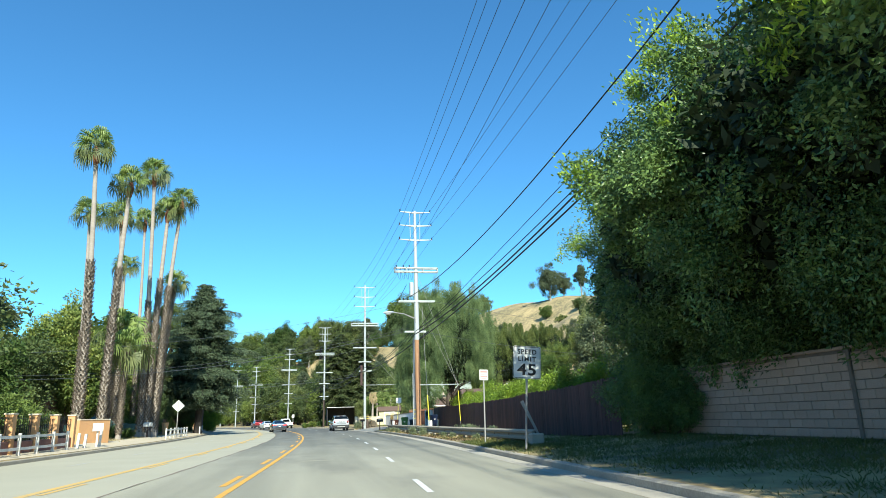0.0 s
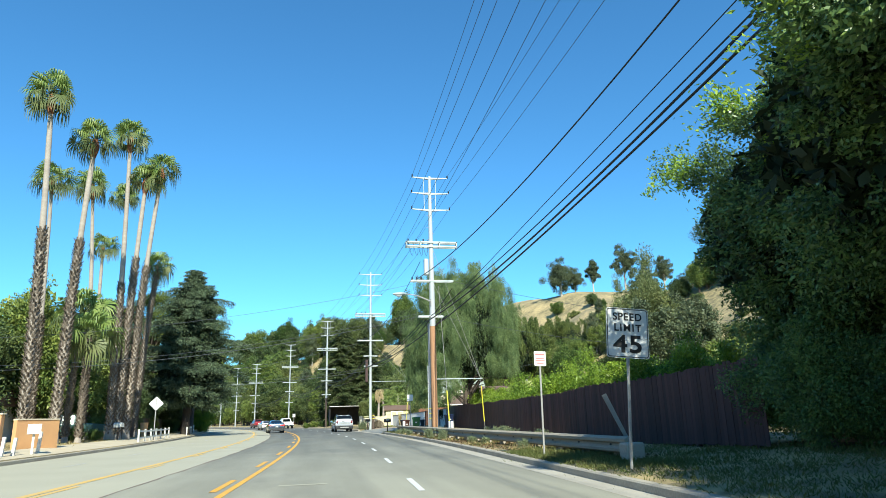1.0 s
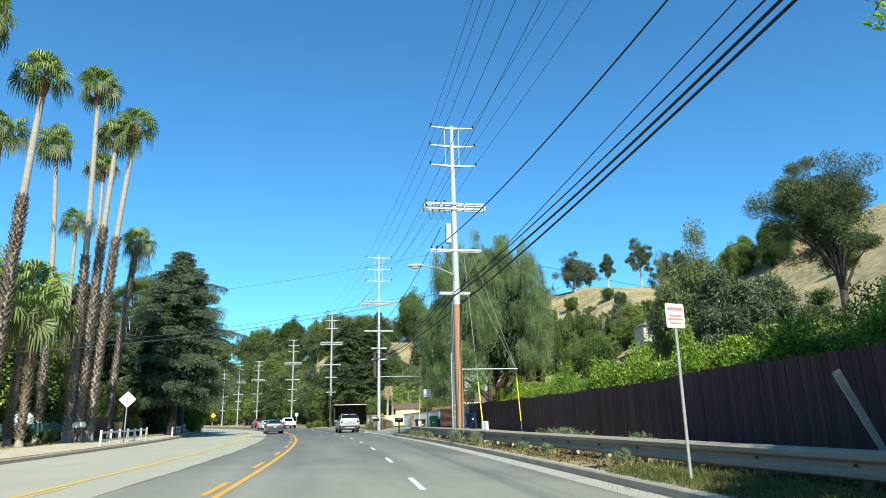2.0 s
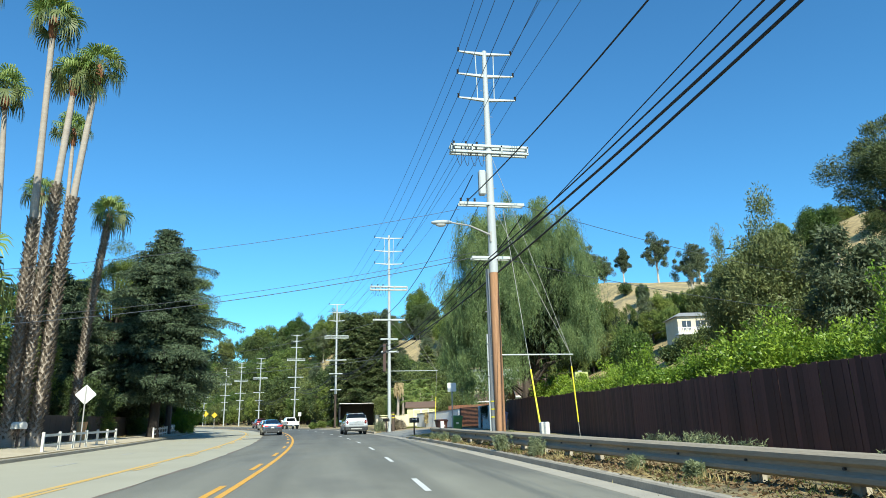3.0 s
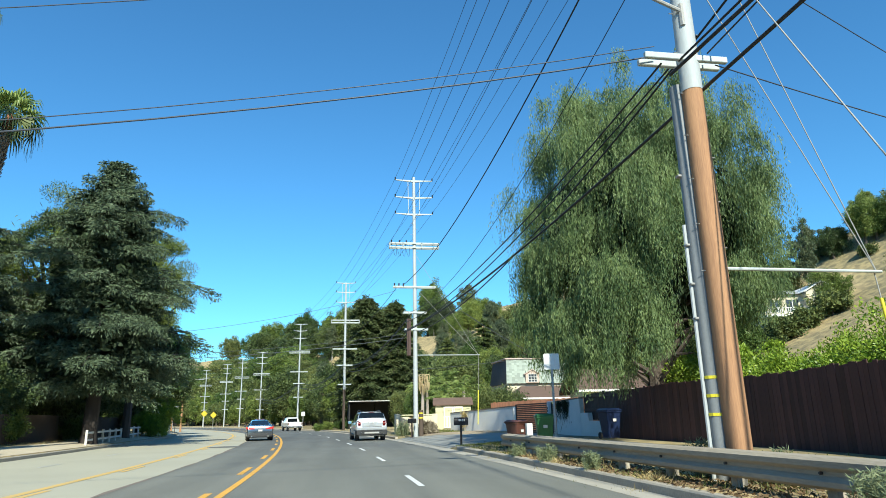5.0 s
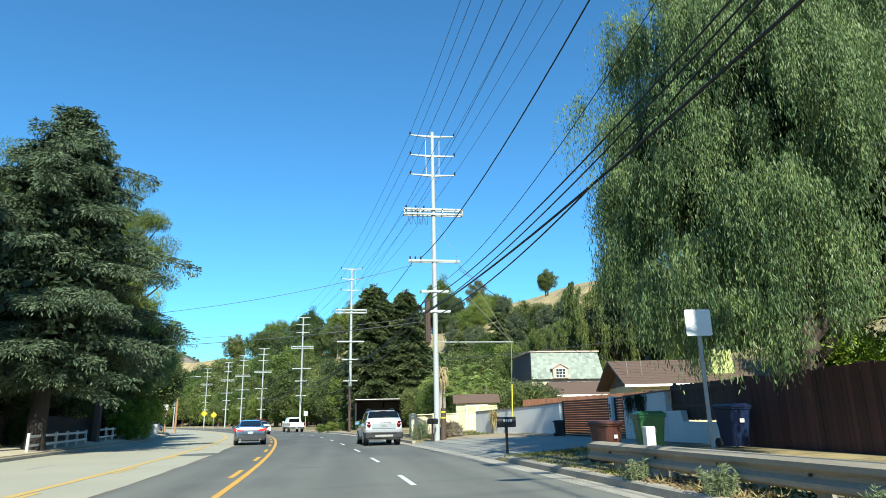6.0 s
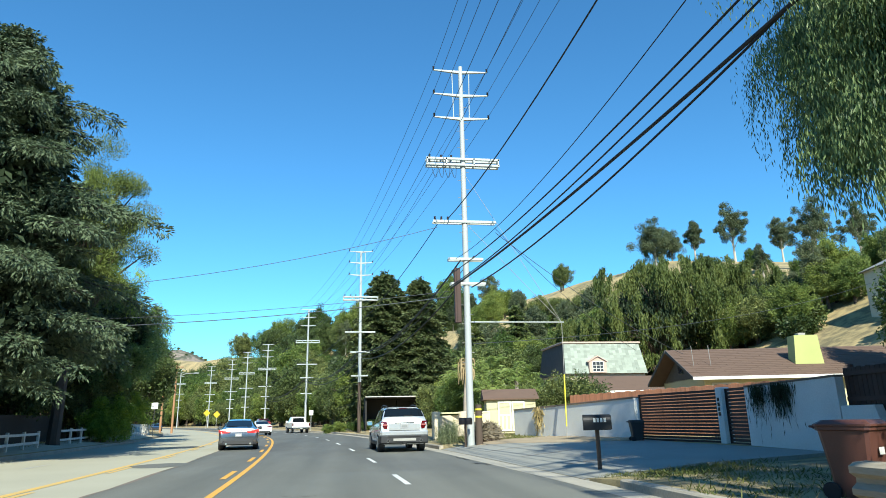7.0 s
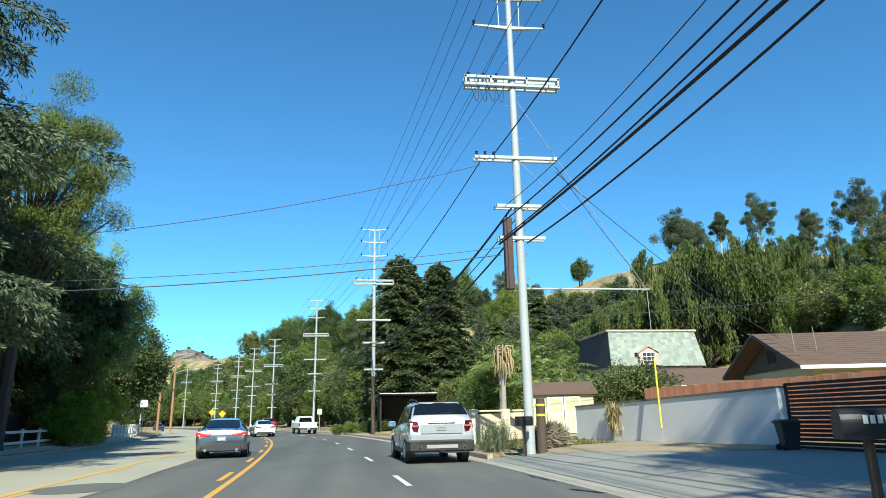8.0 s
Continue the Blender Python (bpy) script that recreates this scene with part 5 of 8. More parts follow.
def utility_pole(label, x, y, top, lower, lower_to, arms, lean=(0, 0), r0=0.17, r1=0.10, extra=True, cutouts=True):
    """A tall pole with crossarms: (height, half length, side shift, kind)."""
    ob = thing("utility_pole", label, "utility pole", Matrix.Translation((x, y, gz(x, y))), "utility poles along the road")
    z0 = gz(x, y)
    up = lambda z: Vector((lean[0] * z / top, lean[1] * z / top, z - z0))
    split = max(lower_to, 0.4)
    g = Geo().tube([up(z0 - 0.2), up(split)], [r0 * 1.02, r0 * 0.93], 14)
    part("lower_pole", g, lower, ob, "weathered lower length of the pole", smooth=True)
    g = Geo().tube([up(split - 0.35 * (lower_to > 1)), up((split + top) / 2), up(top)], [r0 * 0.97, (r0 + r1) / 2, r1], 14)
    part("upper_pole", g, M_POLE, ob, "pale grey painted upper length", smooth=True)
    for z, half, shift, kind in arms:
        c = up(z)
        a = Geo()
        if kind == "double":
            for dy in (-0.15, 0.15):
                for dz in (-0.17, 0.12):
                    a.box((c.x + shift - half, c.y + dy - 0.05, c.z + dz - 0.055), (c.x + shift + half, c.y + dy + 0.05, c.z + dz + 0.055), bev=0.012)
            for dx in (-half + 0.05, half - 0.05, -half * 0.45, half * 0.3):
                a.box((c.x + shift + dx - 0.03, c.y - 0.2, c.z - 0.16), (c.x + shift + dx + 0.03, c.y + 0.2, c.z + 0.16))
        elif kind == "slim":
            a.add([(c.x + shift - half, c.y - 0.03, c.z + 0.05), (c.x + shift - half, c.y + 0.03, c.z + 0.05), (c.x, c.y + 0.07, c.z - 0.07), (c.x, c.y - 0.07, c.z - 0.07), (c.x + shift - half, c.y - 0.03, c.z + 0.1), (c.x + shift - half, c.y + 0.03, c.z + 0.1), (c.x, c.y + 0.07, c.z + 0.06), (c.x, c.y - 0.07, c.z + 0.06)], [(0, 1, 2, 3), (7, 6, 5, 4), (0, 3, 7, 4), (1, 5, 6, 2), (0, 4, 5, 1), (3, 2, 6, 7)])
            a.add([(c.x + shift + half, c.y - 0.03, c.z + 0.05), (c.x + shift + half, c.y + 0.03, c.z + 0.05), (c.x, c.y + 0.07, c.z - 0.07), (c.x, c.y - 0.07, c.z - 0.07), (c.x + shift + half, c.y - 0.03, c.z + 0.1), (c.x + shift + half, c.y + 0.03, c.z + 0.1), (c.x, c.y + 0.07, c.z + 0.06), (c.x, c.y - 0.07, c.z + 0.06)], [(3, 2, 1, 0), (4, 5, 6, 7), (4, 7, 3, 0), (2, 6, 5, 1), (1, 5, 4, 0), (7, 6, 2, 3)])
        else:
            for dy in (-0.13, 0.13):
                a.box((c.x + shift - half, c.y + dy - 0.045, c.z - 0.06), (c.x + shift + half, c.y + dy + 0.045, c.z + 0.06), bev=0.012)
        arm = part("crossarm", a, M_ARM, ob)
        ins = []
        if kind == "slim":
            ins = [-half, half]
        elif kind == "double" and cutouts:
            ins = [-half + 0.18, -half + 0.72, -half + 1.2]
        elif kind == "single":
            ins = [-half + 0.1, -half + 0.4, -half + 0.7]
        for dx in ins:
            q = Vector((c.x + shift + dx, c.y, c.z + (0.1 if kind != "double" else 0.2)))
            i = Geo()
            for k in range(3):
                i.tube([q + Vector((0, 0, 0.07 * k - 0.04)), q + Vector((0, 0, 0.07 * k + 0.01)), q + Vector((0, 0, 0.07 * k + 0.03))], [0.028, 0.06, 0.028], 8)
            part("insulator", i, M_INSUL, arm)
    if extra:
        slim = [z for z, _, _, k in arms if k == "slim"]
        if len(slim) > 1:
            for dx in (-0.42, 0.42):
                part("brace", Geo().tube([up(slim[0]) + Vector((dx, 0, 0)), up(slim[-1]) + Vector((dx * 0.9, 0, 0))], 0.022, 6), M_ARM, ob)
        s = Geo()
        z = 3.6
        while z < top - 1:
            sd = 1 if int(z / 0.42) % 2 else -1
            s.tube([up(z) + Vector((sd * 0.1, 0, 0)), up(z) + Vector((sd * 0.27, 0, 0.0))], 0.011, 4)
            z += 0.42
        tagged(part("step_bolt", s, M_GALV, ob), kind="stuff")
    return ob


def hang(a, b, sag, n=18):
    a, b = Vector(a), Vector(b)
    return [a.lerp(b, i / n) - Vector((0, 0, sag * 4 * (i / n) * (1 - i / n))) for i in range(n + 1)]


def wire(name, label, pts, r, mat=M_WIRE_THIN, group="overhead lines"):
    cu = bpy.data.curves.new(name, "CURVE")
    cu.dimensions, cu.bevel_depth, cu.bevel_resolution = "3D", r, 1
    sp = cu.splines.new("POLY")
    sp.points.add(len(pts) - 1)
    for p, q in zip(sp.points, pts):
        p.co = (*q, 1)
    cu.materials.append(mat)
    return tagged(new(name, cu), label, "cable", group)


ARMS1 = ((17.2, 1.22, 0.03, "slim"), (16.08, 1.28, 0.03, "slim"), (14.9, 1.3, 0.05, "slim"), (12.5, 1.74, 0.03, "double"), (9.98, 1.42, 0.02, "single"), (7.62, 0.82, -0.12, "plain"))
ARMS2 = ((17.65, 1.32, 0.0, "slim"), (16.38, 1.32, 0.0, "slim"), (15.15, 1.32, 0.0, "slim"), (12.9, 1.74, -0.02, "double"), (9.95, 1.46, -0.02, "single"), (8.19, 0.8, -0.02, "plain"), (7.06, 0.8, 0.06, "plain"))
ARMS3 = ((16.9, 1.1, 0.0, "slim"), (15.8, 1.1, 0.0, "slim"), (14.6, 1.1, 0.0, "slim"), (12.4, 1.65, 0.0, "double"), (9.2, 1.4, 0.0, "single"), (7.35, 0.9, 0.0, "plain"), (5.2, 0.75, 0.0, "plain"))
ARMS0 = ((17.2, 2.4, -0.2, "slim"), (16.08, 2.4, -0.2, "slim"), (14.9, 2.4, -0.2, "slim"), (14.2, 2.2, 1.4, "double"), (13.9, 2.0, 2.4, "single"), (12.3, 1.0, 1.0, "plain"))
POLES = [(7.2, -16.0, 17.3, ARMS0), (7.95, 48.4, 17.35, ARMS1), (6.68, 81.2, 17.95, ARMS2), (2.4, 113.5, 17.0, ARMS3), (-4.5, 146.0, 16.8, ARMS3), (-13.9, 178.0, 15.5, ARMS3), (-20.9, 200.0, 16.3, ARMS3), (-27.6, 220.0, 16.5, ARMS3), (-37.6, 245.0, 16.9, ARMS3), (-52.0, 270.0, 18.2, ARMS3)]
for i, (x, y, top, arms) in enumerate(POLES):
    lower, to = ((M_POLE, 0.5), (M_POLEWOOD, 7.35), (M_POLE, 0.5), (M_POLEDARK, 5.0), (M_POLE, 0.5))[min(i, 4)]
    lab = ("tall grey utility pole with six crossarms", "tall utility pole, orange wood below and grey above", "tall pale grey steel utility pole with seven crossarms", "tall utility pole, dark wood below and grey above", "distant grey utility pole with crossarms")[min(i, 4)]
    dz = top - arms[0][0] - 0.1 if i > 3 else 0
    utility_pole(lab, x, y, top, lower, to, [(z + dz, h, s, k) for z, h, s, k in arms], r0=(0.2, 0.2, 0.165)[i] if i < 3 else 0.16, extra=i < 4, cutouts=i < 5)
for i in range(len(POLES) - 1):
    (x0, y0, t0, a0), (x1, y1, t1, a1) = POLES[i], POLES[i + 1]
    long_span = math.hypot(x1 - x0, y1 - y0) > 45
    sag = 1.1 if long_span else 0.5
    d0 = t0 - a0[0][0] - 0.1 if i > 3 else 0
    d1 = t1 - a1[0][0] - 0.1 if i + 1 > 3 else 0
    for k in range(3):
        for sgn in (-1, 1):
            wire("power_line", "thin grey power line between poles", hang((x0 + a0[k][2] + sgn * a0[k][1], y0, a0[k][0] + d0 + 0.2), (x1 + a1[k][2] + sgn * a1[k][1], y1, a1[k][0] + d1 + 0.2), sag), 0.011)
    for dx in (-0.92, -0.55):
        wire("power_line", "thin grey power line between poles", hang((x0 + dx * a0[3][1], y0, a0[3][0] + d0 + 0.35), (x1 + dx * a1[3][1], y1, a1[3][0] + d1 + 0.35), sag), 0.011)
    if i > 1:
        wire("service_cable", "black service cable between poles", hang((x0 - 0.75 * a0[4][1], y0, a0[4][0] + d0 + 0.15), (x1 - 0.75 * a1[4][1], y1, a1[4][0] + d1 + 0.15), sag * 1.3), 0.02, M_WIRE)
    if 1 < i < 5:
        for j, (dx, dz_, r) in enumerate(((0.35, 0.15, 0.020), (-0.25, -0.05, 0.034), (-0.45, -0.35, 0.024), (0.15, -0.6, 0.036))):
            wire("telephone_cable", "thick black telephone cable between poles", hang((x0 + dx, y0 - 0.14, a0[5][0] + d0 + dz_), (x1 + dx, y1 - 0.14, a1[5][0] + d1 + dz_), sag * 2.3), r, M_WIRE)
wire("service_cable", "black service cable between poles", hang((8.5, -16.0, 15.0), (6.9, 48.4, 10.1), 3.0, 30), 0.022, M_WIRE)
wire("service_cable", "black service cable between poles", hang((7.2, 48.4, 11.3), (5.9, 81.1, 10.1), 1.1), 0.022, M_WIRE)
# telephone cables of the two nearest spans: ends, sag and thickness
for a, b, s, r in (((11.5, -16, 14.0), (8.3, 48.3, 7.77), 0.3, 0.016), ((11.0, -16, 14.5), (7.7, 48.3, 7.57), 1.6, 0.022), ((10.0, -16, 14.5), (7.5, 48.3, 7.27), 2.2, 0.034), ((10.0, -16, 12.5), (8.1, 48.3, 7.0), 1.1, 0.034),
                   ((7.4, 48.4, 9.9), (6.2, 81.1, 8.2), 1.5, 0.011), ((7.4, 48.4, 7.55), (5.95, 81.1, 7.5), 0.8, 0.02), ((8.2, 48.4, 8.2), (5.95, 81.1, 6.95), 0.8, 0.02), ((8.9, 48.4, 7.7), (5.95, 81.1, 6.85), 0.5, 0.036), ((9.3, 48.4, 9.5), (6.9, 81.1, 6.9), 1.1, 0.026)):
    wire("telephone_cable", "thick black telephone cable between poles", hang(a, b, s, 30), r, M_WIRE)
# cables across the road
for a, b, s, r in (((6.6, 48.4, 9.75), (-24.0, 48.6, 6.2), 0.9, 0.009), ((7.3, 48.4, 7.7), (-24.0, 48.8, 4.6), 1.1, 0.014), ((7.3, 48.4, 7.9), (-24.0, 49.0, 4.9), 1.1, 0.009), ((6.0, 81.2, 6.5), (-17.5, 81.2, 5.0), 0.45, 0.017), ((6.0, 81.2, 6.75), (-17.5, 81.4, 5.4), 0.45, 0.010), ((5.4, 81.2, 9.7), (-18.0, 81.4, 6.4), 0.9, 0.012),
                   ((8.1, 81.2, 9.7), (24.0, 102.0, 6.2), 0.5, 0.013), ((8.1, 81.2, 9.5), (20.6, 88.5, 4.6), 0.4, 0.013), ((6.9, 81.2, 4.4), (50.0, 104.0, 13.0), 1.0, 0.014), ((9.3, 48.4, 10.0), (46.0, 62.0, 9.5), 0.9, 0.012), ((8.5, 48.4, 7.6), (40.0, 52.0, 5.5), 0.8, 0.012)):
    wire("service_drop", "single cable spanning the road to a building", hang(a, b, s), r, M_WIRE_THIN)


def guy(x, y, label, top, foot, strut_z=None):
    wire("guy_wire", "thin pale steel guy wire", [Vector(top), Vector(foot)], 0.011, M_GALV)
    a, b = Vector(foot), Vector(top)
    d = (b - a).normalized()
    g = Geo().tube([a + d * 0.55, a + d * 2.75], [0.03, 0.03], 8)
    thing("guy_guard", label, "guy guard", shape=g, material=M_GUYYELLOW, smooth=True)


guy(0, 0, "bright yellow plastic guard on a guy wire", (8.25, 47.6, 9.5), (7.72, 42.6, 0.3))
guy(0, 0, "yellow plastic guard hanging on a guy wire", (11.0, 48.35, 3.6), (11.12, 48.2, 0.4))
guy(0, 0, "yellow plastic guard beside the white wall", (10.95, 81.1, 5.3), (10.55, 80.2, 0.3))
for (x, y, z, x2) in ((8.1, 48.3, 3.62, 11.1), (6.8, 81.1, 5.34, 11.05)):
    thing("guy_strut", "pale horizontal strut bracing the pole", "strut", shape=Geo().tube([(x, y, z), (x2, y, z)], [0.03, 0.026], 8), material=M_ARM)
    for t in ((x - 0.1, y, 12.3), (x - 0.1, y, 9.9)):
        wire("guy_wire", "thin pale steel guy wire", [Vector((x2 - 0.1, y, z)), Vector(t)], 0.010, M_GALV)
g = Geo().box((7.6, 42.35, 0.25), (7.86, 42.6, 1.05), bev=0.03)
thing("bollard", "white concrete bollard at the foot of a guy wire", "bollard", shape=g, material=M_WHITEPAINT)
# street lamp on the pole
ob = thing("street_lamp", "grey cobra-head street lamp on a long arm", "street lamp", Matrix.Translation((7.85, 48.25, 8.6)))
part("arm", Geo().tube([(0, 0, 0), (-0.9, 0, 0.38), (-1.75, 0, 0.5)], [0.04, 0.035, 0.03], 8), M_GALV, ob)
part("bracket", Geo().tube([(0, 0, -0.3), (0, 0, 0.15)], [0.05, 0.05], 6), M_GALV, ob)
head = Geo()
head.loft([[(-1.65 - s, w * math.cos(a), 0.5 + h * math.sin(a) + dz) for a in [k * math.tau / 10 for k in range(10)]] for s, w, h, dz in ((0, 0.05, 0.05, 0.0), (0.15, 0.1, 0.08, 0.01), (0.4, 0.15, 0.1, -0.01), (0.7, 0.14, 0.09, -0.03), (0.86, 0.05, 0.04, -0.03))])
lamp_head = part("head", head, M_POLE, ob, smooth=True)
lens = Geo().loft([[(-2.12 + 0.24 * r * math.cos(a), 0.12 * r * math.sin(a), 0.40 - d) for a in [k * math.tau / 12 for k in range(12)]] for r, d in ((1.0, 0.0), (0.85, 0.06), (0.4, 0.1))])
part("lens", lens, M_SIGNGREY, lamp_head, "pale glass lens", smooth=True)
# equipment on the poles
ob = thing("riser_box", "tall pale grey equipment box strapped to a pole", "equipment box", shape=Geo().box((7.42, 48.1, 10.35), (7.72, 48.4, 11.45), bev=0.05), material=M_POLE)
ob = thing("conduit_board", "dark red-brown wooden conduit board on the steel pole", "conduit board", shape=Geo().box((6.1, 80.95, 5.3), (6.38, 81.2, 7.75), bev=0.02), material=M_SLAT)
ob = thing("cable_riser", "grey half-round cable riser strapped to the wooden pole", "pipe", pose(7.79, 48.62, gz(7.8, 48.6)))
part("guard", Geo().tube([(0, 0, -0.1), (0, 0, 7.0)], [0.15, 0.14], 12), M_GREYPAINT_DULL, ob, smooth=True)
part("conduit", Geo().tube([(-0.17, 0.06, -0.1), (-0.16, 0.06, 4.3)], [0.035, 0.035], 8), M_POLE, ob, "slim pale conduit")
for z in (1.0, 1.3, 1.6):
    part("band", Geo().tube([(0, 0, z), (0, 0, z + 0.05)], [0.157, 0.157], 12), M_GUYYELLOW, ob, "yellow band")
for z in (2.6, 3.2, 3.9, 5.2):
    part("strap", Geo().box((-0.2, -0.02, z), (-0.1, 0.1, z + 0.04), bev=0.01), M_GALV, ob)
ob = thing("pole_stub", "dark wooden stub bolted beside the steel pole with yellow bands", "post", pose(6.98, 80.92, gz(7.0, 80.9)))
part("stub", Geo().tube([(0, 0, -0.2), (0, 0, 1.0), (0.01, 0, 1.78)], [0.16, 0.15, 0.14], 12), M_POLEDARK, ob, smooth=True)
for z in (1.25, 1.55):
    part("band", Geo().tube([(0, 0, z), (0, 0, z + 0.07)], [0.158, 0.157], 12), M_GUYYELLOW, ob, "yellow reflective band")

for k in range(4):
    wire("jumper", "black looped jumper wire under the crossarm", [Vector((5.1 + 0.3 * k, 81.15, 13.0)) + Vector((0.1 * math.sin(t * 3.1), 0, -0.9 * math.sin(t * math.pi))) + Vector((0.35 * t, 0, 0)) for t in np.linspace(0, 1, 9)], 0.012, M_WIRE)
    wire("jumper", "black looped jumper wire under the crossarm", [Vector((6.4 + 0.32 * k, 48.35, 12.6)) + Vector((0.1 * math.sin(t * 3.1), 0, -0.9 * math.sin(t * math.pi))) + Vector((0.35 * t, 0, 0)) for t in np.linspace(0, 1, 9)], 0.012, M_WIRE)

# ---- block wall behind the laurels ----
wall = setting("wall_1", Geo().box((11.42, -14.0, 0.0), (11.62, 20.6, 2.42)), M_MORTAR, "tan slump-block garden wall with recessed joints", "wall")
blk = [Geo().box((0, 0.001, 0.008), (0.05, 0.399, 0.194), bev=0.008).mesh("block") for _ in range(3)]
for b_ in blk:
    b_.materials.append(M_BLOCK)
rb = random.Random(4)
for row in range(9):
    for k in range(33):
        y = 7.0 + k * 0.4 + (0.2 if row % 2 else 0)
        if y > 20.1:
            continue
        ob = new("block", blk[k % 3])
        ob.parent = wall
        ob.location = (11.378 + rb.uniform(-0.006, 0.006), y, 0.55 + row * 0.2)
part("cap", Geo().box((11.36, -14.0, 2.42), (11.68, 20.62, 2.49), bev=0.015), M_BLOCK, wall, "thin block capping")
thing("wall_pier", "dark open joint beside a slim block pier", "pier", shape=Geo().box((11.33, 11.84, 0.3), (11.40, 11.94, 2.44), bev=0.01), material=M_MORTAR)

# ---- stained board fence ----
FX = lambda y: float(np.interp(y, (20, 38, 44, 51, 63), (10.25, 10.35, 11.0, 12.0, 12.25)))
FDROP = lambda y: float(np.interp(y, (20, 24, 30, 36, 50, 62), (0.06, 0.04, -0.04, -0.19, -0.17, -0.12)))
fence = thing("board_fence", "tall dark red-brown stained board fence", "fence", Matrix.Identity(4))
fb = []
for i in range(4):
    w = 0.142
    g = Geo().box((-0.011, -w / 2, 0), (0.011, w / 2, 1.9 + 0.012 * i), bev=0.004)
    fb.append(g.mesh("board"))
    fb[-1].materials.append(M_REDWOOD)
rf = random.Random(9)
y = 20.6
while y < 62.6:
    a = math.atan2(FX(y + 0.2) - FX(y - 0.2), 0.4)
    ob = new("board", fb[rf.randrange(4)])
    ob.parent = fence
    ob.matrix_local = pose(FX(y) + rf.uniform(-0.006, 0.006), y, gz(FX(y), y) + FDROP(y) + 0.03 * math.sin(y * 0.9) + rf.uniform(-0.02, 0.02), rf.uniform(-0.4, 0.4), 0, -math.degrees(a))
    y += 0.147
for z in (0.5, 1.75):
    part("rail", rail_sweep([(0.03, -0.045), (0.07, -0.045), (0.07, 0.045), (0.03, 0.045)], [(FX(y), y, gz(FX(y), y) + FDROP(y) + z) for y in np.arange(20.6, 62.7, 2.0)]), M_REDWOOD, fence)
for y in np.arange(21.0, 62.5, 2.4):
    part("post", Geo().box((FX(y) + 0.03, y - 0.05, 0.2), (FX(y) + 0.13, y + 0.05, 2.0)), M_REDWOOD, fence)

# ---- guard rail ----
RX = lambda y: float(np.interp(y, (21.5, 36.5, 56, 61), (7.75, 7.46, 7.14, 7.05)))
rail = thing("guard_rail", "weathered brown-grey guard rail with a flat pale top edge", "guard rail", Matrix.Identity(4))
WB = [(0.0, 0.32), (0.07, 0.36), (0.07, 0.42), (0.0, 0.48), (0.0, 0.53), (0.07, 0.58), (0.07, 0.65), (0.0, 0.69), (-0.16, 0.70), (-0.16, 0.685), (-0.02, 0.67), (-0.02, 0.33)]
beam = rail_sweep([(-a, u) for a, u in WB], [(RX(y), y, 0.02) for y in np.arange(22.2, 60.6, 1.0)])
part("beam", beam, M_RAIL, rail, "ribbed weathered beam")
for y in np.arange(23.0, 60.6, 1.9):
    post = part("post", Geo().box((RX(y) + 0.06, y - 0.08, -0.1), (RX(y) + 0.24, y + 0.08, 0.66), bev=0.015), M_KERB, rail, "squat grey block post")
    part("bolt", Geo().tube([(RX(y) - 0.06, y, 0.53), (RX(y) - 0.02, y, 0.53)], [0.02, 0.02], 6), M_BLACKPLASTIC, post)
thing("end_block", "pale concrete block at the end of the guard rail", "concrete block", shape=Geo().box((7.5, 21.8, 0.1), (7.97, 22.2, 0.6), bev=0.04), material=M_GUTTER)
thing("leaning_post", "bent pale metal post leaning against the fence", "post", shape=Geo().slab([(8.25, 22.9, 0.25), (8.33, 22.9, 0.25), (7.66, 22.95, 1.75), (7.55, 22.95, 1.7)], 0.03), material=M_GALV)

# ---- signs ----


def writing(txt, size, mat, parent, x, z, y=-0.006, name="lettering", bold=0.0, space=1.0, wide=1.0):
    cu = bpy.data.curves.new(name, "FONT")
    cu.body, cu.size, cu.align_x, cu.align_y, cu.extrude, cu.offset = txt, size, "CENTER", "CENTER", 0.001, bold
    cu.space_character = space
    cu.materials.append(mat)
    ob = new(name, cu)
    ob.parent = parent
    ob.matrix_local = pose(x, y, z, 90, 0, 0) @ Matrix.Diagonal((wide, 1, 1, 1))
    return ob


def rounded(w, h, r, n=5):
    pts = []
    for cx, cz, a0 in ((w / 2 - r, h / 2 - r, 0), (-w / 2 + r, h / 2 - r, 90), (-w / 2 + r, -h / 2 + r, 180), (w / 2 - r, -h / 2 + r, 270)):
        pts += [(cx + r * math.cos(radians(a0 + 90 * k / n)), cz + r * math.sin(radians(a0 + 90 * k / n))) for k in range(n + 1)]
    return pts


def plate(w, h, r, y, t):
    p = rounded(w, h, r)
    n = len(p)
    return Geo().add([(a, y, b) for a, b in p] + [(a, y + t, b) for a, b in p], [tuple(range(n - 1, -1, -1)), tuple(range(n, 2 * n))] + [(i, (i + 1) % n, (i + 1) % n + n, i + n) for i in range(n)])


ob = thing("speed_limit_sign", "white speed limit sign with black border on a thin metal post", "road sign", pose(6.88, 20.0, 2.88, 0, 4.0, -2))
pl = part("panel", plate(0.93, 1.04, 0.06, 0, 0.006), M_SIGNWHITE, ob)
outer, inner_ = rounded(0.90, 1.01, 0.055), rounded(0.865, 0.975, 0.045)
n = len(outer)
part("border", Geo().add([(a, -0.003, b) for a, b in outer] + [(a, -0.003, b) for a, b in inner_], [(i + n, i, (i + 1) % n, (i + 1) % n + n)[::-1] for i in range(n)]), M_SIGNBLACK, pl, "black border line")
writing("SPEED", 0.215, M_SIGNBLACK, ob, 0, 0.33, bold=0.005, space=1.14)
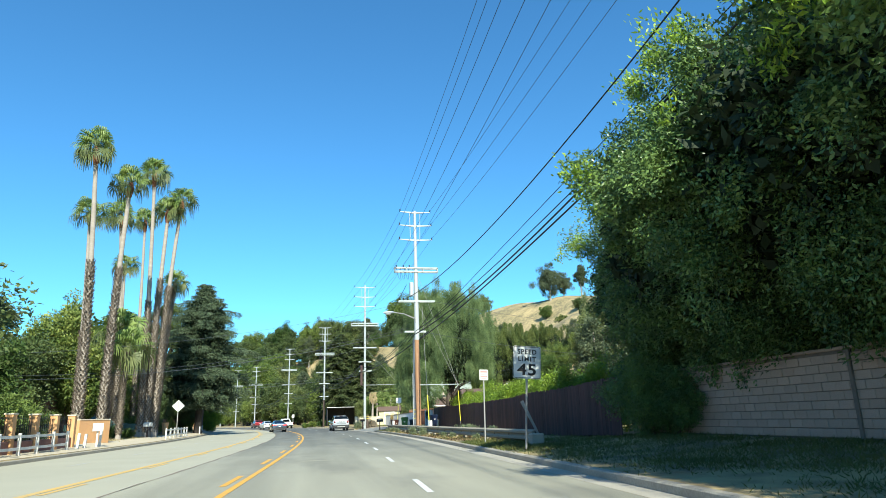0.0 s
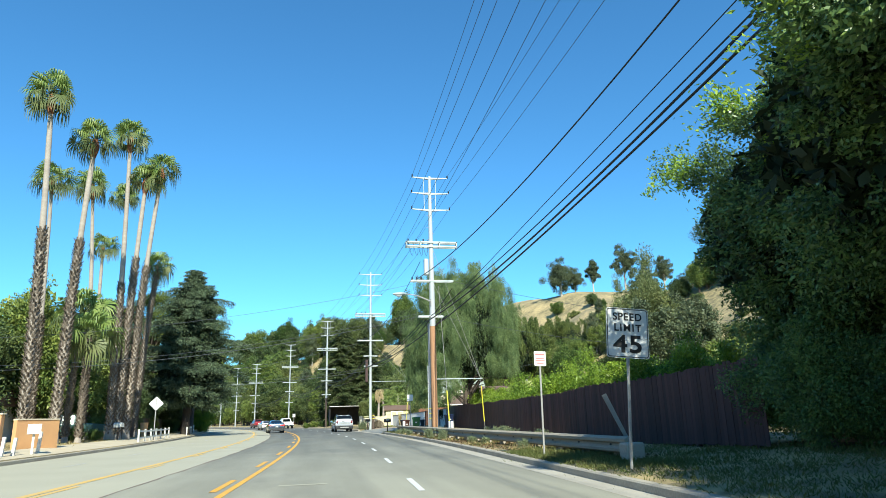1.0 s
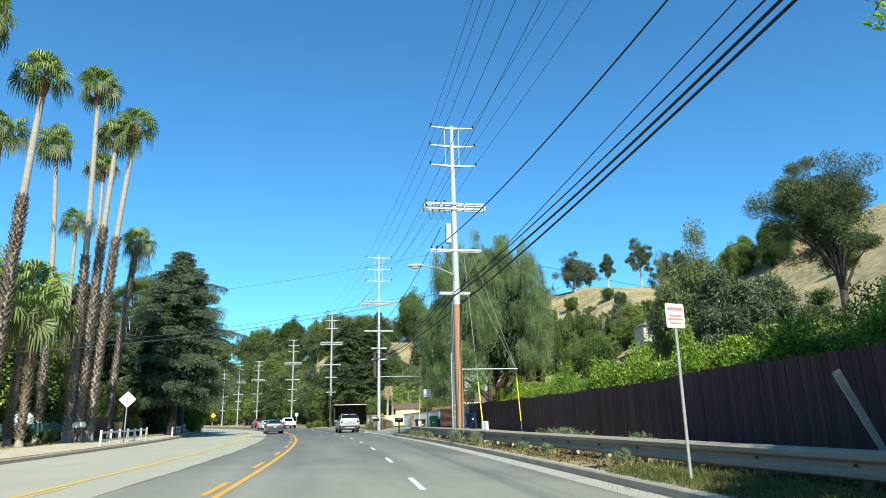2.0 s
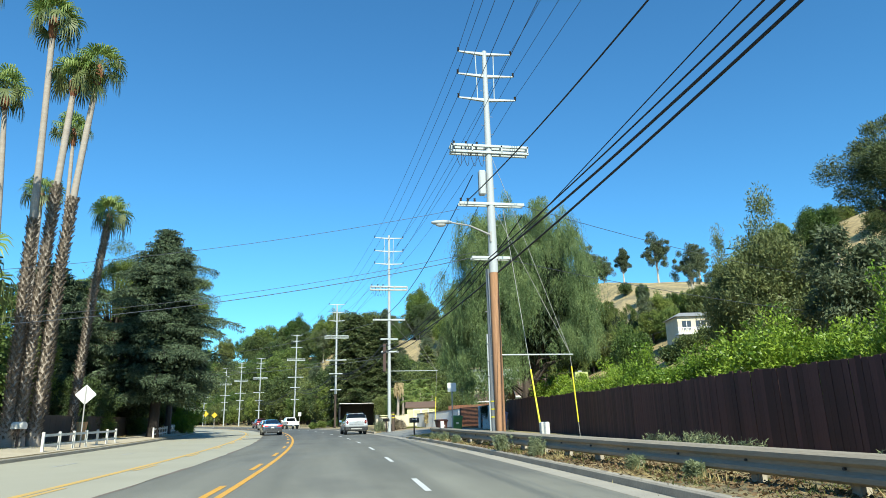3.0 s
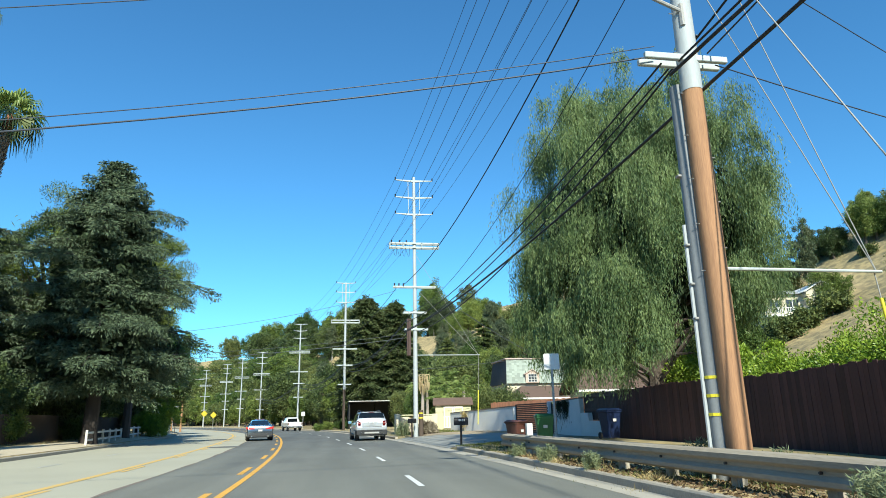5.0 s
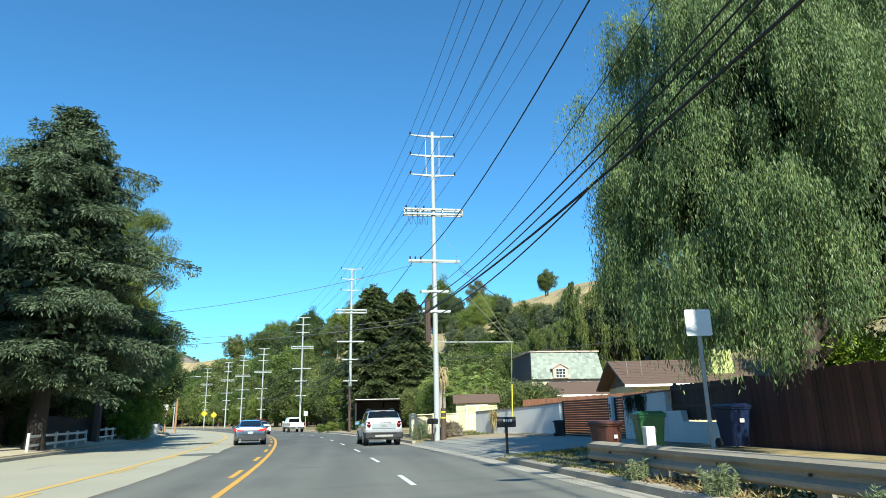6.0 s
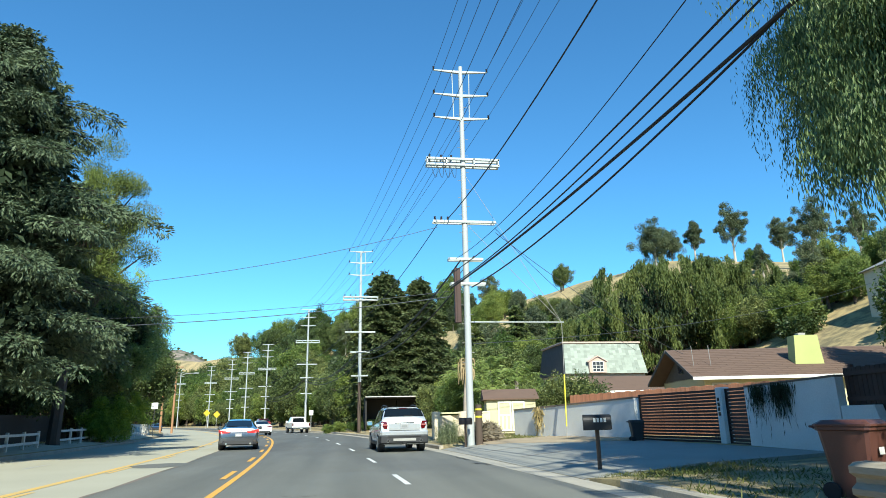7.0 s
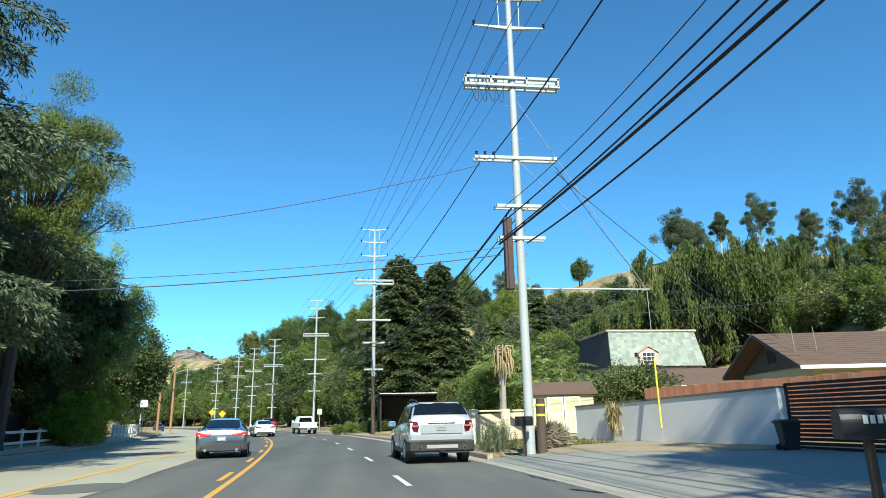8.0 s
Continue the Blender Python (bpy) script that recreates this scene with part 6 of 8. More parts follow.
writing("LIMIT", 0.215, M_SIGNBLACK, ob, 0, 0.10, bold=0.005, space=1.22)
writing("45", 0.50, M_SIGNBLACK, ob, 0, -0.25, bold=0.012, space=1.1, wide=1.22)
part("post", Geo().box((-0.03, 0.008, -2.7), (0.03, 0.045, 0.45), bev=0.006), M_GALV, ob, "thin metal post")
for z in (-0.4, 0.42):
    part("bolt", Geo().tube([(0, -0.008, z), (0, 0.0, z)], [0.014, 0.014], 8), M_GALV, ob)
ob = thing("parking_sign", "small white and red parking sign on a thin metal post", "road sign", pose(6.9, 25.5, 2.85, 0, 1, 8))
pl = part("panel", plate(0.38, 0.42, 0.03, 0, 0.005), M_SIGNWHITE, ob)
part("heading_bar", plate(0.30, 0.05, 0.01, -0.004, 0.003), M_SIGNFADED, pl, "faded red heading bar", Matrix.Translation((0, 0, 0.12)))
for z, w in ((0.0, 0.26), (-0.06, 0.30), (-0.13, 0.22)):
    part("text_bar", plate(w, 0.028, 0.005, -0.004, 0.003), M_SIGNFADED, pl, "", Matrix.Translation((0, 0, z)))
part("post", Geo().box((-0.025, 0.008, -2.7), (0.025, 0.04, 0.2), bev=0.005), M_GALV, ob)
ob = thing("blank_sign", "square sign seen from its pale blank back on a post", "road sign", pose(7.5, 56.0, 2.73, 0, 0, -6))
part("panel", plate(0.44, 0.44, 0.03, 0, 0.006), M_SIGNWHITE, ob)
part("post", Geo().box((-0.03, 0.008, -2.5), (0.03, 0.045, 0.2), bev=0.006), M_GALV, ob)
ob = thing("diamond_sign", "diamond warning sign seen from its bare pale back", "road sign", pose(-11.0, 59.7, 2.82, 0, 0, 6))
part("panel", plate(0.72, 0.72, 0.05, 0, 0.006), M_SIGNGREY, ob, "", pose(0, 0, 0, 0, 45, 0))
part("post", Geo().box((-0.028, -0.04, -2.6), (0.028, -0.004, 0.42), bev=0.006), M_GALV, ob)
ob = thing("street_sign", "small pale sign on a post beside the far fence", "road sign", pose(-17.0, 120.0, 3.0))
part("panel", plate(0.6, 0.6, 0.04, 0, 0.006), M_SIGNGREY, ob)
part("post", Geo().box((-0.03, 0.01, -3.0), (0.03, 0.05, 0.2)), M_BLACKPLASTIC, ob)
for x, y, z in ((-31.2, 212.0, 3.6), (-28.6, 210, 3.2)):
    ob = thing("bend_sign", "yellow diamond bend warning sign on a post", "road sign", pose(x, y, z), "yellow bend signs")
    part("panel", plate(1.1, 1.1, 0.06, 0, 0.008), M_SIGNYELLOW, ob, "", pose(0, 0, 0, 0, 45, 0))
    part("post", Geo().box((-0.04, 0.01, -4.0), (0.04, 0.06, 0.3)), M_GALV, ob)
ob = thing("kerb_sign", "small white square sign beyond the parked cars", "road sign", pose(-3.2, 137.0, 2.3))
part("panel", plate(0.5, 0.6, 0.03, 0, 0.006), M_SIGNWHITE, ob)
part("post", Geo().box((-0.03, 0.01, -2.3), (0.03, 0.05, 0.2)), M_GALV, ob)

# ---- across the road: fences, letterboxes ----


def rail_fence(label, pts, h=0.75, rails=2, post=0.11):
    ob = thing("rail_fence", label, "fence", Matrix.Identity(4), "white rail fences")
    for x, y in pts:
        z = gz(x, y)
        part("post", Geo().box((x - post / 2, y - post / 2, z - 0.1), (x + post / 2, y + post / 2, z + h + 0.08), bev=0.012), M_WHITEPAINT, ob)
    for (x0, y0), (x1, y1) in zip(pts, pts[1:]):
        for r in range(rails):
            z = 0.28 + r * (h - 0.33) / max(1, rails - 1)
            d = Vector((x1 - x0, y1 - y0, 0))
            q = rail_sweep([(-0.02, -0.055), (0.02, -0.055), (0.02, 0.055), (-0.02, 0.055)], [(x0 + 0.02, y0, gz(x0, y0) + z), ((x0 + x1) / 2, (y0 + y1) / 2, (gz(x0, y0) + gz(x1, y1)) / 2 + z - 0.01), (x1 + 0.02, y1, gz(x1, y1) + z)])
            part("rail", q, M_WHITEPAINT, ob)


run = lambda y0, y1, n, o0, o1: [(float(line(y0 + (y1 - y0) * k / (n - 1))) + o0 + (o1 - o0) * k / (n - 1), y0 + (y1 - y0) * k / (n - 1)) for k in range(n)]
rail_fence("low white painted rail fence, peeling, beside the kerb", run(54.7, 66.5, 7, -10.35, -10.5))
rail_fence("low white painted rail fence in the cedar's shade", run(77.7, 88.0, 6, -10.4, -10.9), 0.72)
rail_fence("low white painted rail fence under the pines", run(91.5, 98.5, 4, -11.1, -11.3), 0.8)
rail_fence("white picket fence at the far kerb", run(112.0, 124.0, 10, -11.1, -10.9), 0.95, 2, 0.2)
rail_fence("low bleached white rail fence before the iron railings", run(28.0, 35.0, 5, -10.6, -10.75), 0.8)
for x, y, h in ((-11.35, 36.4, 0.8), (-11.3, 37.3, 0.75), (-11.25, 39.6, 0.95)):
    thing("white_post", "short leaning white painted wooden post", "post", pose(x, y, gz(x, y) - 0.05, 0, 4, 0), "white posts", Geo().box((-0.06, -0.06, 0), (0.06, 0.06, h), bev=0.012), M_WHITEPAINT)


def letterbox(label, m, w, d, h, zh, mat, post_mat=M_POLEDARK, dome=True):
    ob = thing("letterbox", label, "letterbox", m)
    part("post", Geo().box((-0.045, -0.045, -0.1), (0.045, 0.045, zh), bev=0.008), post_mat, ob)
    if dome:
        prof = [(-w / 2, 0), (w / 2, 0), (w / 2, h * 0.55)] + [(w / 2 * math.cos(a), h * 0.55 + h * 0.45 * math.sin(a)) for a in np.linspace(0.2, math.pi - 0.2, 8)] + [(-w / 2, h * 0.55)]
    else:
        prof = [(-w / 2, 0), (w / 2, 0), (w / 2, h), (-w / 2, h)]
    body = part("box", Geo().loft([[(a, -d / 2, zh + b) for a, b in prof], [(a, d / 2, zh + b) for a, b in prof]]), mat, ob)
    part("flap", Geo().loft([[(a * 0.92, -d / 2 - 0.02, zh + 0.015 + b * 0.92) for a, b in prof], [(a * 0.92, -d / 2 - 0.002, zh + 0.015 + b * 0.92) for a, b in prof]]), mat, ob)
    return ob, body


letterbox("pale grey box letterbox on two posts", pose(-11.1, 38.6, 0.2, 0, 0, 20), 0.5, 0.35, 0.42, 0.85, M_WHITEPAINT, M_WHITEPAINT, False)
letterbox("white letterbox on a dark wooden post", pose(-12.6, 56.5, 0.25, 0, 0, 60), 0.34, 0.62, 0.32, 0.95, M_WHITEPAINT)
ob, body = letterbox("black metal letterbox with number bars on a wooden post", pose(7.1, 67.8, 0.14, 0, 0, 72), 0.30, 0.60, 0.34, 0.80, M_BLACKIRON)
for k in range(4):
    part("number_bar", Geo().box((-0.155, -0.2 + 0.075 * k, 0.97), (-0.151, -0.15 + 0.075 * k, 1.06)), M_SIGNWHITE, body, "white number bar")
# iron railings and orange wall
ob = thing("iron_railing", "black wrought-iron railings between orange pillars on a brick base", "railing", Matrix.Identity(4))
for k, y in enumerate(np.arange(27.6, 37.8, 2.4)):
    x = -11.95
    part("pillar", Geo().box((x - 0.17, y - 0.17, 0.2), (x + 0.17, y + 0.17, 1.85), bev=0.02), M_ORANGE, ob, "orange stucco pillar")
    part("pillar_cap", Geo().box((x - 0.21, y - 0.21, 1.85), (x + 0.21, y + 0.21, 1.92), bev=0.02), M_STUCCO_CREAM, ob)
    if y < 36.5:
        part("base_wall", Geo().box((x - 0.1, y + 0.17, 0.2), (x + 0.1, y + 2.23, 0.8), bev=0.02), M_BRICK, ob, "low brick base")
        g = Geo()
        for j in range(9):
            yy = y + 0.3 + j * 0.225
            g.tube([(x, yy, 0.8), (x, yy, 1.72 + 0.12 * math.sin(j / 8 * math.pi))], 0.012, 5)
        part("bars", g, M_BLACKIRON, ob)
        g = Geo()
        for j in range(8):
            c = Vector((x, y + 0.41 + j * 0.225, 1.25))
            g.tube([c + Vector((0, 0.09 * math.cos(a) * (1 - a / 9), 0.2 * math.sin(a))) for a in np.linspace(0, 5.5, 14)], 0.009, 4)
        for zz in (0.86, 1.70):
            g.tube([(x, y + 0.2, zz), (x, y + 2.2, zz)], 0.015, 5)
        part("scrollwork", g, M_BLACKIRON, ob, "black iron scrolls")
ob = thing("garden_wall", "smooth orange stucco garden wall", "wall", shape=rail_sweep([(-0.1, 0.1), (0.1, 0.1), (0.1, 1.62), (-0.1, 1.62)], [(-12.95, 41.3, 0.05), (-12.5, 42.4, 0.05), (-12.0, 43.7, 0.05)]), material=M_ORANGE)
thing("wall_coping", "pale coping on the orange wall", "coping", shape=rail_sweep([(-0.13, 1.62), (0.13, 1.62), (0.13, 1.68), (-0.13, 1.68)], [(-12.95, 41.3, 0.052), (-12.5, 42.4, 0.052), (-12.0, 43.7, 0.052)]), material=M_STUCCO_CREAM)
# dark fence below the cedars
g = thing("dark_fence", "dark brown board fence in the cedar's shade", "fence", Matrix.Identity(4))
dfb = Geo().box((-0.012, -0.145, 0), (0.012, 0.145, 1.62), bev=0.006).mesh("board")
dfb.materials.append(M_POLEDARK)
for y in np.arange(62.0, 106.0, 0.30):
    ob = new("board", dfb)
    ob.parent = g
    ob.location = (float(line(y)) - 13.6 + 0.01 * math.sin(y * 7), y, 0.28)
thing("garden_shed", "low dark timber outbuilding behind the palms", "shed", shape=Geo().box((-26, 66, 0.2), (-20, 74, 2.6)), material=M_DARKWALL)
ob = thing("bungalow", "white low house glimpsed behind the palms", "house", pose(-27, 62, 0.3))
part("wall", Geo().box((-5, -3, 0), (5, 3, 2.6)), M_TRIM, ob)
part("roof", Geo().add([(-5.5, -3.6, 2.6), (5.5, -3.6, 2.6), (5.5, 3.6, 2.6), (-5.5, 3.6, 2.6), (-5.5, 0, 4.1), (5.5, 0, 4.1)], [(0, 1, 5, 4), (2, 3, 4, 5), (0, 4, 3), (1, 2, 5), (3, 2, 1, 0)]), M_ROOF, ob)
for x in (-3, 0, 3):
    part("window", Geo().box((x - 0.5, -3.03, 0.9), (x + 0.5, -2.98, 2.0)), M_WINDOW, ob)
thing("planter", "orange planter pot with yellow flowers", "planter", shape=Geo().tube([(-13.3, 66.5, 0.3), (-13.3, 66.5, 1.5)], [0.2, 0.32], 10), material=M_ORANGE)

# ---- white wall, gate and bins by the drive ----
w = thing("stucco_wall", "white painted block wall with stained stucco and thin coping", "wall", Matrix.Identity(4))
part("wall", Geo().loft([[(x - 0.10, y, 0.1), (x + 0.10, y, 0.1), (x + 0.10, y, t), (x - 0.10, y, t)] for x, y, t in ((9.85, 85.8, 1.58), (10.9, 81.2, 1.70), (11.98, 76.35, 1.84))]), M_STUCCO_WHITE, w)
part("coping", Geo().loft([[(x - 0.13, y, t), (x + 0.13, y, t), (x + 0.13, y, t + 0.06), (x - 0.13, y, t + 0.06)] for x, y, t in ((9.85, 85.8, 1.58), (10.9, 81.2, 1.70), (11.98, 76.35, 1.84))]), M_MORTAR, w, "dark thin coping")
w = thing("stucco_wall", "white stucco wall beside the gate with hanging vine", "wall", Matrix.Identity(4))
part("wall", Geo().loft([[(x - 0.1, y, 0.1), (x + 0.1, y, 0.1), (x + 0.1, y, t), (x - 0.1, y, t)] for x, y, t in ((12.62, 70.5, 1.93), (12.44, 66.75, 1.99))]), M_STUCCO_WHITE, w)
part("coping", Geo().loft([[(x - 0.12, y, t), (x + 0.12, y, t), (x + 0.12, y, t + 0.05), (x - 0.12, y, t + 0.05)] for x, y, t in ((12.62, 70.5, 1.93), (12.44, 66.75, 1.99))]), M_MORTAR, w)
thing("gate_pier", "white square gate pier with number bars", "pier", shape=Geo().box((12.55, 71.75, 0.1), (12.85, 72.05, 2.0), bev=0.02), material=M_STUCCO_WHITE)
for k in range(4):
    thing("number_bar", "small dark house-number bar on the gate pier", "number bar", shape=Geo().box((12.53, 71.86, 1.6 - 0.14 * k), (12.548, 71.95, 1.7 - 0.14 * k)), material=M_BLACKIRON, group="number bars on the pier")


def slat_gate(label, a, b, z0, z1, n):
    ob = thing("slat_gate", label, "gate", Matrix.Identity(4))
    a, b = Vector(a), Vector(b)
    for p in (a, b):
        part("stile", Geo().box((p.x - 0.03, p.y - 0.03, z0), (p.x + 0.03, p.y + 0.03, z1)), M_BLACKIRON, ob)
    for k in range(n):
        z = z0 + 0.05 + (z1 - z0 - 0.12) * k / (n - 1)
        part("slat", rail_sweep([(-0.012, z), (0.012, z), (0.012, z + 0.075), (-0.012, z + 0.075)], [(a.x, a.y, 0), (b.x, b.y, 0)]), M_SLAT, ob)
    return ob


slat_gate("dark brown horizontal-slat driveway gate, closed", (12.03, 76.2, 0), (12.68, 72.1, 0), 0.22, 1.95, 17)
slat_gate("narrow dark brown horizontal-slat side gate, closed", (12.7, 71.7, 0), (12.62, 70.55, 0), 0.2, 1.95, 17)
of = thing("cedar_fence", "orange-stained cedar board fence behind the gate", "fence", Matrix.Identity(4))
ofb = Geo().box((-0.01, -0.07, 0), (0.01, 0.07, 2.35), bev=0.005).mesh("board")
ofb.materials.append(M_ORANGEWOOD)
for k in range(105):
    t = k / 104
    ob = new("board", ofb)
    ob.parent = of
    ob.matrix_local = pose(13.0 + 3.4 * t, 86.5 - 13.0 * t, -0.05 + 0.02 * math.sin(k * 5.1), 0, 0, 14)
w = thing("low_wall", "low white painted wall below a dark slatted screen", "wall", Matrix.Identity(4))
part("wall", Geo().loft([[(x - 0.1, y, 0.1), (x + 0.1, y, 0.1), (x + 0.1, y, t), (x - 0.1, y, t)] for x, y, t in ((12.43, 66.7, 1.36), (12.38, 65.7, 1.36), (12.375, 65.6, 1.02), (12.28, 62.7, 1.0))]), M_STUCCO_WHITE, w)
g = thing("slat_screen", "dark red-brown upright board screen above a low white wall", "fence", Matrix.Identity(4))
for k in range(30):
    part("slat", Geo().box((-0.015, -0.062, 0), (0.015, 0.062, 1.12), bev=0.006), M_SLAT, g, "", pose(12.58 - 0.0035 * k, 66.68 - 0.135 * k, 1.06 + 0.012 * math.sin(k * 2.7)))
for z in (1.45, 2.0):
    part("rail", Geo().loft([[(x + 0.09, y, z), (x + 0.13, y, z), (x + 0.13, y, z + 0.09), (x + 0.09, y, z + 0.09)] for x, y in ((12.43, 66.7), (12.34, 62.7))]), M_SLAT, g)
for y in (66.6, 64.7, 62.8):
    part("post", Geo().box((-0.045, -0.045, 0), (0.045, 0.045, 2.05), bev=0.008), M_SLAT, g, "", pose(12.66, y, 0.2))


def wheelie_bin(label, mat, m, lid_open=0):
    ob = thing("wheelie_bin", label, "bin", m, "bins behind the guard rail")
    ring = lambda w, d, z, yo=0: [(a * w / 2, b * d / 2 + yo, z) for a, b in ((-0.9, -1), (0.9, -1), (1, -0.85), (1, 0.85), (0.9, 1), (-0.9, 1), (-1, 0.85), (-1, -0.85))]
    part("body", Geo().loft([ring(0.46, 0.50, 0.04), ring(0.50, 0.56, 0.4), ring(0.60, 0.70, 0.94), ring(0.65, 0.75, 0.95), ring(0.65, 0.75, 1.0)]), mat, ob)
    part("lid", Geo().loft([ring(0.67, 0.80, 1.002), ring(0.67, 0.80, 1.03), ring(0.52, 0.6, 1.09)]), mat, ob)
    part("handle", Geo().tube([(-0.26, 0.40, 0.98), (-0.26, 0.46, 1.0), (0.26, 0.46, 1.0), (0.26, 0.40, 0.98)], 0.018, 6), mat, ob)
    for s in (-1, 1):
        part("wheel", Geo().tube([(s * 0.24, 0.27, 0.12), (s * 0.30, 0.27, 0.12)], [0.12, 0.12], 14), M_RUBBER, ob)
    part("emblem", Geo().box((-0.07, -0.352, 0.62), (0.07, -0.345, 0.72)), M_SIGNWHITE, ob, "plain white emblem shape")


wheelie_bin("brown plastic wheelie bin, lid shut", M_BROWNBIN, pose(7.78, 61.0, gz(7.8, 61), 0, 0, 25) @ Matrix.Scale(0.86, 4))
wheelie_bin("green plastic wheelie bin, lid shut", M_GREENBIN, pose(8.65, 60.55, gz(8.6, 60.5), 0, 0, -12))
wheelie_bin("dark blue plastic wheelie bin in shade", M_BLUEBIN, pose(11.62, 61.9, gz(11.6, 61.9), 0, 0, 8))
thing("post", "square cream-painted post beside the guard rail", "post", shape=Geo().box((7.16, 57.6, 0.1), (7.34, 57.78, 1.05), bev=0.015), material=M_WHITEPAINT)
for y in (57.0, 59.3, 55.2, 51.4, 47.0, 43.5, 39.2):
    thing("rubble_block", "loose pale concrete block behind the guard rail", "concrete block", pose(RX(y) + 0.75 + 0.2 * math.sin(y), y, gz(RX(y) + 0.7, y) - 0.03, 0, 0, y * 40), "loose blocks", Geo().box((-0.16, -0.1, 0), (0.16, 0.1, 0.17), bev=0.03), M_GUTTER)

# ---- buildings ----
h = thing("garden_house", "low pale yellow bungalow with brown shingle roof and chimney", "house", pose(19.8, 86.0, 0.25, 0, 0, -10))
part("wall", Geo().box((0.7, 0.7, -0.3), (15.3, 7.9, 2.95)), M_STUCCO_YELLOW, h)
g = Geo().add([(0.7, 0.7, 2.9), (0.7, 7.9, 2.9), (0.7, 4.3, 4.5), (0.76, 0.7, 2.9), (0.76, 7.9, 2.9), (0.76, 4.3, 4.5)], [(0, 2, 1), (3, 4, 5), (0, 1, 4, 3), (1, 2, 5, 4), (2, 0, 3, 5)])
part("gable", g, M_DARKWALL, h, "dark boarded gable end")
for y0, y1 in ((0, 4.3), (8.6, 4.3)):
    z0, z1 = 2.9, 4.72
    c = [(-0.1, y0, z0), (16.0, y0, z0), (16.0, y1, z1), (-0.1, y1, z1)]
    rf_ = part("roof", Geo().slab(c if y0 < y1 else c[::-1], 0.14), M_ROOF, h, "brown shingle roof slope")
    if y0 == 0:
        sh = [Geo().box((0, 0, 0), (0.985, 0.34, 0.009)).mesh("shingle")]
        sh[0].materials.append(M_ROOF)
        a = math.degrees(math.atan2(z1 - z0, 4.3))
        for r in range(15):
            for k in range(16):
                ob = new("shingle", sh[0])
                ob.parent = rf_
                ob.matrix_local = pose(-0.1 + k * 1.0 + (0.5 if r % 2 else 0) * (k < 15), 0.0 + r * 0.287, z0 + 0.012 + r * 0.287 * math.tan(radians(a)), a - 2.2, 0, 0)
    part("fascia", Geo().box((-0.12, min(y0, 8.6) - 0.03 if y0 == 0 else 8.6, 2.74), (16.0, 0.0 if y0 == 0 else 8.63, 2.9)), M_TRIM, h, "white fascia board")
for sgn in (0, 1):
    y0, y1 = (0, 4.3) if sgn == 0 else (8.6, 4.3)
    part("bargeboard", Geo().slab([(-0.14, y0, 2.74), (-0.14, y0, 2.9), (-0.14, y1, 4.74), (-0.14, y1, 4.56)], 0.04), M_DARKWALL, h)
c = part("chimney", Geo().loft([[(x0, 1.5, z), (x1, 1.5, z), (x1, 2.3, z), (x0, 2.3, z)] for x0, x1, z in ((6.05, 7.75, 3.0), (6.2, 7.6, 4.4), (6.25, 7.55, 5.15))]), M_CHIMNEY, h, "tapered pale yellow stucco chimney")
part("cap", Geo().box((6.6, 1.7, 5.15), (7.0, 2.1, 5.3), bev=0.02), M_GALV, c, "metal chimney cap")
part("window", Geo().box((1.2, 0.66, 1.5), (2.4, 0.72, 2.5)), M_WINDOW, h)
part("window_frame", Geo().box((1.1, 0.67, 1.4), (2.5, 0.698, 2.6)), M_TRIM, h)
part("window", Geo().box((0.66, 3.9, 3.3), (0.69, 4.7, 3.9)), M_WINDOW, h, "small gable window")
for x in (-0.05, 0.9):
    part("aerial", Geo().tube([(x + 0.6, 1.6, 3.5), (x + 0.55, 1.6, 4.7)], 0.015, 5), M_GALV, h, "thin roof mast")

h = thing("mansard_house", "weathered green shingle mansard building with a dormer", "house", pose(19.4, 106.0, 0.2))
part("wall", Geo().box((0.1, 0.25, -0.3), (7.2, 7.5, 4.6)), M_STUCCO_CREAM, h)
part("mansard_side", Geo().loft([[(0.0, 0.0, 4.5), (7.3, 0.0, 4.5), (7.3, 7.7, 4.5), (0.0, 7.7, 4.5)], [(0.25, 0.8, 7.1), (7.05, 0.8, 7.1), (7.05, 6.9, 7.1), (0.25, 6.9, 7.1)]]), M_DARKWALL, h, "dark mansard sides")
part("roof_edge", Geo().box((0.1, 0.62, 7.1), (7.2, 7.0, 7.24), bev=0.02), M_PINKTRIM, h, "faded pink roof edge")
sh = Geo().box((0, 0, 0), (0.30, 0.03, 0.26)).mesh("shingle")
sh.materials.append(M_ROOF_GREEN)
front = part("mansard_front", Geo().slab([(0.0, -0.012, 4.5), (7.3, -0.012, 4.5), (7.05, 0.788, 7.1), (0.25, 0.788, 7.1)], 0.02), M_ROOF_GREEN, h, "green shingle front slope")
for r in range(12):
    x0, x1 = 0.02 + 0.021 * r, 7.28 - 0.021 * r
    for k in range(24):
        x = x0 + (x1 - x0 - 0.30) * k / 23
        ob = new("shingle", sh)
        ob.parent = front
        ob.matrix_local = pose(x, -0.06 + r * 0.216 * 0.308 + 0.012 * math.sin(k * 5.3 + r), 4.5 + r * 0.216 + 0.015 * math.sin(k * 2.7 + r * 1.9), -13.5, 0.8 * math.sin(k * 4 + r), 0.6 * math.sin(k * 3 + r))
d = part("dormer", Geo().loft([[(2.85 + a, y, 4.55 + b) for a, b in ((-0.75, 0), (0.75, 0), (0.75, 0.95), (0, 1.35), (-0.75, 0.95))] for y in (-0.18, 0.7)]), M_PINKTRIM, h, "small gabled dormer")
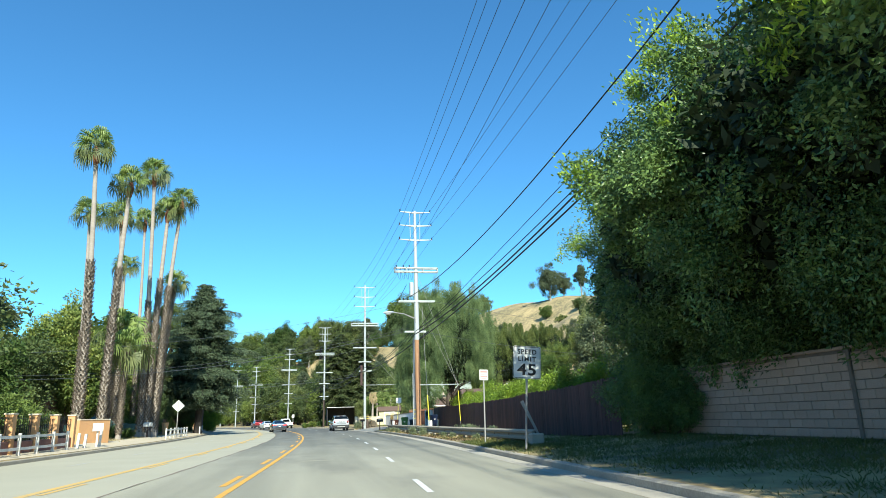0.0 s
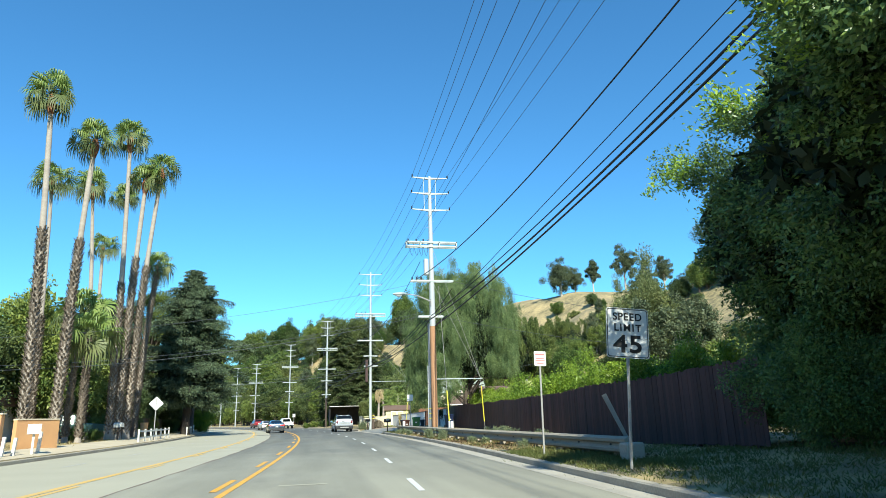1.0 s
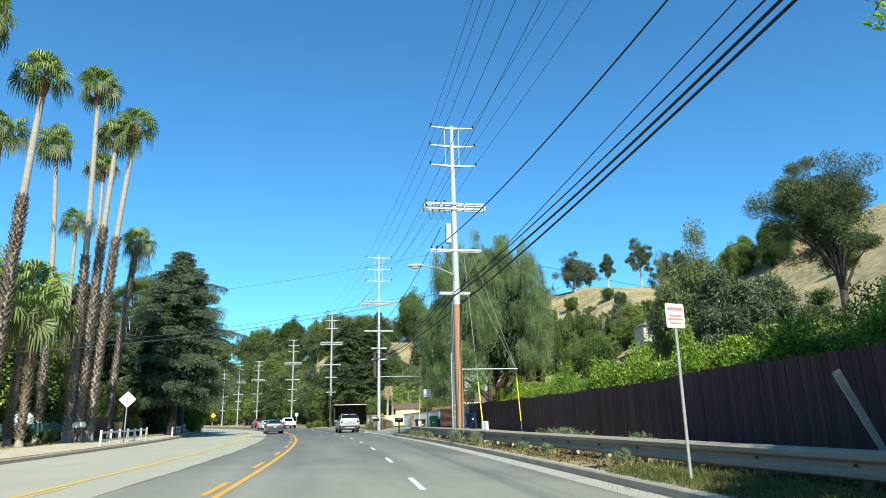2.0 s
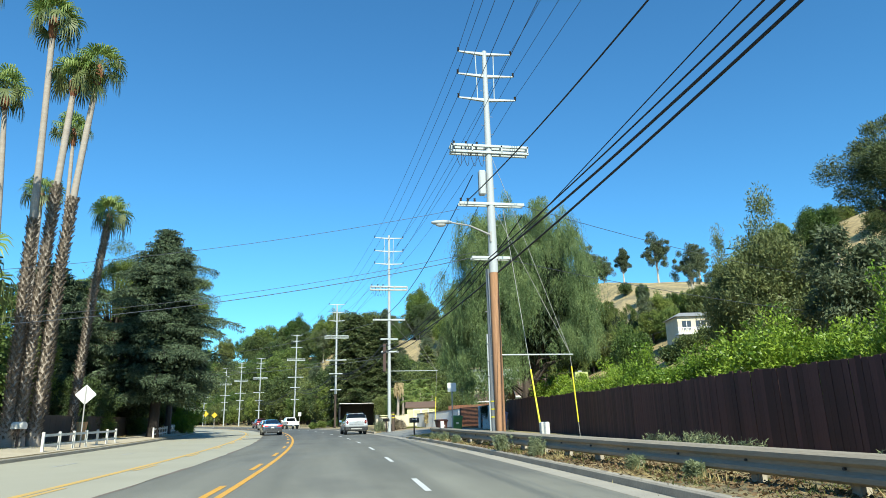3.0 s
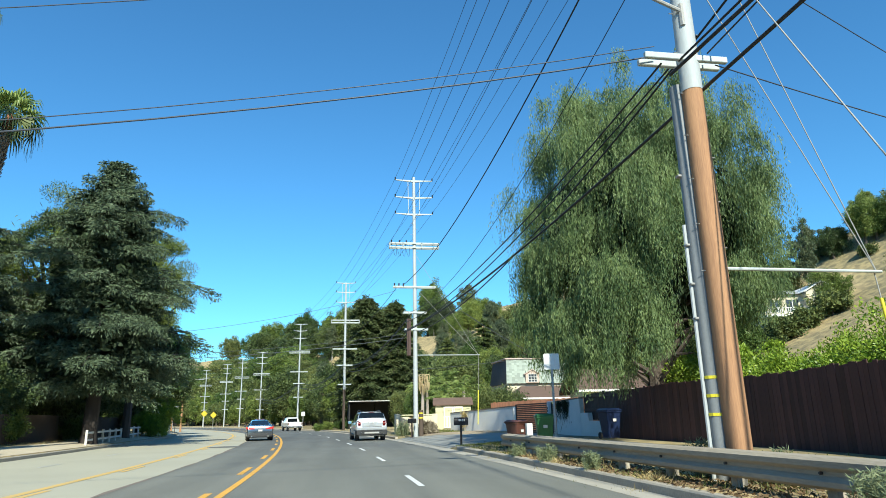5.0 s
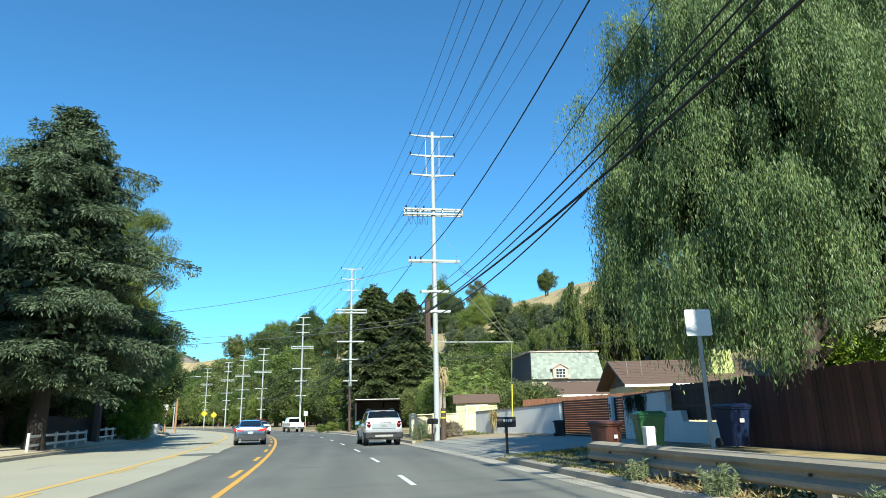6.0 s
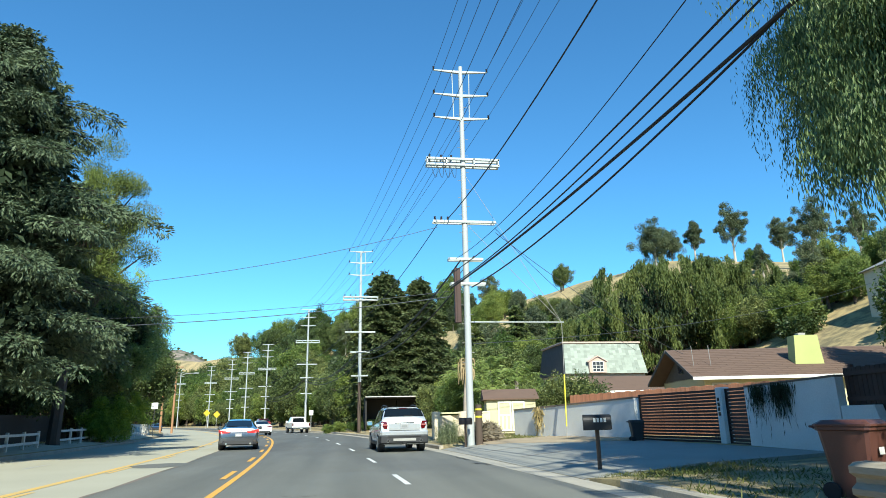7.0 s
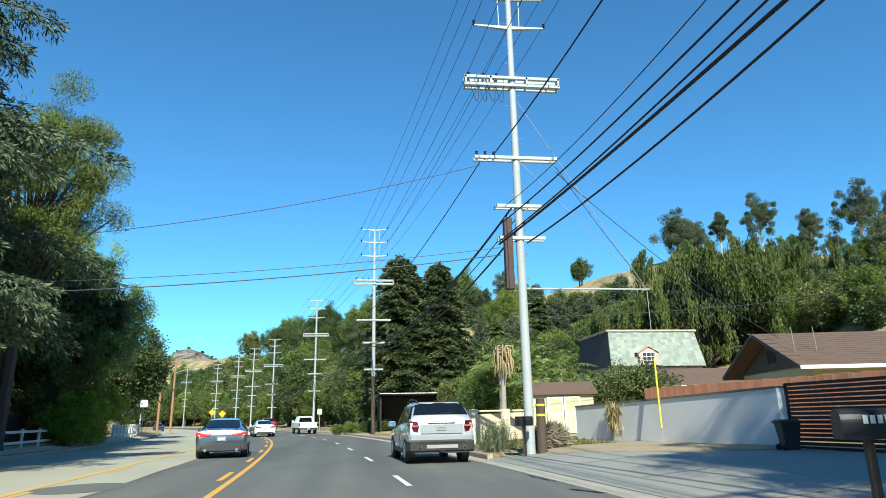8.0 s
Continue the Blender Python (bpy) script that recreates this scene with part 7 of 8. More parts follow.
part("dormer_roof", Geo().add([(1.95, -0.28, 5.46), (2.85, -0.28, 5.97), (3.75, -0.28, 5.46), (1.95, 0.8, 5.46), (2.85, 0.8, 5.97), (3.75, 0.8, 5.46), (1.95, -0.28, 5.39), (2.85, -0.28, 5.90), (3.75, -0.28, 5.39)], [(0, 1, 4, 3), (1, 2, 5, 4), (6, 7, 1, 0), (7, 8, 2, 1)]), M_PINKTRIM, d)
part("window", Geo().box((2.4, -0.2, 4.65), (3.3, -0.184, 5.45)), M_WINDOW, d)
g = Geo()
for x in (2.36, 2.66, 3.0, 3.30):
    g.box((x, -0.215, 4.62), (x + 0.04, -0.2, 5.48))
for z in (4.62, 4.88, 5.14, 5.44):
    g.box((2.36, -0.213, z), (3.34, -0.202, z + 0.035))
part("glazing_bars", g, M_TRIM, d, "white glazing bars")
h = thing("annexe", "low brown-roofed annexe with white eaves", "house", pose(18.6, 99.5, 0.25))
part("wall", Geo().box((0.4, 0.5, -0.3), (9.6, 5.5, 2.7)), M_STUCCO_CREAM, h)
part("roof", Geo().add([(0, 0, 2.75), (10.2, 0, 2.75), (10.2, 6, 2.75), (0, 6, 2.75), (1.4, 3, 4.0), (9.0, 3, 4.0)], [(0, 1, 5, 4), (1, 2, 5), (2, 3, 4, 5), (3, 0, 4), (3, 2, 1, 0)]), M_ROOF, h)
part("fascia", Geo().box((-0.02, -0.04, 2.60), (10.22, 0.0, 2.76)), M_TRIM, h, "white fascia board")
part("vent_pipe", Geo().tube([(8.2, 1.2, 3.1), (8.2, 1.2, 3.7)], [0.07, 0.07], 8), M_GALV, h)
part("lean_to", Geo().slab([(9.0, 0.2, 3.95), (12.4, 0.2, 3.8), (12.4, 4, 4.15), (9.0, 4, 4.2)], 0.12), M_TRIM, h, "white flat lean-to roof")

h = thing("garden_shed", "small pale yellow timber shed with white double doors", "shed", pose(9.35, 91.0, gz(10.5, 91.5), 0, 0, -8))
part("wall", Geo().box((0.1, 0.1, -0.2), (2.95, 2.4, 1.95)), M_STUCCO_YELLOW, h)
part("roof", Geo().add([(-0.1, -0.1, 1.93), (3.15, -0.1, 1.93), (3.15, 1.3, 2.5), (-0.1, 1.3, 2.5), (-0.1, 2.6, 1.93), (3.15, 2.6, 1.93), (-0.1, -0.1, 1.85), (3.15, -0.1, 1.85), (-0.1, 2.6, 1.85), (3.15, 2.6, 1.85)], [(0, 1, 2, 3), (3, 2, 5, 4), (6, 7, 1, 0), (4, 5, 9, 8), (6, 8, 9, 7), (0, 3, 4, 8, 6), (1, 7, 9, 5, 2)]), M_ROOF, h, "brown shingle roof")
for s in (0, 1):
    x0 = 0.75 + 0.8 * s
    dr = part("door", Geo().box((x0, 0.04, 0.1), (x0 + 0.76, 0.098, 1.75), bev=0.01), M_STUCCO_YELLOW, h)
    g = Geo()
    for x in (0.0, 0.22, 0.44, 0.68):
        g.box((x0 + x, 0.02, 0.15), (x0 + x + 0.08, 0.038, 0.95))
    for z in (0.1, 0.93, 1.66):
        g.box((x0, 0.018, z), (x0 + 0.76, 0.036, z + 0.09))
    for x in (0.0, 0.68):
        g.box((x0 + x, 0.016, 0.1), (x0 + x + 0.08, 0.034, 1.75))
    tagged(part("batten_frame", g, M_TRIM, dr, "white battens"), kind="stuff")
w = thing("cream_wall", "low cream stucco wall with piers beside the shed", "wall", Matrix.Identity(4))
part("wall", Geo().loft([[(x, y - 0.09, 0.1), (x, y + 0.09, 0.1), (x, y + 0.09, t), (x, y - 0.09, t)] for x, y, t in ((6.2, 88.6, 1.4), (9.4, 90.6, 1.5))]), M_STUCCO_CREAM, w)
for x, y in ((6.15, 88.6), (7.75, 89.55), (9.3, 90.55)):
    part("pier", Geo().box((x - 0.2, y - 0.2, 0.1), (x + 0.2, y + 0.2, 1.62), bev=0.02), M_STUCCO_CREAM, w)
for x0, x1 in ((6.35, 7.55), (7.95, 9.1)):
    part("coping", Geo().box((x0, 88.9, 1.5), (x1, 89.3, 1.58), bev=0.02), M_STUCCO_YELLOW, w)

h = thing("carport", "dark open carport with a thin white roof edge", "carport", pose(3.0, 116.2, gz(5, 118)))
# roof, walls and posts coloured near-black to stand for deep shade
part("roof", Geo().box((0, 0.12, 2.95), (6.5, 9.2, 3.07)), M_RUBBER, h)
part("fascia", Geo().box((0, 0.08, 3.02), (6.5, 0.115, 3.08)), M_TRIM, h, "thin white roof edge")
part("back_wall", Geo().box((0, 9.0, 0), (6.5, 9.2, 2.95)), M_RUBBER, h)
# not real doors: black panels added to fill the opening with shade
for k in range(2):
    part("door", Geo().box((0.2 + 3.1 * k, 4.1, 0), (3.2 + 3.1 * k, 4.17, 2.9), bev=0.01), M_RUBBER, h, "black panel standing in for the carport's dark interior")
part("side_wall", Geo().box((6.3, 0.2, 0), (6.5, 9.0, 2.95)), M_RUBBER, h)
part("side_wall", Geo().box((0.0, 2.0, 0), (0.15, 9.0, 2.95)), M_RUBBER, h)
for x in (0.02, 6.34):
    part("post", Geo().box((x, 0.5, 0), (x + 0.14, 0.64, 2.95)), M_RUBBER, h)

HX, HY = 44.7, 96.6
h = thing("hillside_house", "cream two-level hillside house with a white balustrade terrace", "house", pose(HX, HY, 10.4, 0, 0, -12) @ Matrix.Scale(0.76, 4))
part("wall", Geo().box((0, 1.5, -4), (9.2, 8, 3.4)), M_STUCCO_CREAM, h)
part("gable_wing", Geo().loft([[(x, y, z) for x, z in ((5.2, -4), (9.4, -4), (9.4, 3.4), (7.3, 4.6), (5.2, 3.4))] for y in (0.2, 1.5)]), M_STUCCO_CREAM, h)
part("gable_roof", Geo().slab([(4.9, -0.1, 3.35), (7.3, -0.1, 4.75), (7.3, 8, 4.75), (4.9, 8, 3.35)], -0.12), M_TRIM, h)
part("gable_roof", Geo().slab([(7.3, -0.1, 4.75), (9.7, -0.1, 3.35), (9.7, 8, 3.35), (7.3, 8, 4.75)], -0.12), M_TRIM, h)
part("roof", Geo().add([(-0.5, 1.0, 3.3), (5.4, 1.0, 3.3), (5.4, 8.4, 3.3), (-0.5, 8.4, 3.3), (1.5, 4.7, 4.4), (5.4, 4.7, 4.4)], [(0, 1, 5, 4), (2, 3, 4, 5), (3, 0, 4), (3, 2, 1, 0), (1, 2, 5)]), M_ROOF_GREY, h)
part("terrace", Geo().box((-0.6, -0.2, 0.15), (5.2, 1.5, 0.4)), M_TRIM, h)
for k in range(22):
    part("baluster", Geo().tube([(-0.5 + k * 0.265, -0.1, 0.4), (-0.5 + k * 0.265, -0.1, 0.75), (-0.5 + k * 0.265, -0.1, 1.2)], [0.05, 0.08, 0.05], 6), M_TRIM, h)
part("handrail", Geo().box((-0.6, -0.2, 1.2), (5.2, 0.0, 1.32)), M_TRIM, h)
for x, w_, y in ((0.7, 1.5, 1.47), (3.0, 1.6, 1.47), (6.5, 1.7, 0.17)):
    wd = part("window", Geo().box((x, y - 0.03, 1.0), (x + w_, y + 0.01, 2.6)), M_WINDOW, h)
    part("frame", Geo().box((x + w_ / 2 - 0.04, y - 0.06, 1.0), (x + w_ / 2 + 0.04, y - 0.032, 2.6)), M_TRIM, wd)

for k, (x, y, sc) in enumerate(((44.2, 94.6, 0.5), (46.6, 94.2, 0.46), (49.4, 93.8, 0.5), (42.4, 95.5, 0.45))):
    plant(FARBUSH, "hillside_bush", "dark green bush below the terrace of the hillside house", x, y, sc, k * 1.4, category="bush")

# ---- vehicles ----


def wheel(parent, x, y, r, wd):
    s = 1 if x > 0 else -1
    t = part("wheel", Geo().tube([(x - wd / 2, y, r), (x - wd / 2 + 0.02, y, r), (x + wd / 2 - 0.02, y, r), (x + wd / 2, y, r)], [r * 0.9, r, r, r * 0.9], 22), M_RUBBER, parent, "black tyre")
    part("rim", Geo().tube([(x + s * (wd / 2 - 0.01), y, r), (x + s * (wd / 2 + 0.012), y, r)], [r * 0.66, r * 0.58], 16), M_RIM, t, "alloy rim")
    part("arch", Geo().tube([(x - s * 0.12, y, r + 0.02), (x + s * (wd / 2 - 0.035), y, r + 0.02)], [r * 1.17, r * 1.17], 22), M_BLACKPLASTIC, parent, "dark wheel arch")


def car(name, label, m, st, paint, rear_glass, side_glass, wheels, r, lights, kind):
    """A car from rings along its length: (y, underside, belt, top, half width, half width of the roof)."""
    ob = thing(name, label, "car", m)
    ys = [s[0] for s in st]
    q = lambda y, i: float(np.interp(y, ys, [s[i] for s in st]))

    def ring(y):
        zb, zs, zt, wb, wr = (q(y, i) for i in range(1, 6))
        h = [(0.0, zb), (wb * 0.8, zb), (wb * 0.96, zb + 0.07), (wb, zb + 0.5 * (zs - zb)), (wb * 0.985, zs - 0.07), (wb * 0.95, zs), (wr + 0.05, max(zs + 0.005, zt - 0.09)), (wr * 0.92, max(zs + 0.01, zt - 0.015)), (wr * 0.5, zt), (0.0, zt + 0.004)]
        return [(a, y, z) for a, z in h] + [(-a, y, z) for a, z in h[-2:0:-1]]

    yy = sorted(set(ys + list(np.linspace(ys[0], ys[-1], 26))))
    shell = Geo().loft([ring(y) for y in yy]).mesh("body", True)
    shell.set_sharp_from_angle(angle=radians(26))
    part("body", shell, paint, ob)

    def side(y, f, s):
        zb, zs, zt, wb, wr = (q(y, i) for i in range(1, 6))
        a, b = Vector((wb * 0.95, y, zs)), Vector((wr + 0.05, y, max(zs + 0.005, zt - 0.09)))
        p = a.lerp(b, f) + Vector((0.012, 0, 0.006))
        p.x *= s
        return p

    for y0, y1, t0, t1 in side_glass:
        for s in (-1, 1):
            n = 5
            g = Geo()
            lo = [side(y0 + (y1 - y0) * k / n, 0.10, s) for k in range(n + 1)]
            hi = [side(t0 + (t1 - t0) * k / n, 0.93, s) for k in range(n + 1)]
            g.add(lo + hi, [(k, k + 1, n + 2 + k, n + 1 + k) if s > 0 else (k + 1, k, n + 1 + k, n + 2 + k) for k in range(n)])
            part("side_window", g, M_CARGLASS, ob, "dark tinted side glass", smooth=True)
    for (ya, yb, wa, wb_) in rear_glass:
        g = Geo()
        n = 4
        for k in range(n + 1):
            y = ya + (yb - ya) * k / n
            z = q(y, 3) + 0.016
            ww = wa + (wb_ - wa) * k / n
            dy = -0.012 if ya < 2 else 0.012
            g.v += [(-ww, y + dy + 0.02, z - 0.015), (-ww * 0.5, y + dy, z), (ww * 0.5, y + dy, z), (ww, y + dy + 0.02, z - 0.015)]
        for k in range(n):
            g.f += [(4 * k + j, 4 * k + j + 1, 4 * k + 5 + j, 4 * k + 4 + j) for j in range(3)]
        part("windscreen" if ya > 2 else "rear_window", g, M_CARGLASS, ob, "dark tinted glass", smooth=True)
    W = max(s[4] for s in st)
    for y in wheels:
        for s in (-1, 1):
            wheel(ob, s * (W - 0.125), y, r, 0.25)
    if kind == "suv":
        for s in (-1, 1):
            L = part("tail_lamp", Geo().loft([[(s * a, y, z) for a, y, z in p] for p in (((0.70, -0.005, 0.90), (0.93, 0.06, 0.90), (0.955, 0.32, 0.95), (0.72, 0.12, 0.92)), ((0.67, -0.005, 1.04), (0.945, 0.06, 1.04), (0.965, 0.36, 1.06), (0.68, 0.12, 1.04)), ((0.71, 0.02, 1.20), (0.92, 0.08, 1.20), (0.95, 0.34, 1.19), (0.72, 0.14, 1.20)))]), M_TAIL, ob, "red tail lamp with a pale band")
            part("pale_band", Geo().box((s * 0.79 - 0.09, -0.012, 1.03), (s * 0.79 + 0.09, 0.02, 1.08)), M_TAILPALE, L)
            part("exhaust", Geo().tube([(s * 0.66, -0.085, 0.44), (s * 0.66, 0.12, 0.44)], [0.062, 0.062], 12), M_CHROME, ob, "oval chrome exhaust tip")
            part("exhaust_bore", Geo().tube([(s * 0.66, -0.09, 0.44), (s * 0.66, -0.05, 0.44)], [0.05, 0.05], 12), M_BLACKIRON, ob)
            part("roof_rail", Geo().tube([(s * 0.60, 0.62, 1.72), (s * 0.62, 0.80, 1.80), (s * 0.63, 1.8, 1.85), (s * 0.62, 2.5, 1.79), (s * 0.6, 2.65, 1.72)], 0.022, 6), M_BLACKPLASTIC, ob)
            mir = part("mirror", Geo().box((s * 1.06 - 0.12, 3.05, 1.02), (s * 1.06 + 0.12, 3.18, 1.2), bev=0.04), paint, ob)
            part("mirror_glass", Geo().box((s * 1.06 - 0.1, 3.044, 1.045), (s * 1.06 + 0.1, 3.049, 1.175)), M_CHROME, mir)
        part("bumper", Geo().loft([[(-0.975, y + 0.10, z), (-0.93, y + 0.015, z), (-0.8, y, z), (0.8, y, z), (0.93, y + 0.015, z), (0.975, y + 0.10, z), (0.975, 0.5, z), (-0.975, 0.5, z)] for y, z in ((0.0, 0.33), (-0.06, 0.38), (-0.065, 0.60), (-0.03, 0.63))]), M_BLACKPLASTIC, ob, "dark grey lower bumper")
        part("bumper_cover", Geo().loft([[(-0.965, y + 0.13, z), (-0.9, y + 0.05, z), (-0.74, y, z), (0.74, y, z), (0.9, y + 0.05, z), (0.965, y + 0.13, z), (0.965, 0.5, z), (-0.965, 0.5, z)] for y, z in ((-0.03, 0.62), (-0.075, 0.67), (-0.075, 0.77), (-0.02, 0.82), (0.03, 0.83))]), paint, ob, "silver upper bumper")
        part("tailgate", Geo().loft([[(-w_, y_, z_), (w_, y_, z_), (w_, y_ + 0.04, z_), (-w_, y_ + 0.04, z_)] for w_, y_, z_ in ((0.60, 0.018, 0.845), (0.63, 0.012, 0.92), (0.655, 0.022, 1.10), (0.69, 0.052, 1.20), (0.72, 0.078, 1.265))]), paint, ob, "silver tailgate panel")
        for s in (-1, 1):
            part("quarter_glass", Geo().slab([(s * 0.80, 0.155, 1.33), (s * 0.93, 0.30, 1.24), (s * 0.80, 0.52, 1.60), (s * 0.715, 0.415, 1.655)][::s], 0.006), M_CARGLASS, ob, "dark wrapped quarter glass")
        part("skid_plate", Geo().box((-0.46, -0.085, 0.43), (0.46, -0.05, 0.53), bev=0.01), M_GALV, ob, "silver skid plate")
        part("bumper_step", Geo().box((-0.66, -0.085, 0.585), (0.66, 0.1, 0.64), bev=0.015), M_BLACKPLASTIC, ob)
        part("tow_hitch", Geo().box((-0.08, -0.07, 0.30), (0.08, 0.05, 0.40), bev=0.02), M_BLACKIRON, ob)
        pl = part("number_plate", Geo().box((-0.155, -0.012, 0.93), (0.155, 0.03, 1.09), bev=0.008), M_PLATE, ob)
        part("plate_bar", Geo().box((-0.11, -0.016, 0.98), (0.11, -0.011, 1.03)), M_GREYPAINT_DULL, pl)
        part("tailgate_strip", Geo().box((-0.40, 0.0, 1.115), (0.40, 0.05, 1.15), bev=0.008), M_CHROME, ob)
        part("tailgate_gap", Geo().box((-0.62, 0.012, 0.832), (0.62, 0.05, 0.843)), M_BLACKIRON, ob)
        part("wiper", Geo().tube([(0.0, 0.13, 1.41), (0.38, 0.135, 1.41)], 0.012, 5), M_BLACKPLASTIC, ob)
        part("spoiler", Geo().box((-0.6, 0.42, 1.70), (0.6, 0.72, 1.735), bev=0.012), paint, ob)
        part("brake_light", Geo().box((-0.16, 0.412, 1.695), (0.16, 0.425, 1.722)), M_TAIL, ob)
        for s in (-1, 1):
            for y in (1.55, 2.65):
                part("door_handle", Geo().box((s * 0.965 - 0.015, y, 0.93), (s * 0.965 + 0.015, y + 0.2, 0.965), bev=0.008), paint, ob)
            part("door_gap", Geo().box((s * 0.958 - 0.004, 2.02, 0.38), (s * 0.958 + 0.004, 2.032, 1.0)), M_BLACKIRON, ob)
            part("sill", Geo().box((s * 0.93 - 0.03, 1.35, 0.27), (s * 0.93 + 0.03, 3.35, 0.42), bev=0.02), M_BLACKPLASTIC, ob)
    else:
        for s in (-1, 1):
            L = part("tail_lamp", Geo().loft([[(s * a, y, z) for a, y, z in p] for p in (((0.42, -0.03, 0.80), (0.83, 0.02, 0.78), (0.915, 0.30, 0.80), (0.44, 0.12, 0.80)), ((0.36, 0.0, 0.87), (0.86, 0.05, 0.93), (0.925, 0.34, 0.94), (0.38, 0.14, 0.88)))]), lights, ob, "slim lit red tail lamp")
            mir = part("mirror", Geo().box((s * 1.0 - 0.1, 3.0, 0.92), (s * 1.0 + 0.1, 3.12, 1.06), bev=0.035), paint, ob)
            part("exhaust", Geo().tube([(s * 0.55, -0.02, 0.30), (s * 0.55, 0.12, 0.30)], [0.05, 0.05], 10), M_CHROME, ob)
        part("diffuser", Geo().loft([[(-0.84, y + 0.08, z), (-0.66, y, z), (0.66, y, z), (0.84, y + 0.08, z), (0.84, 0.4, z), (-0.84, 0.4, z)] for y, z in ((0.05, 0.24), (-0.02, 0.28), (-0.015, 0.44))]), M_BLACKPLASTIC, ob, "dark lower bumper")
        pl = part("number_plate", Geo().box((-0.155, -0.02, 0.62), (0.155, 0.0, 0.77), bev=0.008), M_PLATE, ob)
        part("plate_bar", Geo().box((-0.11, -0.024, 0.67), (0.11, -0.019, 0.71)), M_SIGNGREY, pl)
        part("boot_gap", Geo().box((-0.62, 0.012, 0.80), (0.62, 0.05, 0.81)), M_BLACKIRON, ob)
        part("boot_strip", Geo().box((-0.34, 0.03, 0.90), (0.34, 0.06, 0.925), bev=0.006), M_CHROME, ob)
    return ob


SUV = [(0.0, 0.42, 0.60, 0.64, 0.86, 0.82), (0.02, 0.38, 0.76, 0.80, 0.92, 0.84), (0.05, 0.34, 1.08, 1.18, 0.945, 0.86), (0.09, 0.31, 1.17, 1.28, 0.95, 0.86), (0.13, 0.29, 1.20, 1.36, 0.955, 0.83), (0.40, 0.28, 1.19, 1.67, 0.958, 0.73), (0.72, 0.28, 1.12, 1.745, 0.958, 0.69), (1.8, 0.28, 1.07, 1.78, 0.958, 0.68), (2.6, 0.28, 1.03, 1.72, 0.955, 0.66), (3.5, 0.28, 1.0, 1.08, 0.95, 0.74), (4.4, 0.30, 0.92, 0.98, 0.93, 0.74), (4.78, 0.42, 0.70, 0.72, 0.80, 0.66)]
SEDAN = [(0.0, 0.36, 0.60, 0.64, 0.78, 0.72), (0.02, 0.30, 0.82, 0.86, 0.85, 0.74), (0.08, 0.24, 0.95, 1.0, 0.89, 0.72), (0.5, 0.22, 0.97, 1.05, 0.92, 0.66), (0.65, 0.22, 0.97, 1.08, 0.92, 0.64), (1.5, 0.22, 0.95, 1.37, 0.92, 0.56), (2.2, 0.22, 0.94, 1.43, 0.92, 0.57), (2.85, 0.22, 0.92, 1.37, 0.92, 0.56), (3.75, 0.22, 0.9, 0.98, 0.92, 0.66), (4.5, 0.26, 0.8, 0.84, 0.9, 0.66), (4.8, 0.4, 0.62, 0.64, 0.75, 0.6)]
SUV_G = ([(0.135, 0.40, 0.82, 0.715), (2.68, 3.42, 0.60, 0.68)], [(0.55, 1.2, 0.72, 1.2), (1.28, 2.0, 1.28, 2.0), (2.08, 3.15, 2.08, 2.68)], (0.93, 3.85), 0.37)
SED_G = ([(0.68, 1.46, 0.62, 0.54), (2.92, 3.68, 0.54, 0.62)], [(0.95, 1.9, 1.4, 1.9), (1.98, 3.3, 1.98, 2.85)], (1.0, 3.85), 0.33)


def lamp_lens(name, col, power):
    m_, t, p = nodes_of(name)
    p.inputs["Base Color"].default_value = (*col, 1)
    p.inputs["Emission Color"].default_value = (1.0, 0.03, 0.015, 1)
    p.inputs["Emission Strength"].default_value = power
    p.inputs["Roughness"].default_value = 0.2
    return m_


M_LIT = lamp_lens("lit_tail_lamp", (0.3, 0.01, 0.01), 0.7)
car("estate_car", "silver four-wheel-drive car with dark tinted rear glass", pose(3.78, 80.1, 0.0, 0, 0, 4.5), SUV, M_SILVER, *SUV_G[:3], SUV_G[3], None, "suv")
car("saloon_car", "metallic grey saloon with lit red tail lamps", pose(-3.62, 86.2, 0.0, 0, 0, 8), SEDAN, M_GREYPAINT, *SED_G[:3], SED_G[3], M_LIT, "sedan")
car("saloon_car", "white saloon on the road ahead", pose(-6.9, 121.0, 0.0, 0, 0, 14), SEDAN, M_WHITECAR, *SED_G[:3], SED_G[3], M_TAIL, "sedan")
car("estate_car", "red four-wheel-drive car on the road ahead", pose(-10.8, 153.0, 0.0, 0, 0, 17), SUV, M_REDCAR, *SUV_G[:3], SUV_G[3], None, "suv")
car("saloon_car", "dark saloon coming the other way far off", pose(-36.5, 192.0, 0.0, 0, 0, 197), SEDAN, M_DARKCAR, *SED_G[:3], SED_G[3], M_TAIL, "sedan")
car("saloon_car", "dark saloon far off on the bend", pose(-42.5, 212.0, 0.0, 0, 0, 198), SEDAN, M_DARKCAR, *SED_G[:3], SED_G[3], M_TAIL, "sedan")


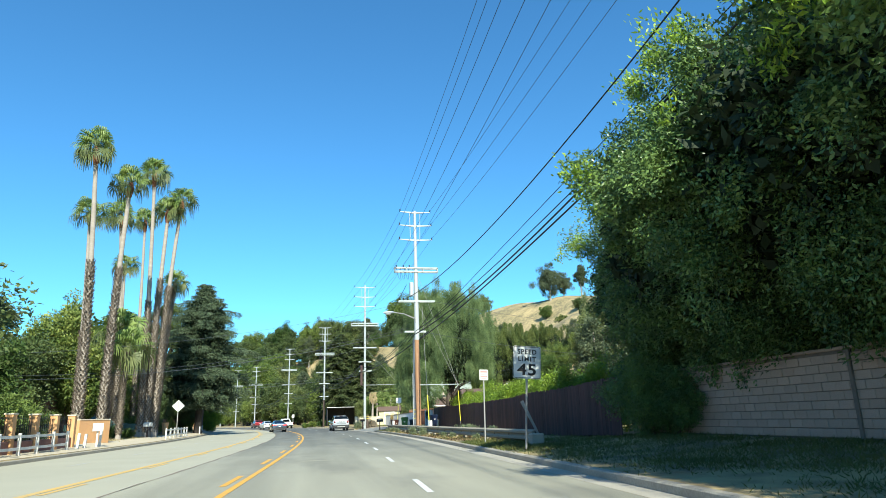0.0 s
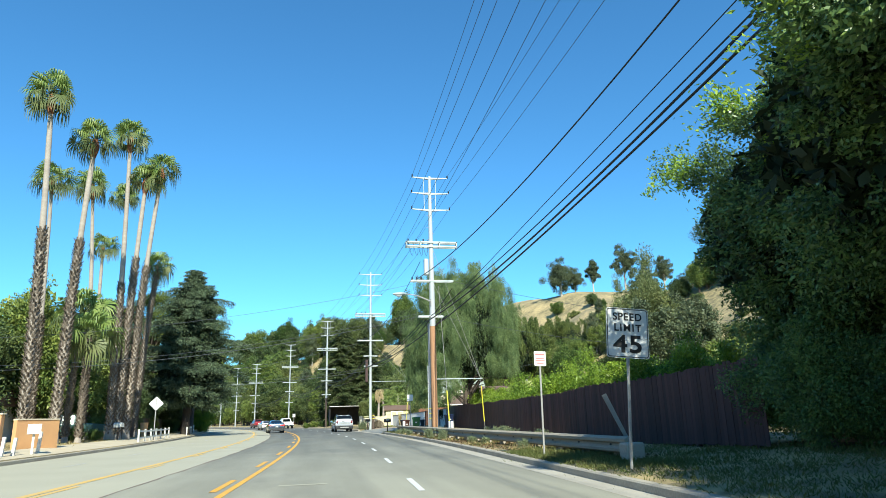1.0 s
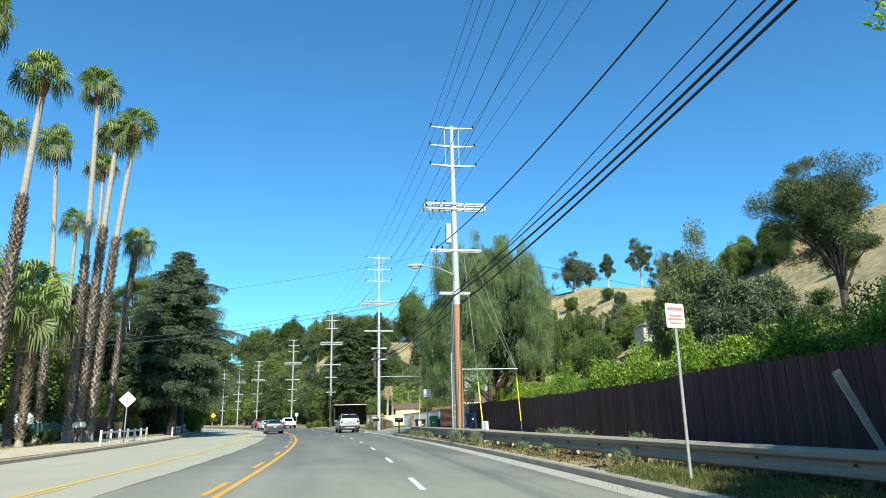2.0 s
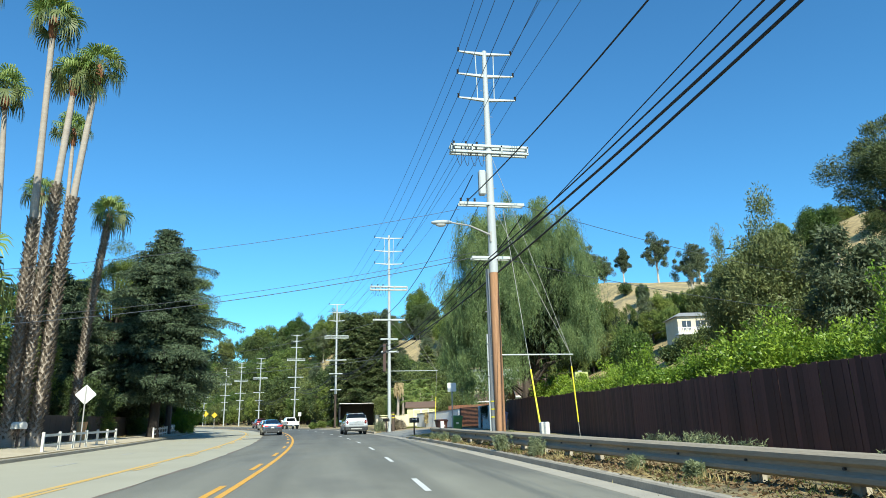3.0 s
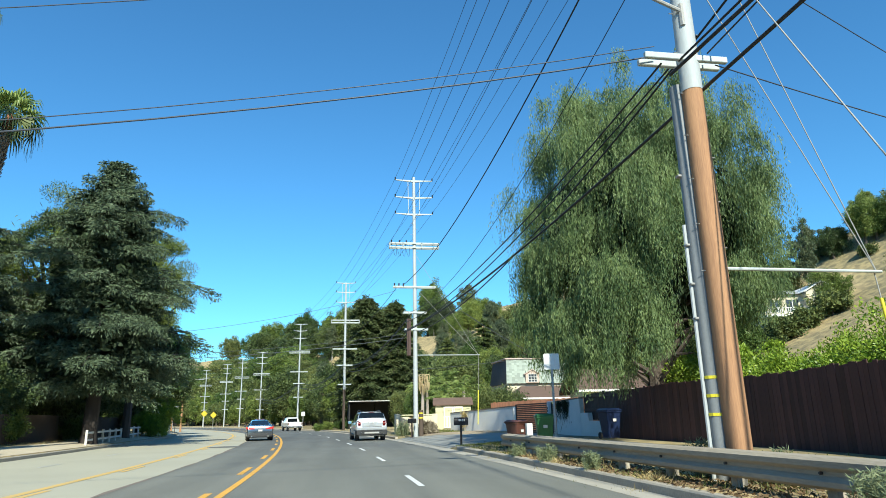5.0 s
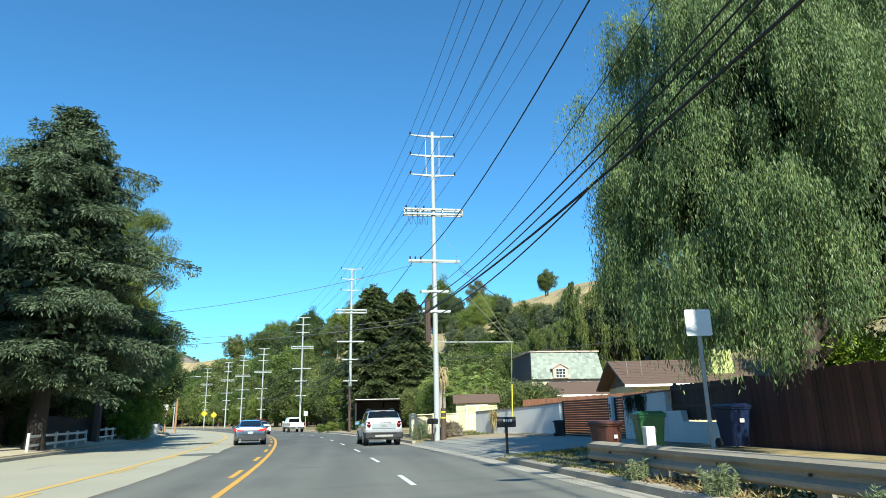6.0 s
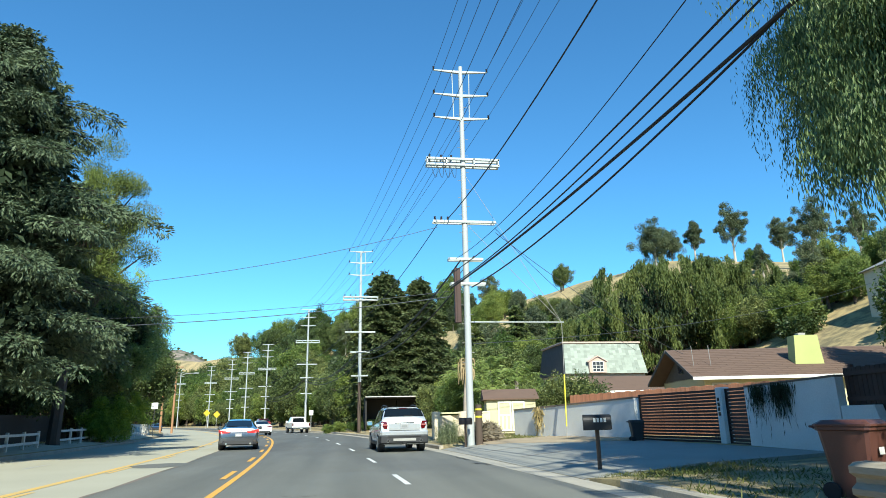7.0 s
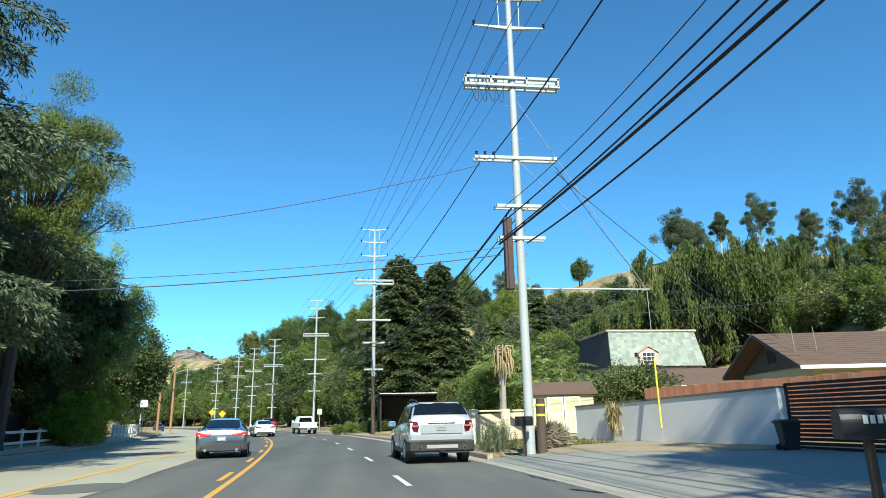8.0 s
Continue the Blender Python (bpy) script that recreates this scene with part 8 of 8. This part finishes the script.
def pickup(label, m, paint):
    ob = thing("pickup_truck", label, "car", m)
    box = lambda y, w, z0, z1: [(-w, y, z0), (w, y, z0), (w, y, z1 - 0.05), (w - 0.04, y, z1), (-w + 0.04, y, z1), (-w, y, z1 - 0.05)]
    part("chassis", Geo().loft([box(0.05, 0.9, 0.45, 0.62), box(5.3, 0.9, 0.42, 0.62)]), M_BLACKPLASTIC, ob)
    for s in (-1, 1):
        part("bed_side", Geo().box((s * 0.93 - 0.05, 0.05, 0.6), (s * 0.93 + 0.05, 1.95, 1.14), bev=0.03), paint, ob)
        part("tail_lamp", Geo().box((s * 0.92 - 0.06, 0.02, 0.78), (s * 0.92 + 0.06, 0.08, 1.08), bev=0.01), M_TAIL, ob)
        part("mirror", Geo().box((s * 1.1 - 0.1, 3.5, 1.15), (s * 1.1 + 0.1, 3.6, 1.38), bev=0.03), paint, ob)
    part("tailgate", Geo().box((-0.86, 0.0, 0.62), (0.86, 0.07, 1.14), bev=0.02), paint, ob)
    part("bed_floor", Geo().box((-0.88, 0.07, 0.62), (0.88, 1.95, 0.68)), M_BLACKPLASTIC, ob)
    cab = lambda y, zt, wr: [(-0.97, y, 0.6), (0.97, y, 0.6), (0.97, y, 1.1), (wr, y, zt - 0.05), (wr - 0.08, y, zt), (-wr + 0.08, y, zt), (-wr, y, zt - 0.05), (-0.97, y, 1.1)]
    part("cab", Geo().loft([cab(1.97, 1.72, 0.74), cab(2.2, 1.80, 0.74), cab(3.2, 1.80, 0.74), cab(3.9, 1.2, 0.85), cab(5.1, 1.08, 0.85), cab(5.35, 0.85, 0.8)]), paint, ob)
    part("rear_window", Geo().slab([(-0.68, 1.955, 1.2), (0.68, 1.955, 1.2), (0.62, 1.955, 1.66), (-0.62, 1.955, 1.66)], 0.01), M_CARGLASS, ob)
    part("bumper", Geo().box((-0.9, -0.12, 0.42), (0.9, 0.04, 0.58), bev=0.03), M_CHROME, ob)
    pl = part("number_plate", Geo().box((-0.155, -0.13, 0.44), (0.155, -0.122, 0.57)), M_PLATE, ob)
    for y in (0.95, 4.35):
        for s in (-1, 1):
            wheel(ob, s * 0.85, y, 0.37, 0.24)


pickup("white pickup truck driving in the kerb lane", pose(-3.9, 130.5, 0.0, 0, 0, 14), M_WHITECAR)
pickup("dark teal pickup truck parked behind the orange wall", pose(-19.8, 60.0, gz(-17, 59), 0, 0, -80), plain("teal_car_paint", (0.03, 0.09, 0.085), 0.35, 0.1, coat=0.6, bump=0))

# ---- poles across the road ----
for x, y, h_ in ((-23.9, 148.0, 9.0), (-23.4, 152.0, 9.6)):
    ob = thing("wooden_pole", "brown wooden service pole across the road", "utility pole", pose(x, y, 0.2), "wooden poles")
    part("pole", Geo().tube([(0, 0, -0.2), (0, 0, h_)], [0.16, 0.11], 10), M_POLEWOOD, ob)
    part("crossarm", Geo().box((-0.9, -0.06, h_ - 0.6), (0.9, 0.06, h_ - 0.48)), M_POLEWOOD, ob)
ob = thing("street_lamp", "grey street lamp arm over the far lane", "street lamp", pose(-23.4, 151.8, 7.8))
part("arm", Geo().tube([(0, 0, 0), (1.4, 0, 0.5), (2.6, 0, 0.55)], [0.05, 0.04, 0.035], 6), M_GALV, ob)
part("head", Geo().box((2.4, -0.14, 0.48), (3.2, 0.14, 0.62), bev=0.05), M_POLE, ob)
for x, y in ((-44.0, 205.0), (-57.0, 238.0)):
    utility_pole("distant grey utility pole across the road", x, y, 13.0, M_POLE, 0.5, [(12.8, 1.0, 0, "plain"), (11.0, 1.2, 0, "plain"), (9.0, 0.8, 0, "plain")], r0=0.15, extra=False)
for x, y, z, hh in ((58.5, 199.0, 0, 6.0), (88.0, 164.0, 0, 4.5), (47.5, 205.0, 0, 3.0)):
    thing("slim_mast", "thin dark mast on the hill ridge", "mast", pose(x, y, gz(x, y)), "masts on the ridge", Geo().tube([(0, 0, -0.5), (0, 0, hh)], [0.09, 0.06], 6), M_DARKWALL)

# ---- low planting ----
rv = random.Random(31)


def tufts(name, label, spots, n, spread, length, width, mat, up=1.0, seed=0, lean=0.5):
    g_ = np.random.default_rng(seed)
    P, D = [], []
    for (x, y, s) in spots:
        k = int(n * s)
        a = g_.normal(size=(k, 2)) * spread * s
        z = height(x + a[:, 0], y + a[:, 1])
        P.append(np.stack([x + a[:, 0], y + a[:, 1], z - 0.02], -1))
        D.append(np.stack([g_.normal(size=k) * lean + a[:, 0] * 0.4, g_.normal(size=k) * lean + a[:, 1] * 0.4, np.full(k, up)], -1))
    return tagged(new(name, leaf_mesh(name, np.concatenate(P), np.concatenate(D), length, width, mat, seed)), label, "grass", "", "stuff")


tufts("verge_grass", "short patchy green and dry verge grass", [(rv.uniform(6.4, 11.0), rv.uniform(2, 25), rv.uniform(0.6, 1.4)) for _ in range(190)], 120, 0.45, 0.13, 0.02, M_GRASS, 0.8, 2, 0.8)
tufts("roadside_grass", "dry and green grass between kerb and fence", [(RX(y) + rv.uniform(-0.6, 3.0), y, rv.uniform(0.5, 1.2)) for y in [rv.uniform(23, 66) for _ in range(150)]], 90, 0.35, 0.14, 0.02, M_GRASS, 0.8, 3, 0.8)
tufts("dry_weeds", "tangled dry straw-coloured weeds below the guard rail", [(RX(y) - rv.uniform(0.1, 0.55), y, rv.uniform(0.5, 1.1)) for y in [rv.uniform(24, 61) for _ in range(30)]], 60, 0.22, 0.22, 0.018, M_DRYGRASS, 0.7, 4, 1.0)
tufts("drive_grass", "green grass strip at the drive's edge", [(6.6 + rv.uniform(0, 2.6), rv.uniform(64.6, 67.0), rv.uniform(0.6, 1.2)) for _ in range(34)], 130, 0.3, 0.055, 0.01, M_GRASS, 0.9, 5, 0.7)
tufts("wall_grass", "thin dry grass along the white wall", [(rv.uniform(6.2, 9.8), rv.uniform(81.6, 89), rv.uniform(0.5, 1.0)) for _ in range(60)], 90, 0.4, 0.13, 0.02, M_GRASS, 0.9, 6, 0.7)
tufts("far_verge_grass", "sparse dry grass behind the far kerb", [(float(line(y)) - rv.uniform(12.0, 17.0), y, rv.uniform(0.5, 1.2)) for y in [rv.uniform(28, 110) for _ in range(160)]], 70, 0.5, 0.16, 0.022, M_DRYGRASS, 0.8, 7, 0.8)


tufts("rail_grass", "dense rough green grass at the guard rail's end", [(rv.uniform(6.2, 7.7), rv.uniform(20.5, 28), rv.uniform(0.6, 1.2)) for _ in range(80)], 130, 0.3, 0.15, 0.016, M_GRASS, 0.8, 12, 0.8)


def weed(x, y, hgt, n, seed, mat=M_WEED):
    """A bushy upright weed: thin stalks with small leaves and feathery tips."""
    g_ = np.random.default_rng(seed)
    ob = thing("tall_weed", "feathery grey-green weed beside the guard rail", "weed", Matrix.Translation((x, y, gz(x, y) - 0.02)), "tall weeds")
    st = Geo()
    P, D = [], []
    for i in range(n):
        a, l = g_.uniform(0, 6.28), hgt * g_.uniform(0.55, 1.1)
        lean = g_.uniform(0.05, 0.5)
        base = Vector((g_.normal() * 0.25 * hgt, g_.normal() * 0.25 * hgt, 0))
        tip = base + Vector((math.cos(a) * lean * l, math.sin(a) * lean * l, l))
        mid = base.lerp(tip, 0.5) + Vector((0, 0, 0.06 * l))
        st.tube([base, mid, tip], [0.006, 0.005, 0.002], 3, cap=False)
        for k in range(34):
            t = g_.uniform(0.12, 1.0)
            p = base.lerp(tip, t) + Vector((0, 0, 0.06 * l * math.sin(t * math.pi)))
            P.append(tuple(p))
            D.append((g_.normal(), g_.normal(), 0.6 + g_.normal() * 0.4))
    tagged(part("stalk", st, mat, ob), kind="stuff")
    part("foliage", leaf_mesh("weed_leaves", np.array(P), np.array(D), 0.085, 0.018, mat, seed), None, ob)


for i, (x, y, s) in enumerate(((8.55, 35.2, 0.6), (8.7, 36.2, 0.55), (8.5, 37.0, 0.55), (8.5, 34.0, 0.5), (7.3, 33.6, 0.28), (7.2, 35.6, 0.28), (7.0, 41.2, 0.5), (6.95, 44.5, 0.5), (7.9, 49.3, 0.6), (8.1, 47.6, 0.5), (7.4, 29.0, 0.3), (8.55, 30.5, 0.5), (6.9, 52.0, 0.35), (6.85, 54.8, 0.4), (6.8, 57.4, 0.35))):
    weed(x, y, s, int(26 + 40 * s), 200 + i)
for i, (x, y, s) in enumerate(((5.9, 82.6, 0.75), (6.2, 83.4, 0.95), (6.0, 84.2, 0.8), (7.3, 82.6, 0.7), (7.5, 83.1, 0.6))):
    weed(x, y, s, 70, 300 + i)
for x, y, s in ((14.0, 92.0, 1.25), (15.2, 92.6, 1.3), (16.2, 93.4, 1.1)):
    plant(BUSH_DARK, "garden_shrub", "loose dark green garden shrub behind the white wall", x, y, s, y, category="shrub")
for x, y, s, t in ((-14.2, 99.5, 0.9, 0.4), (-14.6, 102.5, 1.05, 1.2), (-13.9, 98.0, 0.5, 2.0)):
    plant(SHRUB_A, "ivy_shrub", "bright green ivy-covered shrub at the kerb", x, y, s, t, category="shrub")
for x, y, s in ((-14.3, 53.5, 0.4), (-13.7, 55.0, 0.3), (-15.5, 62.5, 0.7), (-14.9, 70.0, 0.6), (-15.2, 76.0, 0.7), (-14.7, 84.0, 0.6), (-16.5, 40.0, 1.1), (-18.5, 36.0, 1.4), (-17.0, 44.0, 1.0), (-20, 31, 1.5)):
    plant(BUSH, "garden_shrub", "low green shrub across the road", x, y, s, x, category="shrub")
for x, y, s in ((2.2, 118.5, 0.5), (3.6, 119.5, 0.6), (0.6, 120.5, 0.5), (-0.6, 124.0, 0.55)):
    plant(BUSH, "clipped_hedge", "low clipped green hedge at the far kerb", x, y, s, x, 0.4, category="hedge")
# vine over the white wall
g_ = np.random.default_rng(8)
P = np.stack([12.40 + g_.normal(size=1500) * 0.06, np.where(g_.uniform(size=1500) < 0.7, 68.75 + g_.normal(size=1500) * 0.26, 69.75 + g_.normal(size=1500) * 0.16), 2.02 - np.abs(g_.normal(size=1500)) * 0.34], -1)
tagged(new("hanging_vine", leaf_mesh("hanging_vine", P, np.array([0, 0, -1.0]) + g_.normal(size=P.shape) * 0.14, 0.26, 0.016, M_LEAF_INNER, 9)), "dark dried vine hanging over the white wall", "vine")
P = np.stack([10.3 + g_.normal(size=300) * 0.08, 83.3 + g_.normal(size=300) * 0.22, 1.75 - np.abs(g_.normal(size=300)) * 0.45], -1)
tagged(new("hanging_vine", leaf_mesh("hanging_vine", P, np.array([0, 0, -1.0]) + g_.normal(size=P.shape) * 0.3, 0.4, 0.05, M_DRYGRASS, 10)), "dry tan palm leaves hanging over the white wall", "vine")

letterbox("black letterbox fixed before the steel pole", pose(6.35, 80.6, 0.15, 0, 0, 60), 0.24, 0.5, 0.28, 0.85, M_BLACKIRON)
for x, y, s, k in ((-16.5, 84.5, 0.55, OAK_A), (-17.0, 93.0, 0.6, OAK_B), (-16.0, 101.0, 0.55, OAK_A), (-18.5, 88.5, 0.7, OAK_B), (-16.4, 75.0, 0.5, OAK_A)):
    plant(k, "oak_tree", "low dark oak in the shade of the cedars", x, y, s, x, group="oaks under the cedars")

wheelie_bin("black plastic bin beside the slatted gate", M_BLACKPLASTIC, pose(11.62, 75.75, gz(11.6, 75.7) + 0.03, 0, 0, 80) @ Matrix.Scale(0.66, 4))
g_ = np.random.default_rng(52)
a, r = g_.uniform(0, math.tau, 2600), np.sqrt(g_.uniform(0, 1, 2600))
P = np.stack([7.6 + 0.62 * r * np.cos(a), 82.1 + 0.5 * r * np.sin(a), 0.3 + (0.68 * np.sqrt(1 - 0.96 * r * r)) * g_.uniform(0.75, 1.0, 2600)], -1)
D = np.stack([-np.sin(a), np.cos(a), g_.normal(size=2600) * 0.35], -1) + g_.normal(size=P.shape) * 0.35
pile = thing("brush_pile", "heap of dry grey-brown cut brush beside the pole", "brush pile")
part("core", Geo().loft([[(7.6 + 0.55 * k * math.cos(b), 82.1 + 0.44 * k * math.sin(b), z) for b in np.linspace(0, math.tau, 13)[:-1]] for k, z in ((1.0, 0.1), (1.0, 0.4), (0.8, 0.68), (0.4, 0.85))]), M_BARK, pile, smooth=True)
tagged(part("brushwood", leaf_mesh("brushwood", P, D, 0.36, 0.035, leafy("dry_brush", (0.16, 0.13, 0.09), (0.34, 0.29, 0.21), 0.8, 0.1, 2.0), 53), None, pile), kind="stuff")

# tar streak and stains on the apron of the drive
for k, (xa, ya, xb, yb, w) in enumerate(((5.12, 72.6, 5.62, 71.6, 0.05), (5.1, 75.5, 5.35, 73.6, 0.02), (6.0, 71.5, 6.6, 69.2, 0.02))):
    g = Geo()
    n = 8
    P = [Vector((xa + (xb - xa) * i / n + 0.03 * math.sin(i * 2.1 + k), ya + (yb - ya) * i / n, 0)) for i in range(n + 1)]
    for i in range(n):
        a, c = P[i], P[i + 1]
        za, zc = gz(a.x, a.y), gz(c.x, c.y)
        if float(line(ya)) + 6.65 > a.x:
            za = zc = 0.006
        g.quad((a.x - w, a.y, za + 0.006), (c.x - w, c.y, zc + 0.006), (c.x + w, c.y, zc + 0.006), (a.x + w, a.y, za + 0.006))
    thing("tar_streak", "black tar streak sealing a joint by the drive", "tar streak", shape=g, material=M_RUBBER, group="tar streaks")

# trodden earth between the drive and the white wall
rv2 = random.Random(61)
g = Geo()
ys = np.linspace(75.9, 82.2, 22)
for y in ys:
    x0 = float(np.interp(y, (75.9, 76.6, 77.6, 79.0, 80.6, 82.2), (11.6, 10.7, 9.6, 8.3, 7.0, 6.1))) + rv2.uniform(-0.16, 0.16)
    x1 = 10.9 + (81.2 - y) * 0.2227 - 0.09
    for k in range(7):
        x = x0 + (max(x1, x0 + 0.05) - x0) * k / 6
        z = float(np.interp(x - float(line(y)), (7.2, 7.9, 9.6, 11.95 - float(line(y))), (0.012, 0.10, 0.262, 0.40)))
        g.v.append((x, y, z + (0.005, 0.03, 0.04, 0.045, 0.045, 0.05, 0.06)[k] + (rv2.uniform(0, 0.02) if k else 0)))
g.f = [(7 * i + k, 7 * i + k + 1, 7 * i + 8 + k, 7 * i + 7 + k) for i in range(len(ys) - 1) for k in range(6)]
setting("ground_1", g, M_SOIL, "trodden tan earth between driveway and white wall", "ground", smooth=True)

# leaf litter between the kerb and the guard rail
g_ = np.random.default_rng(77)
n = 9000
yy = g_.uniform(22, 58, n)
xx = np.array([RX(y) for y in yy]) + g_.normal(size=n) * 0.45 - 0.05
xx = np.maximum(xx, line(yy) + 7.22)
P = np.stack([xx, yy, height(xx, yy) + g_.uniform(0.004, 0.03, n)], -1)
D = np.stack([g_.normal(size=n), g_.normal(size=n), g_.normal(size=n) * 0.25], -1)
tagged(new("leaf_litter", leaf_mesh("leaf_litter", P, D, 0.09, 0.045, leafy("dead_leaf", (0.07, 0.045, 0.025), (0.24, 0.16, 0.085), 0.8, 0.1, 1.5), 78)), "brown dead leaves scattered along the kerb", "leaf litter", "", "stuff")
